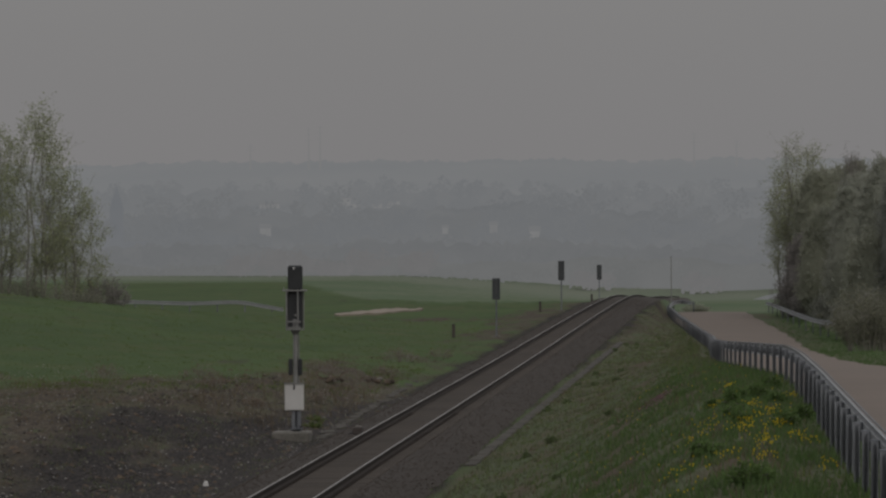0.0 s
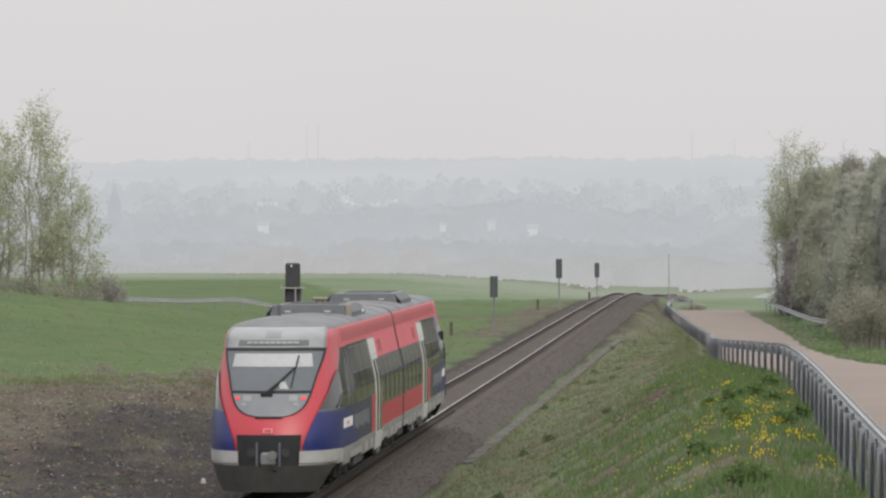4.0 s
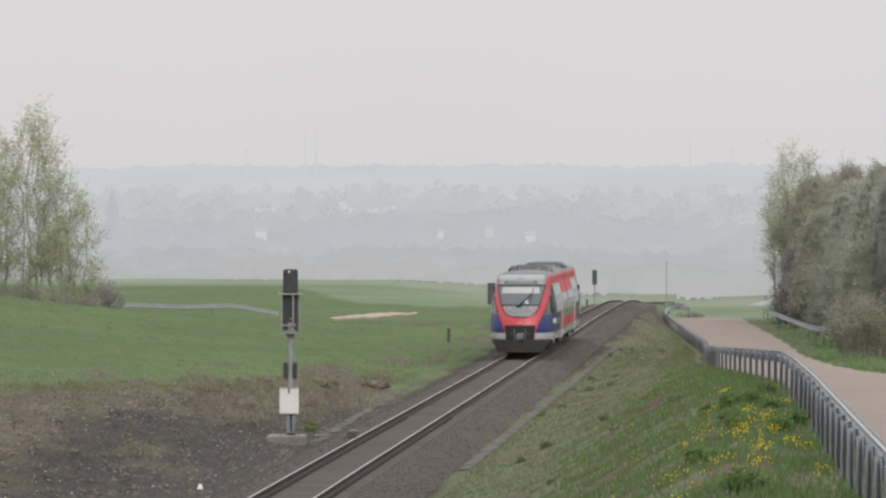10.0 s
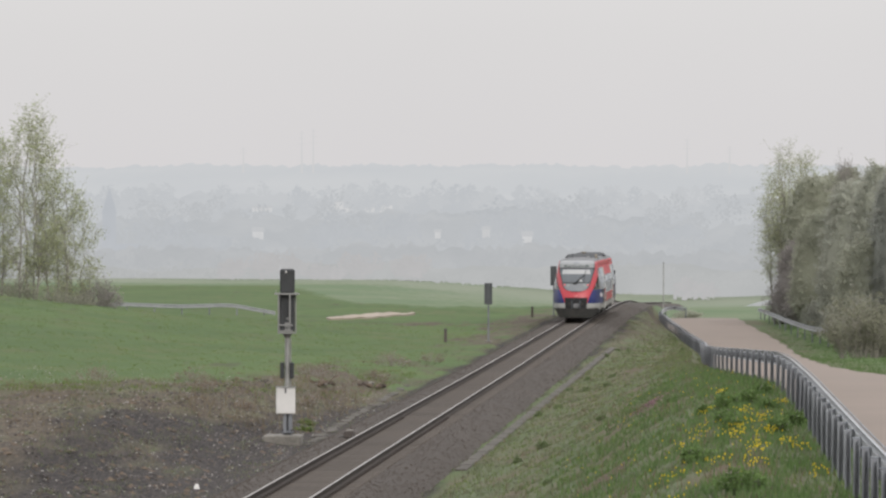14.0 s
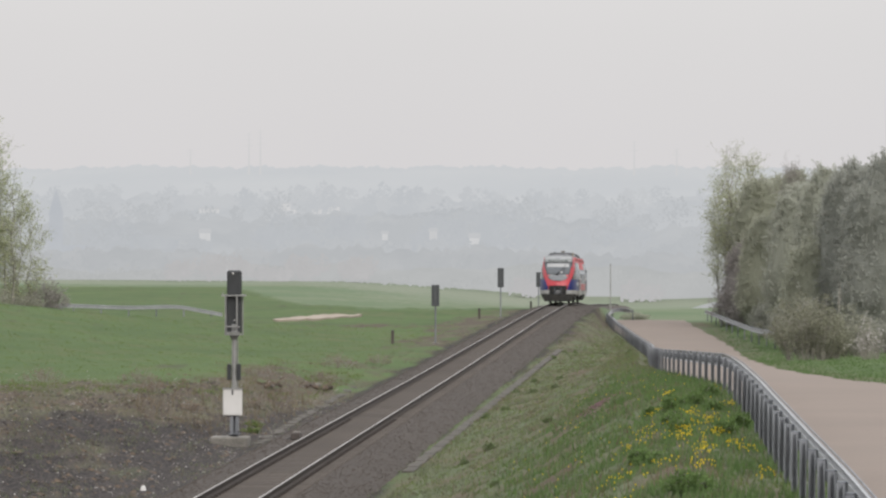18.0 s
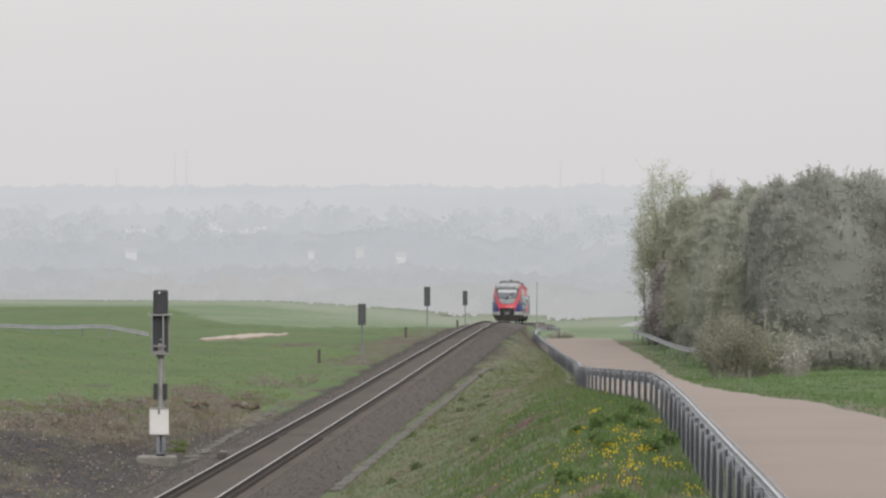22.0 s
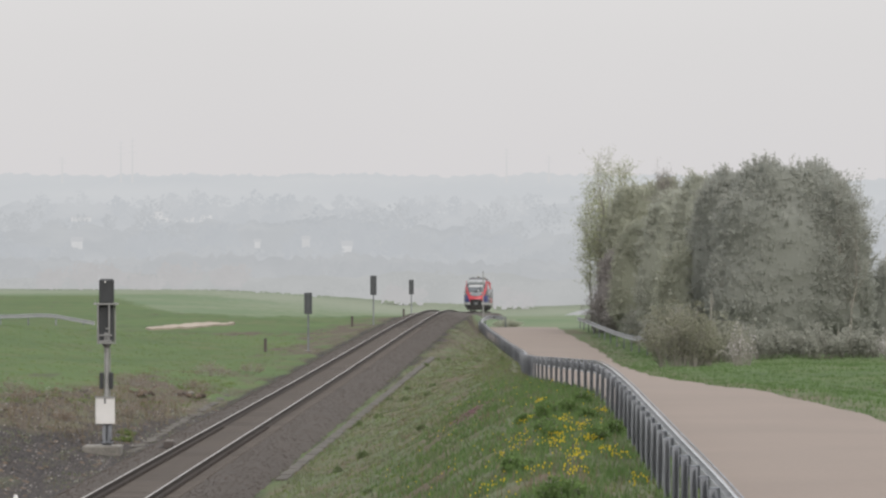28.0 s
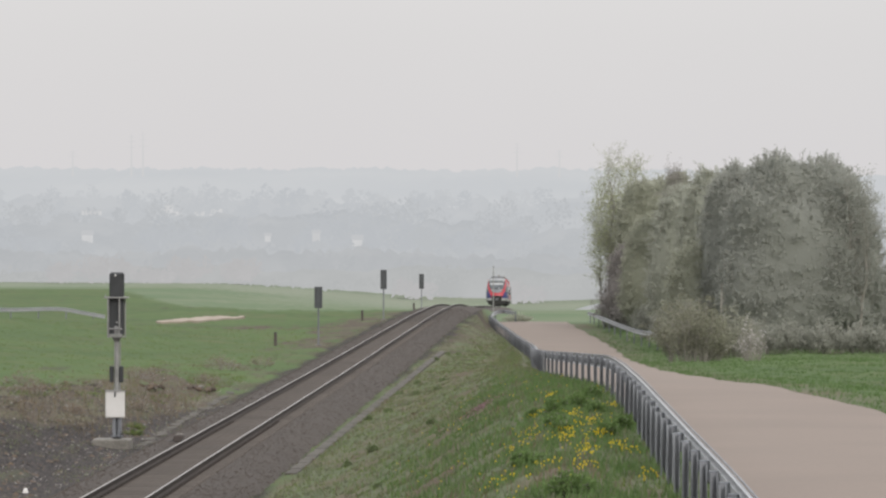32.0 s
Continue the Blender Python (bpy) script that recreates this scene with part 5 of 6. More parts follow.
def side_patch(side, y0, y1, z0, z1, out=0.01, rows=4, cols=1, thick=0.03, shape=None):
    """A panel on the flank; shape(t, s) may move its ends along the car."""
    grid = []
    for i in range(rows + 1):
        z = z0 + (z1 - z0) * i / rows
        a, b = (y0, y1) if shape is None else (y0 + shape(i / rows)[0], y1 + shape(i / rows)[1])
        ys = [a + (b - a) * j / cols for j in range(cols + 1)]
        ys = sorted(set(ys) | {a + (5.0 - a) * j / 6 for j in range(7) if a < 4.9 < b - 0.2}) if a < b else ys
        row = [(side * (half_width(z) * taper(q) + out), q, z) for q in ys]
        grid.append(row if side > 0 else row[::-1])
    return Shape().sheet(grid, thick=(-side * thick, 0, 0))


def train_materials():
    m = {}
    m["red"] = material("traffic_red_paint", (0.40, 0.032, 0.046), (0.345, 0.028, 0.039), 0.38, grain=3, coarse=0.4, mixing=0.8)
    # Lighter copy of the red paint: sky sheen put into its colour.
    m["pale_red"] = material("sheen_paled_red_paint", (0.47, 0.062, 0.078), (0.41, 0.054, 0.068), 0.5, grain=3, coarse=0.4)
    m["blue"] = material("ultramarine_paint", (0.013, 0.02, 0.115), (0.010, 0.016, 0.092), 0.4, grain=3, coarse=0.5)
    m["grey"] = material("light_grey_paint", (0.33, 0.33, 0.32), (0.26, 0.26, 0.25), 0.5, grain=4, coarse=0.6)
    m["dark"] = material("dark_grey_panel", (0.085, 0.095, 0.11), (0.065, 0.072, 0.085), 0.45, grain=4, coarse=0.6)
    m["roof"] = material("dusty_grey_roof", (0.165, 0.168, 0.172), (0.10, 0.103, 0.107), 0.7, grain=3, coarse=0.5)
    m["unit"] = material("roof_unit_grey", (0.085, 0.09, 0.098), (0.06, 0.064, 0.07), 0.6, grain=3, coarse=0.7)
    m["glass"] = material("dark_tinted_glass", (0.006, 0.008, 0.007), (0.004, 0.005, 0.005), 0.05, grain=2, coarse=0.5)
    m["glass"].node_tree.nodes["Principled BSDF"].inputs["IOR"].default_value = 1.75
    # Windscreen glass lightened: sky reflection and haze put into its base colour.
    m["screen"] = material("windscreen_glass", (0.088, 0.098, 0.108), (0.072, 0.081, 0.090), 0.06, grain=2, coarse=0.5)
    m["mask"] = material("pale_grey_nose_panel", (0.158, 0.167, 0.178), (0.132, 0.14, 0.15), 0.28, grain=3, coarse=0.6)
    m["display"] = material("display_glass", (0.075, 0.09, 0.085), (0.06, 0.075, 0.07), 0.2)
    m["emblem"] = material("pale_emblem", (0.6, 0.25, 0.24), (0.5, 0.2, 0.2), 0.5)
    m["louvre"] = material("louvre_shadow_red", (0.30, 0.045, 0.04), (0.24, 0.035, 0.03), 0.6)
    m["tan"] = material("tan_fitting", (0.24, 0.21, 0.17), (0.17, 0.15, 0.12), 0.7)
    m["dome"] = material("grey_dome_panel", (0.225, 0.233, 0.235), (0.18, 0.19, 0.19), 0.3, grain=3, coarse=0.6)
    m["slate"] = material("slate_blue_panel", (0.027, 0.032, 0.054), (0.019, 0.022, 0.038), 0.5, grain=3, coarse=0.6)
    m["letter"] = material("dull_grey_lettering", (0.13, 0.135, 0.15), (0.09, 0.095, 0.11), 0.5)
    m["door"] = material("pale_door_paint", (0.46, 0.46, 0.44), (0.40, 0.40, 0.38), 0.4, grain=3, coarse=0.5)
    m["skirt"] = material("grimy_skirt_paint", (0.26, 0.255, 0.24), (0.14, 0.135, 0.125), 0.6, grain=3, coarse=0.9, mixing=0.8)
    # Upper panes lightened: the sky's reflection is put into their base colour.
    m["upper"] = material("sky_paled_upper_pane", (0.115, 0.12, 0.124), (0.08, 0.085, 0.088), 0.06, grain=2.5, coarse=0.5)
    m["rubber"] = material("black_rubber", (0.008, 0.008, 0.009), (0.014, 0.014, 0.015), 0.85)
    m["under"] = material("grimy_underframe", (0.036, 0.032, 0.029), (0.018, 0.02, 0.019), 0.9, grain=6, coarse=1)
    m["white"] = material("white_decal", (0.7, 0.7, 0.7), (0.6, 0.6, 0.6), 0.5)
    m["blind"] = material("pale_sun_blind", (0.34, 0.345, 0.35), (0.29, 0.297, 0.30), 0.7)
    m["lamp"] = material("red_tail_light", (0.9, 0.04, 0.05), (0.8, 0.03, 0.04), 0.3, glow=0.06)
    m["lens"] = material("clear_headlight", (0.35, 0.36, 0.37), (0.25, 0.26, 0.27), 0.15)
    return m


def build_car(train, m, flip):
    """One car, its nose at the train's end (flip: the leading end)."""
    at = pose(0, 2 * CAR + GAP, 0, 0, 0, 180) if flip else pose(0, 0, 0)
    g = Shape()
    cols = [-1 + 2 * j / 40 for j in range(41)]
    grid = []
    for z in LEVELS:
        w = half_width(z)
        n1 = nose(1, z)
        back = [CAR, 12.0, 8.0] + [n1 + (5.2 - n1) * k / 5 for k in (5, 4, 3, 2, 1)]
        row = [(-w * taper(y), y, z) for y in back] + [tuple(skin(a, z)) for a in cols] + [(w * taper(y), y, z) for y in back[::-1]]
        grid.append(row)
    n = len(grid[0])
    verts = [p for r in grid for p in r]
    for i in range(len(LEVELS) - 1):
        zc = (LEVELS[i] + LEVELS[i + 1]) / 2
        for j in range(n - 1):
            nose_col = 8 <= j < n - 9
            if zc > 3.64:
                slot = 2
            elif zc > 2.75:
                slot = 0
            elif zc < 1.12:
                slot = 1
            elif nose_col:
                slot = 0
            else:
                slot = 0 if zc < 1.64 else 4
            g.add([verts[i * n + j], verts[i * n + j + 1], verts[(i + 1) * n + j + 1], verts[(i + 1) * n + j]], [(0, 1, 2, 3)], slot)
    ends = [r[0] for r in grid] + [r[-1] for r in grid][::-1]
    g.add(ends, [tuple(range(len(ends)))], 4)
    me = g.mesh("car_body", [m["red"], m["grey"], m["roof"], m["blue"], m["dark"]])
    bm = bmesh.new()
    bm.from_mesh(me)
    bmesh.ops.remove_doubles(bm, verts=bm.verts, dist=0.002)
    bmesh.ops.recalc_face_normals(bm, faces=bm.faces)
    bm.to_mesh(me)
    bm.free()
    me.validate()
    me.polygons.foreach_set("use_smooth", [True] * len(me.polygons))
    me.set_sharp_from_angle(angle=radians(40))
    body = part("car_body", me, None, train, "red, blue and grey painted railcar body", at=at @ pose(0, 0, -0.136) @ Matrix.Diagonal((1.025, 1, 1.069, 1)))
    P = lambda name, shape, mat, label="", smooth=False: part(name, shape, mat, body, label, smooth)
    # the nose
    def pane(name, lo, hi, mat, label="", rows=10, out=0.012, grow=0.0):
        e = lambda t: pane_edge(lo + (hi - lo) * t) + grow
        return P(name, front_patch(lo, hi, lambda t: -e(t), e, rows, 16, out), mat, label, True)

    def edge_strip(name, lo, hi, mat, inner, outer, out=0.018):
        for s in (-1, 1):
            e = lambda t, s=s: s * (pane_edge(lo + (hi - lo) * t) + inner)
            w = lambda t, s=s: s * (pane_edge(lo + (hi - lo) * t) + outer)
            P(name, front_patch(lo, hi, e if s > 0 else w, w if s > 0 else e, 12, 2, out), mat, smooth=True)
    for s in (-1, 1):
        def flank(name, lo, hi, mat, label, s=s):
            e = lambda t: s * red_edge(lo + (hi - lo) * t)
            w = lambda t: s * 0.998
            P(name, front_patch(lo, hi, e if s > 0 else w, w if s > 0 else e, 12, 6, 0.012), mat, label, True)
        flank("blue_corner", 1.12, 1.95, m["blue"], "ultramarine corner of the nose")
        flank("cab_glass", 1.98, 2.8, m["glass"], "dark glass round the corner of the cab")
        flank("grey_strip", 1.94, 1.99, m["dark"], "")
    pane("dome", 3.25, 3.66, m["dome"], "grey panel over the windscreen", 12)
    P("dome_recess", front_patch(3.46, 3.6, lambda t: -0.2, lambda t: 0.14, 2, 4, 0.02), m["mask"], smooth=True)
    P("destination_display", front_patch(3.29, 3.41, lambda t: -0.72, lambda t: 0.68, 3, 10, 0.022), m["display"], "grey-green destination display", True)
    for k in range(9):
        a = -0.56 + 0.12 * k
        P("display_bar", front_patch(3.325, 3.375, lambda t, a=a: a, lambda t, a=a: a + 0.1, 2, 2, 0.034), m["dome"])
    edge_strip("dome_rim", 3.27, 3.66, m["mask"], -0.01, 0.012)
    pane("windscreen", 2.37, 3.21, m["screen"], "large raked windscreen")
    pane("windscreen_seal", 3.19, 3.255, m["rubber"], rows=2, out=0.018)
    pane("windscreen_seal", 2.32, 2.375, m["rubber"], rows=2, out=0.018)
    edge_strip("windscreen_seal", 2.32, 3.25, m["rubber"], -0.005, 0.022)
    P("sun_blind", front_patch(2.86, 3.13, lambda t: -0.74, lambda t: 0.72, 4, 10, 0.022), m["blind"], "pale sun blind behind the windscreen", True)
    P("papers", front_patch(2.41, 2.56, lambda t: 0.16, lambda t: 0.32 - 0.06 * t, 2, 3, 0.022), m["blind"], "white papers on the dashboard", True)
    pane("light_panel", 1.85, 2.33, m["mask"], "pale grey glossy light panel", 10)
    edge_strip("panel_seal", 1.85, 2.33, m["rubber"], -0.005, 0.026, 0.017)
    P("panel_seal", front_patch(1.82, 1.855, lambda t: -0.24, lambda t: 0.24, 1, 8, 0.017), m["rubber"], smooth=True)
    for s in (-1, 1):
        P("tail_light" if not flip else "headlight", front_patch(2.19, 2.25, lambda t, s=s: s * 0.56 - 0.035, lambda t, s=s: s * 0.56 + 0.035, 2, 3, 0.022), m["lamp"] if not flip else m["lens"],
          "glowing red tail light" if not flip else "clear headlight", True)
        P("headlight", front_patch(2.16, 2.28, lambda t, s=s: s * 0.40 - 0.07, lambda t, s=s: s * 0.40 + 0.07, 2, 3, 0.02), m["dome"], "grey headlight lens", True)
        P("tank_light", front_patch(2.07, 2.13, lambda t, s=s: s * 0.45 - 0.04, lambda t, s=s: s * 0.45 + 0.04, 2, 3, 0.02), m["dome"], smooth=True)
    P("wiper", Shape().tube([skin(-0.06, 2.31, 0.07), skin(0.12, 2.49, 0.08), skin(0.42, 2.82, 0.08)], [0.04, 0.028, 0.018], 6), m["rubber"], "black windscreen wiper")
    P("wiper_blade", Shape().tube([skin(0.36, 2.43, 0.06), skin(0.43, 2.77, 0.065), skin(0.5, 3.08, 0.06)], 0.016, 5), m["rubber"])
    P("wiper_motor", Shape().block(skin(-0.06, 2.30, 0.05), (0.26, 0.08, 0.1), 0.02), m["rubber"])
    P("emblem", front_patch(1.52, 1.61, lambda t: -0.09, lambda t: 0.07, 1, 2, 0.015), m["emblem"])
    P("emblem_mark", front_patch(1.535, 1.595, lambda t: -0.07, lambda t: 0.05, 1, 2, 0.022), m["red"])
    P("coupler_recess", front_patch(0.76, 1.48, lambda t: -0.51 - 0.04 * t, lambda t: 0.51 + 0.04 * t, 3, 8, 0.012), m["rubber"], "dark coupler recess", True)
    for s in (-1, 1):
        P("bumper", front_patch(0.90, 1.15, lambda t, s=s: -0.995 if s < 0 else 0.52, lambda t, s=s: -0.52 if s < 0 else 0.995, 3, 10, 0.03), m["grey"], "light grey bumper band", True)
        P("recess_light", Shape().tube([skin(s * 0.3, 1.12, 0.0), skin(s * 0.3, 1.12, 0.05)], 0.1, 10), m["under"])
        P("recess_post", Shape().block(skin(s * 0.2, 1.08, 0.03), (0.05, 0.05, 0.5), 0.01), m["dark"])
    P("floor_plate", Shape().block((0, (CAR + 1.6) / 2, 0.86), (2.7, CAR - 1.6, 0.06), 0.01), m["under"], "dark floor plate")
    P("snow_plough", front_patch(0.3, 0.85, lambda t: -0.80 - 0.17 * t, lambda t: 0.80 + 0.17 * t, 4, 16, 0.02), m["under"], "dark grey plough", True)
    # the flanks
    for s in (-1, 1):
        P("cab_window", side_patch(s, 0, 3.75, 1.98, 3.22, 0.012, 10, 6, shape=lambda t: (nose(1, 1.98 + 1.24 * t) - 0.02 + 1.25 * max(0.0, t - 0.6) / 0.4, 0.0)), m["glass"], "slanted cab side window", True)
        P("cab_quarter_pane", side_patch(s, 2.0, 2.75, 2.14, 2.92, 0.018, 8, 2, shape=lambda t: (0.62 * t, 0.35 * t)), m["upper"], "sliding cab pane paled for the reflected sky", True)
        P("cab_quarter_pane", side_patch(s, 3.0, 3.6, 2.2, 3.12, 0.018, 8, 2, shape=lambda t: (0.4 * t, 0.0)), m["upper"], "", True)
        for y0, lean in ((1.9, 0.66), (2.86, 0.42), (3.68, 0.04)):
            P("cab_window_post", side_patch(s, y0, y0 + 0.07, 2.0, 3.2, 0.02, 8, 1, shape=lambda t, k=lean: (k * t, k * t)), m["slate"], "", True)
        if flip:
            P("rear_mirror", Shape().block((s * (half_width(2.7) * taper(1.7) + 0.05), 1.75, 2.66), (0.1, 0.12, 0.26), 0.03), m["rubber"], "black rear-view mirror")
        P("blue_panel", side_patch(s, 0, 4.3, 1.12, 1.95, 0.014, 8, 8, shape=lambda t: (nose(1, 1.12 + 0.83 * t) - 0.02, -0.2 - 1.9 * t * t)), m["blue"], "ultramarine panel behind the nose", True)
        P("grey_panel", side_patch(s, 1.7, 7.85, 1.13, 1.97, 0.008, 6, 5), m["slate"], "dark blue-grey lettered panel", True)
        P("red_panel", side_patch(s, 7.85, 8.82, 1.13, 1.97, 0.010, 6, 1), m["red"], "red panel beside the doors", True)
        P("decal", side_patch(s, 1.35, 2.9, 1.53, 1.73, 0.03, 2, 6), m["white"], "white square decal")
        P("decal_mark", side_patch(s, 1.8, 2.2, 1.59, 1.66, 0.038, 1, 4), m["emblem"])
        for k in range(6):
            P("lettering_bar", side_patch(s, 3.3 + 0.62 * k, 3.3 + 0.62 * k + 0.46, 1.40 if k % 2 else 1.46, 1.72, 0.028, 1, 1), m["letter"])
        P("window_band", side_patch(s, 3.7, 8.82, 1.97, 3.24, 0.010, 14, 4), m["glass"], "continuous dark window band", True)
        P("window_band", side_patch(s, 10.6, CAR - 0.1, 1.64, 2.75, 0.006, 12, 1), m["glass"], "continuous dark window band", True)
        P("red_panel", side_patch(s, 10.6, CAR - 0.06, 2.75, 3.28, 0.008, 4, 1), m["pale_red"], "red panel over the windows, paled for sky sheen", True)
        P("vent_grille", side_patch(s, 11.5, 12.3, 2.86, 3.14, 0.014, 3, 1), m["louvre"], "dark red vent grille")
        for y, top in ((5.2, 3.2), (6.75, 3.2), (11.8, 2.72), (13.1, 2.72), (14.5, 2.72), (15.8, 2.72)):
            P("window_post", side_patch(s, y - 0.009, y + 0.009, 2.0 if y < 8 else 1.68, top, 0.014, 8, 1), m["glass"])
        for y0, y1, z0, z1 in ((3.82, 5.16, 2.64, 3.16), (5.24, 6.71, 2.64, 3.16), (6.79, 8.72, 2.64, 3.16), (10.7, 11.76, 2.36, 2.71), (11.84, 13.06, 2.36, 2.71), (13.14, 14.46, 2.36, 2.71), (14.54, 15.76, 2.36, 2.71), (15.84, 16.92, 2.36, 2.71)):
            P("hopper_window", side_patch(s, y0, y1, z0, z1, 0.0135, 4, 1), m["upper"], "hopper pane paled for the reflected sky", True)
            P("hopper_rail", side_patch(s, y0, y1, z0 - 0.03, z0, 0.018, 1, 1), m["slate"])
            P("hopper_rail", side_patch(s, y0, y1, z1, z1 + 0.02, 0.018, 1, 1), m["slate"])
        # the doorway
        P("door_frame", side_patch(s, 8.82, 10.6, 0.68, 3.22, 0.014, 10, 1), m["grey"], "light grey doorway", True)
        P("door_header", side_patch(s, 8.9, 10.52, 2.86, 3.2, 0.028, 3, 1), m["door"], "pale panel over the doors")
        for y0 in (8.95, 9.74):
            P("door_leaf", side_patch(s, y0, y0 + 0.73, 0.72, 2.84, 0.026, 10, 1), m["door"], "light grey sliding door", True)
            P("door_glass", side_patch(s, y0 + 0.13, y0 + 0.6, 1.1, 2.74, 0.034, 10, 1), m["glass"], "tall door pane", True)
        P("roof_band", side_patch(s, 2.3, CAR - 0.02, 3.26, 3.65, 0.004, 6, 4, shape=lambda t: (0.5 * t, 0)), m["pale_red"], "red louvred band along the roof edge, paled for sky sheen", True)
        # Flat dark strips: shade in the louvre gaps put into colour.
        for k in range(6):
            P("louvre", side_patch(s, 3.1, CAR - 0.15, 3.345 + 0.046 * k, 3.361 + 0.046 * k, 0.016, 1, 4), m["louvre"], "dark strip for the shade of a louvre gap")
        for y0, y1, z0 in ((1.5, 2.75, 0.74), (2.75, 5.4, 0.98), (5.4, 11.0, 0.76), (11.0, 12.6, 0.97), (12.6, 15.5, 0.76), (15.5, CAR - 0.06, 0.98)):
            P("skirt", side_patch(s, y0 + 0.012, y1 - 0.012, z0, 1.13, 0.012, 3, 3), m["skirt"], "grimy light grey skirt", True)
        for y in (6.2, 7.6, 10.6, 13.4, 14.6):
            P("skirt_flap", side_patch(s, y, y + 0.5, 0.80, 1.0, 0.022, 1, 1), m["grey"], "grey maintenance flap")
    # the roof
    u = Shape()
    sec = [(-1.04, 0.0), (-1.02, 0.16), (-0.86, 0.3), (0.86, 0.3), (1.02, 0.16), (1.04, 0.0)]
    R = (lambda y: 20.1 - y) if flip else (lambda y: y)
    place = lambda y, k: [(a * (1 - 0.05 * k), y, 3.70 + h * (1 - 0.85 * k) + 0.03 * (1 - (a / 1.04) ** 2)) for a, h in sec]
    rows = [place(R(8.0), 0.0), place(R(8.02), 0.0), place(R(11.5), 0), place(R(12.1), 1)]
    u.sheet(rows, thick=(0, 0, -0.05))
    P("roof_unit", u, m["unit"], "dark grey roof unit")
    P("roof_unit_front", Shape().sheet([[(a, R(7.985 - 0.1 * (1 - h / 0.3)), 3.68 + h * 1.0) for a in (-0.98 + 0.12 * h / 0.3, 0, 0.98 - 0.12 * h / 0.3)] for h in (0, 0.12, 0.24, 0.335)], thick=(0, 0.05, 0)), m["unit"], "dark front of the roof unit")
    P("roof_unit_core", Shape().block((0, R(10.0), 3.80), (1.86, 3.9, 0.24), 0.05), m["unit"], "dark inside of the roof unit")
    P("roof_unit_lid", Shape().sheet([[(a, y, 4.015 + 0.015 * (1 - a * a)) for a in (-0.84, -0.4, 0, 0.4, 0.84)] for y in (R(8.05), R(11.45))], thick=(0, 0, -0.02)), m["roof"], "dusty top of the roof unit")
    if not flip:
        P("roof_unit_bracket", Shape().block((0.95, 7.96, 3.86), (0.14, 0.1, 0.36), 0.02).block((0.9, 7.93, 3.7), (0.24, 0.12, 0.06), 0.02), m["tan"], "tan bracket of the roof unit")
    for k in range(4):
        P("vent", Shape().block((0, 8.5 + 0.8 * k, 4.03), (1.3, 0.06, 0.03), 0.01), m["unit"])
    for y in (R(10.9),):
        P("roof_label", Shape().block((1.025, y, 3.84), (0.03, 0.4, 0.06)), m["white"])
    for a in (-0.5, 0.45):
        P("roof_label", Shape().block((a, R(7.88), 3.88), (0.15, 0.03, 0.04)), m["blind"])
    for y in (6.4, 14.2):
        P("roof_seam", Shape().sheet([[(half_width(z) * taper(y) * q, y + e, z + 0.006) for z, q in ((3.66, -1), (3.73, -1), (3.78, -1), (3.83, -1), (3.845, -0.5), (3.845, 0.5), (3.83, 1), (3.78, 1), (3.73, 1), (3.66, 1))] for e in (0, 0.06)], thick=(0, 0, -0.02)), m["unit"])
    if not flip:
        P("horn", Shape().tube([(-0.45, 5.6, 3.75), (-0.45, 5.6, 4.08)], [0.05, 0.04], 6), m["unit"])
        P("antenna", Shape().tube([(0.1, 9.6, 3.98), (0.1, 9.6, 4.12)], 0.1, 6).block((0.1, 9.6, 4.14), (0.36, 0.3, 0.07), 0.03), m["tan"])
    return body


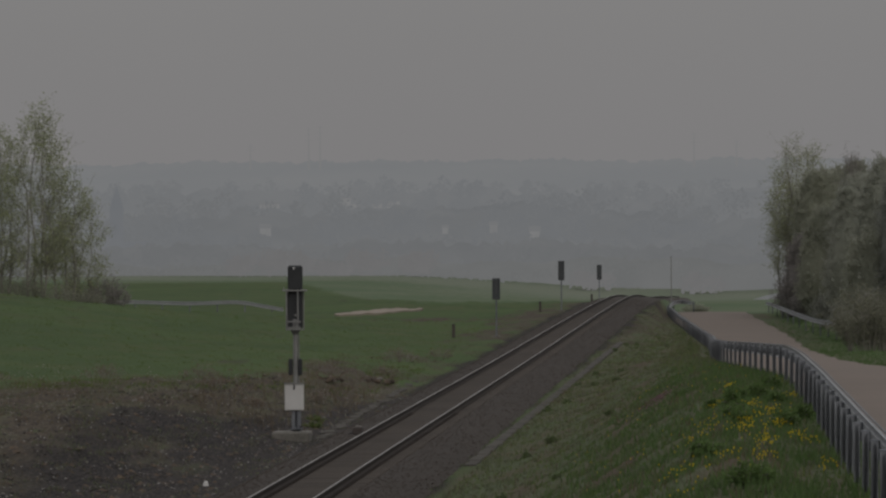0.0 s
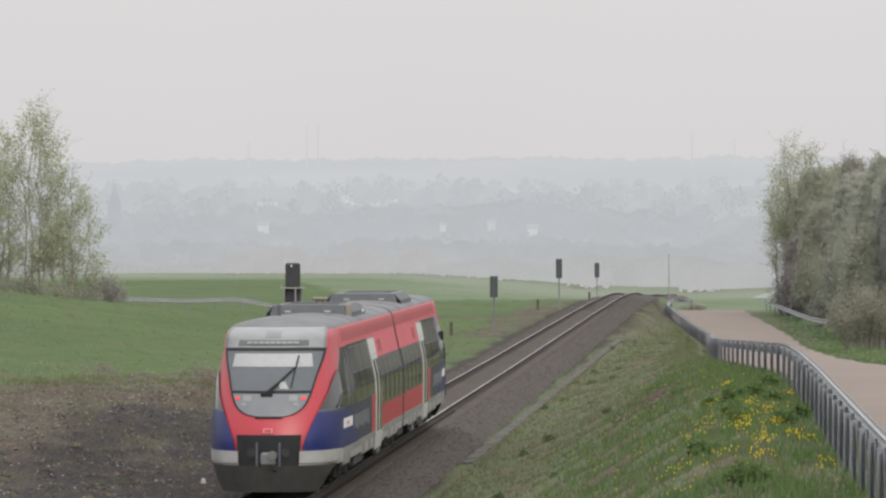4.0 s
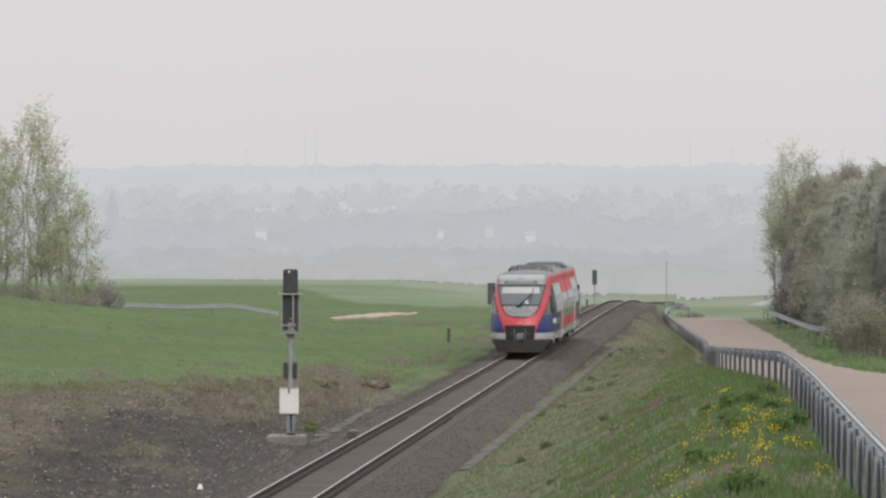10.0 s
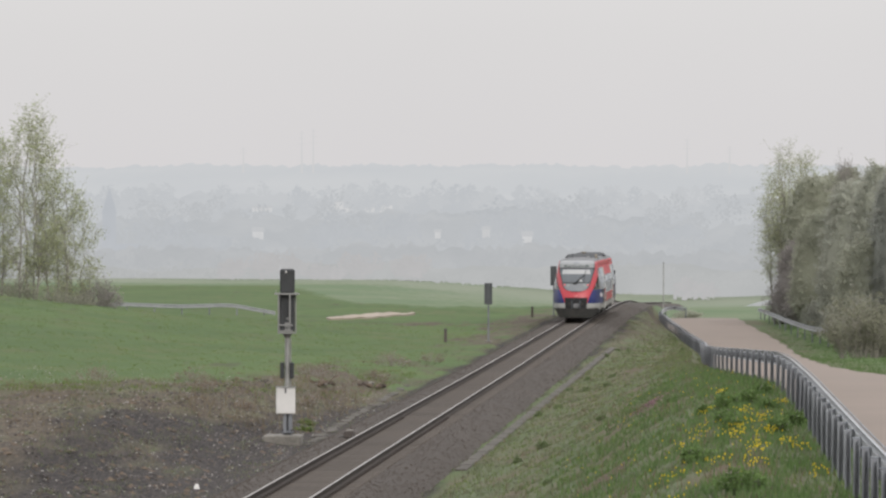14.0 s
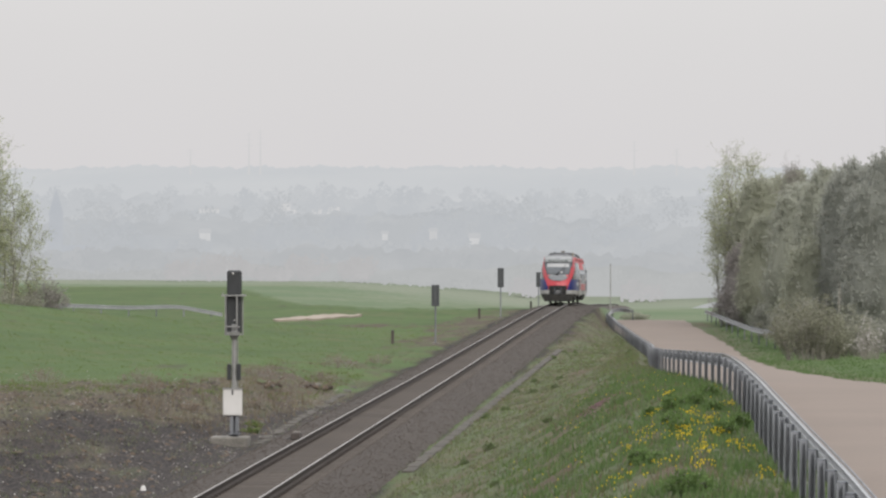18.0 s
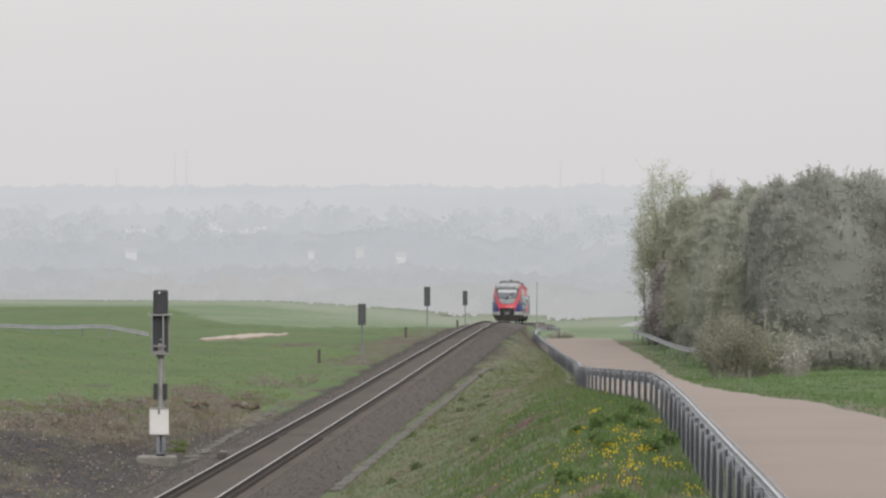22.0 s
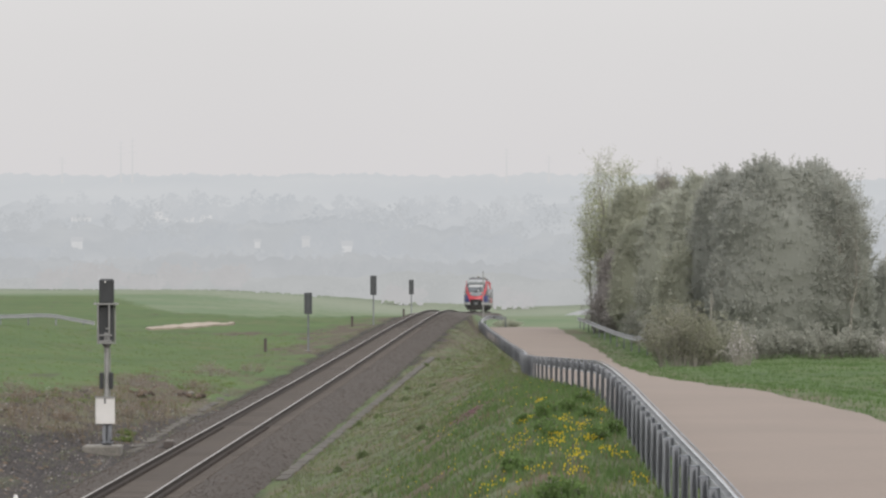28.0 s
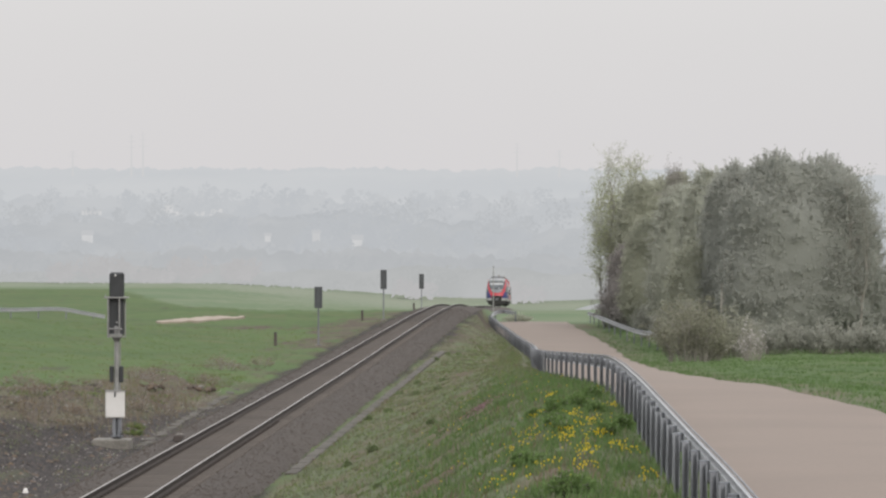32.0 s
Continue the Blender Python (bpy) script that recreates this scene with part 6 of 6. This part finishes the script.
def build_train():
    m = train_materials()
    train = thing("railcar_train", pose(track_x(0), 0, 0), "red and blue two-car diesel railcar with a grey roof", "train")
    build_car(train, m, False)
    build_car(train, m, True)
    bel = Shape()
    for k in range(9):
        y = CAR - 0.01 + 0.048 * k
        grow = 0.0 if k % 2 else 0.03
        ring = [(-(half_width(z) + grow), y, z) for z in LEVELS[::3]] + [(half_width(z) + grow, y, z) for z in LEVELS[::-3]]
        bel.add([p for p in ring] + [(p[0], y + 0.05, p[2]) for p in ring], [tuple((i, (i + 1) % len(ring), (i + 1) % len(ring) + len(ring), i + len(ring))) for i in range(len(ring))])
    part("bellows", bel, m["rubber"], train, "black rubber bellows between the cars")
    for s in (0, 1):
        y = -0.95 if s == 0 else 2 * CAR + GAP + 0.5
        c = part("coupler", Shape().block((0, y + 0.2, 0.92), (0.34, 0.5, 0.3), 0.05).tube([(0.1, y + 0.1, 1.0), (0.1, y - 0.08, 1.0)], 0.11, 10), m["roof"], train, "grey automatic coupler")
        part("hose", Shape().tube([(0.05, y, 0.8), (0.12, y - 0.06, 0.7), (0.2, y, 0.66)], 0.02, 6), m["rubber"], c)
    frame_me = Shape().block((0.0, 0, 0.48), (2.2, 2.9, 0.22), 0.06).block((1.08, 0, 0.42), (0.14, 3.0, 0.3), 0.04).block((-1.08, 0, 0.42), (0.14, 3.0, 0.3), 0.04).mesh("bogie", m["under"])
    wheel = Shape()
    for s in (-1, 1):
        wheel.tube([(s * 0.68, 0, 0), (s * 0.715, 0, 0), (s * 0.72, 0, 0), (s * 0.82, 0, 0)], [0.41, 0.41, 0.385, 0.38], 20)
        for k in range(4):
            a = math.pi * k / 2
            wheel.block((s * 0.83, 0.2 * math.cos(a), 0.2 * math.sin(a)), (0.02, 0.07, 0.07), 0.01)
    wheel.tube([(-0.8, 0, 0), (0.8, 0, 0)], 0.08, 10)
    wheel_me = wheel.mesh("wheelset", m["under"])
    for yb in (4.05, CAR + GAP / 2, 2 * CAR + GAP - 4.05):
        b = part("bogie", frame_me, None, train, at=pose(0, yb, 0))
        for s in (-1, 1):
            part("spring", Shape().tube([(s * 1.12, 0, 0.35), (s * 1.12, 0, 0.75)], 0.12, 10), m["rubber"], b)
            part("damper", Shape().tube([(s * 1.2, -0.55, 0.52), (s * 1.2, 0.45, 0.62)], [0.05, 0.035], 8), m["roof"], b)
            for dy in (-0.9, 0.9):
                part("axle_box", Shape().block((s * 1.1, dy, 0.38), (0.22, 0.28, 0.28), 0.05), m["under"], b)
        for dy in (-0.9, 0.9):
            part("wheelset", wheel_me, None, train, at=pose(0, yb + dy, 0.38))
    for yb, l, w in ((7.6, 3.0, 2.4), (11.8, 1.0, 2.64), (13.9, 1.8, 2.3), (2 * CAR - 7.2, 3.0, 2.4), (2 * CAR - 11.4, 1.0, 2.64), (2 * CAR - 13.5, 1.8, 2.3)):
        box = part("underfloor_box", Shape().block((0, yb, 0.5), (w, l, 0.42), 0.05), m["under"], train)
        for s in (-1, 1):
            part("box_lid", Shape().block((s * (w / 2 + 0.012), yb, 0.5), (0.03, l * 0.8, 0.28), 0.008), m["roof"], box)
            part("pipe", Shape().tube([(s * (w / 2 - 0.05), yb - l / 2 - 0.5, 0.42), (s * (w / 2 - 0.05), yb + l / 2 + 0.4, 0.42)], 0.05, 6), m["under"], box)
    return train


# ================= grass, stones, flowers =================
def tufts(name, n, area, height, mat, label, seed, keep=None, blades=3, spread=0.05, width=0.012):
    rng = np.random.default_rng(seed)
    x = rng.uniform(area[0], area[1], n)
    y = area[2] + (area[3] - area[2]) * rng.uniform(0, 1, n) ** 1.25
    if keep is not None:
        ok = keep(x, y, rng)
        x, y = x[ok], y[ok]
    n = len(x)
    z = ground_z(x, y) + rough_z(x, y)
    x, y, z = (np.repeat(a, blades) for a in (x, y, z))
    k = len(x)
    h = height * rng.uniform(0.45, 1.3, k)
    a = rng.uniform(0, 2 * math.pi, k)
    px, py = x + rng.normal(0, spread, k), y + rng.normal(0, spread, k)
    w = width * rng.uniform(0.7, 1.5, k)
    lx, ly = rng.normal(0, 0.35, k) * h, rng.normal(0, 0.35, k) * h
    v = np.stack([np.stack([px - w * np.cos(a), py - w * np.sin(a), z - 0.02], 1), np.stack([px + w * np.cos(a), py + w * np.sin(a), z - 0.02], 1),
                  np.stack([px + lx, py + ly, z + h], 1)], 1).reshape(-1, 3)
    stuff_mesh(name, v.tolist(), np.arange(3 * k).reshape(-1, 3).tolist(), mat, label)


def scatter_stones(name, n, area, size, mat, label, seed, lift, keep=None):
    rng = np.random.default_rng(seed)
    x, y = rng.uniform(area[0], area[1], n), area[2] + (area[3] - area[2]) * rng.uniform(0, 1, n) ** 1.4
    if keep is not None:
        ok = keep(x, y, rng)
        x, y = x[ok], y[ok]
    n = len(x)
    z = lift(x, y)
    s = size * rng.uniform(0.5, 1.5, (n, 1, 1))
    base = np.array([(1, 0, 0), (-1, 0, 0), (0, 1, 0), (0, -1, 0), (0, 0, 0.45), (0, 0, -0.45)])
    v = base[None] * rng.uniform(0.6, 1.3, (n, 6, 1)) * s
    t = rng.uniform(0, 6.28, n)
    c, q = np.cos(t)[:, None], np.sin(t)[:, None]
    v = np.stack([v[..., 0] * c - v[..., 1] * q, v[..., 0] * q + v[..., 1] * c, v[..., 2]], 2)
    v += np.stack([x, y, z], 1)[:, None, :]
    tri = np.array([(0, 2, 4), (2, 1, 4), (1, 3, 4), (3, 0, 4), (2, 0, 5), (1, 2, 5), (3, 1, 5), (0, 3, 5)])
    f = (np.arange(n)[:, None, None] * 6 + tri[None]).reshape(-1, 3)
    stuff_mesh(name, v.reshape(-1, 3).tolist(), f.tolist(), mat, label)


def bed_z(x, y):
    u = np.abs(x - track_x(y))
    return RAIL_Z(y) + np.interp(u, [0, 1.5, 1.9, 2.7, 3.2], [-0.228, -0.205, -0.25, -0.64, -0.58])


def patchy(x, y, scale, shift):
    """A smooth pattern between 0 and 1, to vary what grows where."""
    a = np.sin(x * scale + shift + 1.9 * np.sin(y * scale * 0.43 + shift)) + np.sin(y * scale * 0.37 - shift + 1.6 * np.sin(x * scale * 0.8))
    return 0.5 + 0.25 * a


def mottle(x, y, scale, shift):
    """An irregular pattern between 0 and 1, drawn out along the track."""
    return np.array([0.5 + 0.62 * noise.noise(Vector((a * scale, b * scale * 0.13, shift))) + 0.3 * noise.noise(Vector((a * scale * 2.7, b * scale * 0.4, shift))) for a, b in zip(x, y)])


def build_ground_cover():
    lift = lambda x, y: ground_z(x, y) + rough_z(x, y)
    on_bank = lambda x, y, r: (r.uniform(0, 1, len(x)) > 0.95 * bare_at(x, y)) & (x < WAY_L(y) + 0.08 + 0.4 * (1 - step(64, 86, y))) & (x > track_x(y) + 3.02 + 2.7 * step(150, 290, y) * r.uniform(0.2, 1, len(x)))
    # how lush the bank is: thick beside the barrier, thin towards the track
    lush = lambda x, y: step(3.0, 9.5, x - track_x(y)) * (1 - 0.6 * step(95, 150, y))
    tufts("bank_grass", 46000, (-9.2, 2.0, 50, 350), 0.07, BLADE, "short green grass on the bank", 1,
          lambda x, y, r: on_bank(x, y, r) & (r.uniform(0, 1, len(x)) < 0.35 + 0.65 * patchy(x, y, 1.3, 0.4)))
    tufts("olive_grass", 74000, (-9.2, 2.0, 50, 350), 0.07, BLADE_OLIVE, "olive-brown grass on the bank", 21,
          lambda x, y, r: on_bank(x, y, r) & (r.uniform(0, 1, len(x)) > patchy(x, y, 1.3, 0.4) * 0.8))
    tufts("lush_grass", 34000, (-6.5, 2.0, 48, 150), 0.14, BLADE_LUSH, "tall lush grass beside the barrier", 22,
          lambda x, y, r: on_bank(x, y, r) & (r.uniform(0, 1, len(x)) < 1.15 * (lush(x, y) - 0.3) * patchy(x, y, 2.1, 2.0)), 4, 0.07)
    tufts("dry_grass", 9000, (-9.0, 1.0, 52, 300), 0.14, BLADE_DRY, "dry stalks between the grass of the bank", 2,
          lambda x, y, r: on_bank(x, y, r) & (r.uniform(0, 1, len(x)) < 1.2 * patchy(x, y, 1.7, 4.0) - 0.25), 3, 0.08)
    tufts("withered_stalks", 2600, (-6.0, 0.4, 52, 112), 0.2, BLADE_DRY, "withered brown stalks on the bare patches of the bank", 41,
          lambda x, y, r: on_bank(x, y, r) & (r.uniform(0, 1, len(x)) < 0.9 * bare_at(x, y) - 0.15), 5, 0.12, 0.010)
    shoulder = lambda x, y, r: (np.abs(x - track_x(y)) > 1.75) & (np.abs(x - track_x(y)) < 3.6) & (r.uniform(0, 1, len(x)) < 0.10 + (0.5 + 0.5 * (x > track_x(y))) * patchy(x, y, 1.1, 2.7) * step(1.7, 3.0, np.abs(x - track_x(y))))
    tufts("shoulder_weeds", 30000, (-15.6, -7.6, 96, 330), 0.06, BLADE_OLIVE, "thin weeds growing on the ballast shoulder", 51, shoulder, 3, 0.08, 0.014)
    tufts("shoulder_stalks", 7000, (-15.6, -7.6, 96, 300), 0.09, BLADE_DRY, "dry stalks on the ballast shoulder", 52, shoulder, 2, 0.06, 0.009)
    far_side = lambda x, y, r: (x > WAY_R(y) + 0.15)
    tufts("verge_grass", 26000, (0.0, 16, 80, 330), 0.10, BLADE_LUSH, "grass verge beyond the footpath", 3, far_side)
    field = lambda x, y, r: (-(x - track_x(y)) > 5 + 22 * (1 - step(112, 176, y + 0.35 * np.abs(x - track_x(y)))))
    tufts("field_grass", 26000, (-50, -15.5, 120, 290), 0.05, BLADE, "young green crop in the field", 4, field)
    waste = lambda x, y, r: ~field(x, y, r) & (x - track_x(y) < -4.0)
    tufts("waste_grass", 29000, (-36, -14.8, 92, 210), 0.09, BLADE_DRY, "dry straw-coloured grass on the waste ground", 5,
          lambda x, y, r: waste(x, y, r) & (r.uniform(0, 1, len(x)) < (0.25 + 0.75 * step(4, 11, -(x - track_x(y)))) * (1.6 * mottle(x, y, 1.1, 1.0) - 0.3)), 3, 0.09)
    edge_of = lambda x, y: -(x - track_x(y)) - 5 - 22 * (1 - step(112, 176, y + 0.35 * np.abs(x - track_x(y))))
    tufts("edge_grass", 13000, (-42, -15.2, 108, 200), 0.12, BLADE_DRY, "straggling dry grass along the edge of the field", 33,
          lambda x, y, r: np.abs(edge_of(x, y) + 1.5 - 5 * patchy(x, y, 0.6, 2.0)) < 3.2 * r.uniform(0, 1, len(x)) ** 2, 3, 0.1)
    tufts("edge_green", 26000, (-42, -15.2, 105, 190), 0.13, BLADE, "green tufts creeping from the field over the waste ground", 34,
          lambda x, y, r: (edge_of(x, y) < 0.5) & (edge_of(x, y) > -7) & (mottle(x, y, 0.8, 5.0) > 0.55), 3, 0.08)
    tufts("waste_green", 28000, (-36, -14.6, 92, 230), 0.09, BLADE_OLIVE, "thin green tufts on the waste ground", 6,
          lambda x, y, r: waste(x, y, r) & (mottle(x, y, 0.9, 7.0) > 0.5), 3)
    tufts("tall_stalks", 170, (-18.5, -14.6, 132, 165), 0.7, BLADE_DRY, "tall dry stalks beside the signal", 7, None, 3, 0.12, 0.010)
    scatter_stones("ballast_stones", 42000, (-14.9, -8.3, 96, 340), 0.024, STONE, "loose ballast stones", 8, lambda x, y: bed_z(x, y) + 0.006,
                   lambda x, y, r: (np.abs(np.abs(x - track_x(y)) - 0.75) > 0.1) & (np.abs(x - track_x(y)) < 2.7))
    thin_out = lambda x, y, r: r.uniform(0, 1, len(x)) < 1.15 - (-(x - track_x(y)) - 2) / 8.5
    scatter_stones("dark_stones", 27000, (-28, -13.6, 90, 160), 0.05, DARK_STONE, "dark clinker stones on the waste ground", 9, lift, thin_out)
    scatter_stones("clods", 2600, (-30, -13.8, 90, 170), 0.11, CLOD, "brown clods of earth on the waste ground", 31, lambda x, y: lift(x, y) - 0.02, thin_out)
    scatter_stones("pale_stones", 3600, (-28, -13.8, 92, 165), 0.032, LIMESTONE, "scattered pale stones on the waste ground", 10, lift)
    scatter_stones("rubble", 700, (-19.5, -14.2, 126, 185), 0.03, LIMESTONE, "pale rubble strewn beside the signal", 35, lift)
    # dandelions in patches, thickest beside the barrier
    rng = np.random.default_rng(11)
    verts, faces = [], []
    spots = [(x, y, 0.09, n) for x, y, n in ((-0.81, 93.4, 26), (-0.36, 69.6, 34), (0.5, 85.3, 30), (0.45, 65.5, 22), (0.6, 63.5, 14), (-0.02, 63.7, 26), (-0.32, 74.0, 26), (0.3, 95.5, 12),
                                              (0.16, 69.8, 24), (-0.1, 58.5, 20), (-0.33, 80.0, 30), (0.05, 76, 16), (-0.6, 61.5, 16), (-1.25, 71.5, 16), (0.75, 55.5, 16), (-0.9, 84.5, 12))]
    spots += [(rng.uniform(-1.3, 0.5), rng.uniform(55, 92), 0.16, int(rng.uniform(3, 10))) for _ in range(26)]
    spots += [(rng.uniform(-4.4, 0.0), rng.uniform(54, 130), 0.35, int(rng.uniform(1, 5))) for _ in range(40)]
    for cx, cy, r, n in spots:
        for _ in range(n):
            x, y = cx + rng.normal(0, r), cy + rng.normal(0, r * 8)
            if x > WAY_L(y) - 0.15:
                continue
            z = on_ground(x, y) + rng.uniform(0.09, 0.17)
            s, o = rng.uniform(0.008, 0.016), len(verts)
            verts += [(x + s * math.cos(a), y + s * math.sin(a), z + 0.004) for a in (math.pi / 3 * k for k in range(6))] + [(x, y, z + 0.02), (x, y, z - 0.02)]
            faces += [(o + k, o + (k + 1) % 6, o + 6) for k in range(6)] + [(o + (k + 1) % 6, o + k, o + 7) for k in range(6)]
    stuff_mesh("dandelions", verts, faces, DANDELION, "yellow dandelions in patches on the bank")
    verts, faces = [], []
    for _ in range(120):
        x, y = -2.74 + rng.normal(0, 0.16), 105 + rng.normal(0, 1.3)
        z, s, o = on_ground(x, y) + rng.uniform(0.05, 0.13), rng.uniform(0.012, 0.024), len(verts)
        verts += [(x - s, y, z), (x, y - s, z + 0.01), (x + s, y, z), (x, y + s, z + 0.01), (x, y, z + 0.03), (x, y, z - 0.02)]
        faces += [(o + k, o + (k + 1) % 4, o + 4) for k in range(4)] + [(o + (k + 1) % 4, o + k, o + 5) for k in range(4)]
    stuff_mesh("dead_nettles", verts, faces, NETTLE, "small patch of pinkish-purple flowers on the bank")
    rng = random.Random(12)
    for k in range(22):
        near = k < 6
        x, y = (rng.uniform(-7, 0), rng.uniform(70, 125)) if near else (rng.uniform(-8, -3), rng.uniform(115, 240))
        if x > WAY_L(y) - 0.5:
            x = WAY_L(y) - 1.0
        bush("weed", x, y, rng.uniform(0.25, 0.5), rng.uniform(0.15, 0.28), "low leafy weed in the grass of the bank", WEED, 100 + k, 16, 3, 0.04, 0.03, "weed", "weeds on the bank")
    for k in range(13):
        y = rng.uniform(52, 98)
        x = WAY_L(y) - rng.uniform(0.2, 2.0)
        bush("leafy_clump", x, y, rng.uniform(0.3, 0.75), rng.uniform(0.18, 0.36), "lush green leafy clump beside the barrier posts", BLADE_CLUMP, 180 + k, 34, 5, 0.035, 0.05, "weed", "leafy clumps beside the barrier")


def rubble_heap(x, y, w, h, label, seed):
    """Broken concrete and stones thrown on a heap, with dead branches."""
    rng = random.Random(seed)
    root = thing("rubble_heap", pose(x, y, on_ground(x, y) - 0.04), label, "rubble", "rubble heaps beside the track")
    lump = [Shape().block((0, 0, 0), (0.3, 0.22, 0.14), 0.03).mesh("lump", m) for m in (CONCRETE, CLOD, STONE)]
    for k in range(26):
        a, r = rng.uniform(0, 6.28), math.sqrt(rng.random())
        dx, dy = math.cos(a) * r * w / 2, math.sin(a) * r * w * 0.9
        z = h * (1 - r) * rng.uniform(0.5, 1.0)
        q = rng.uniform(0.3, 0.9)
        part("lump", lump[k % 3], None, root, at=pose(dx, dy, z + 0.03, rng.uniform(-30, 30), rng.uniform(-30, 30), rng.uniform(0, 180)) @ Matrix.Diagonal((q, q, q, 1)))
    g = Shape()
    for _ in range(14):
        o = Vector((rng.uniform(-0.5, 0.5) * w, rng.uniform(-0.6, 0.6) * w, h * 0.3))
        e = o + Vector((rng.uniform(-0.7, 0.7), rng.uniform(-0.7, 0.7), rng.uniform(0.05, 0.4)))
        g.tube([o, o.lerp(e, 0.5) + Vector((0, 0, 0.06)), e], [0.02, 0.014, 0.007], 4, caps=False)
    part("dead_branches", g, DRY_WOOD, root, "brown dead branches")


def build_waste_clutter():
    rubble_heap(-15.95, 171, 1.7, 0.2, "heap of broken concrete and branches at the field's edge", 3)
    rubble_heap(-17.2, 164.5, 1.2, 0.2, "low spread of pale rubble and branches", 4)
    rubble_heap(-19.3, 150.5, 1.0, 0.16, "low spread of pale rubble and branches", 5)
    G = "dead brambles"
    for k, (x, y, w, h) in enumerate(((-16.9, 193.5, 1.9, 0.8), (-16.2, 178, 1.4, 0.5), (-18.4, 172, 1.8, 0.6), (-21.2, 157, 1.6, 0.6), (-19.2, 146, 1.0, 0.5), (-24.0, 152, 1.8, 0.6),
                                      (-16.0, 150, 0.9, 0.55), (-17.2, 141, 0.8, 0.4), (-15.9, 205, 1.6, 0.5), (-26.5, 143, 1.6, 0.45))):
        bush("bramble", x, y, w, h, "dead reddish-brown bramble on the waste ground", BRAMBLE, 140 + k, 40, 2, 0.028, 0.09, "bramble", G)
    for k, (x, y) in enumerate(((-15.15, 141), (-14.9, 137.5))):
        bush("weed", x, y, 0.7, 0.22, "fresh green weed beside the signal", BLADE, 160 + k, 30, 4, 0.03, 0.06, "weed", "weeds beside the signal")


# ================= what moves =================
# seconds, and metres of the tail from the camera's line
TAIL = [(0.0, 15.9), (0.5, 26.3), (1.0, 36.6), (2.0, 56.85), (3.0, 76.5), (4.5, 103.8), (6.0, 130.9), (9.0, 183.2), (13.0, 253.6), (19.0, 359.2),
        (23.0, 429.6), (28.0, 517.6), (32.0, 588.0)]


def motions(train):
    where_at = curve_through(TAIL, 1)

    def stand(y):
        z0, z1 = float(RAIL_Z(y + 4)), float(RAIL_Z(y + 30.5))
        tilt = math.atan2(z1 - z0, 26.5)
        return pose(track_x(y) - 0.03, y, z0 - 4 * math.tan(tilt), math.degrees(tilt), 0, math.degrees(TRACK_TURN))
    walk(train, [(k / 2, stand(float(where_at(k / 2)))) for k in range(65)])
    for ob in train.children:
        if ob.name.startswith("wheelset"):
            x, y, z = ob.location
            rows = []
            for k in range(961):
                t = k / FPS
                rows.append((t, pose(x, y, z, -math.degrees(float(where_at(t)) / 0.38))))
            walk(ob, rows)


build_ground()
build_path()
build_distance()
build_trees()
train = build_train()
build_signals()
build_magnet()
build_barriers()
build_waste_clutter()
build_ground_cover()
build_track()
motions(train)
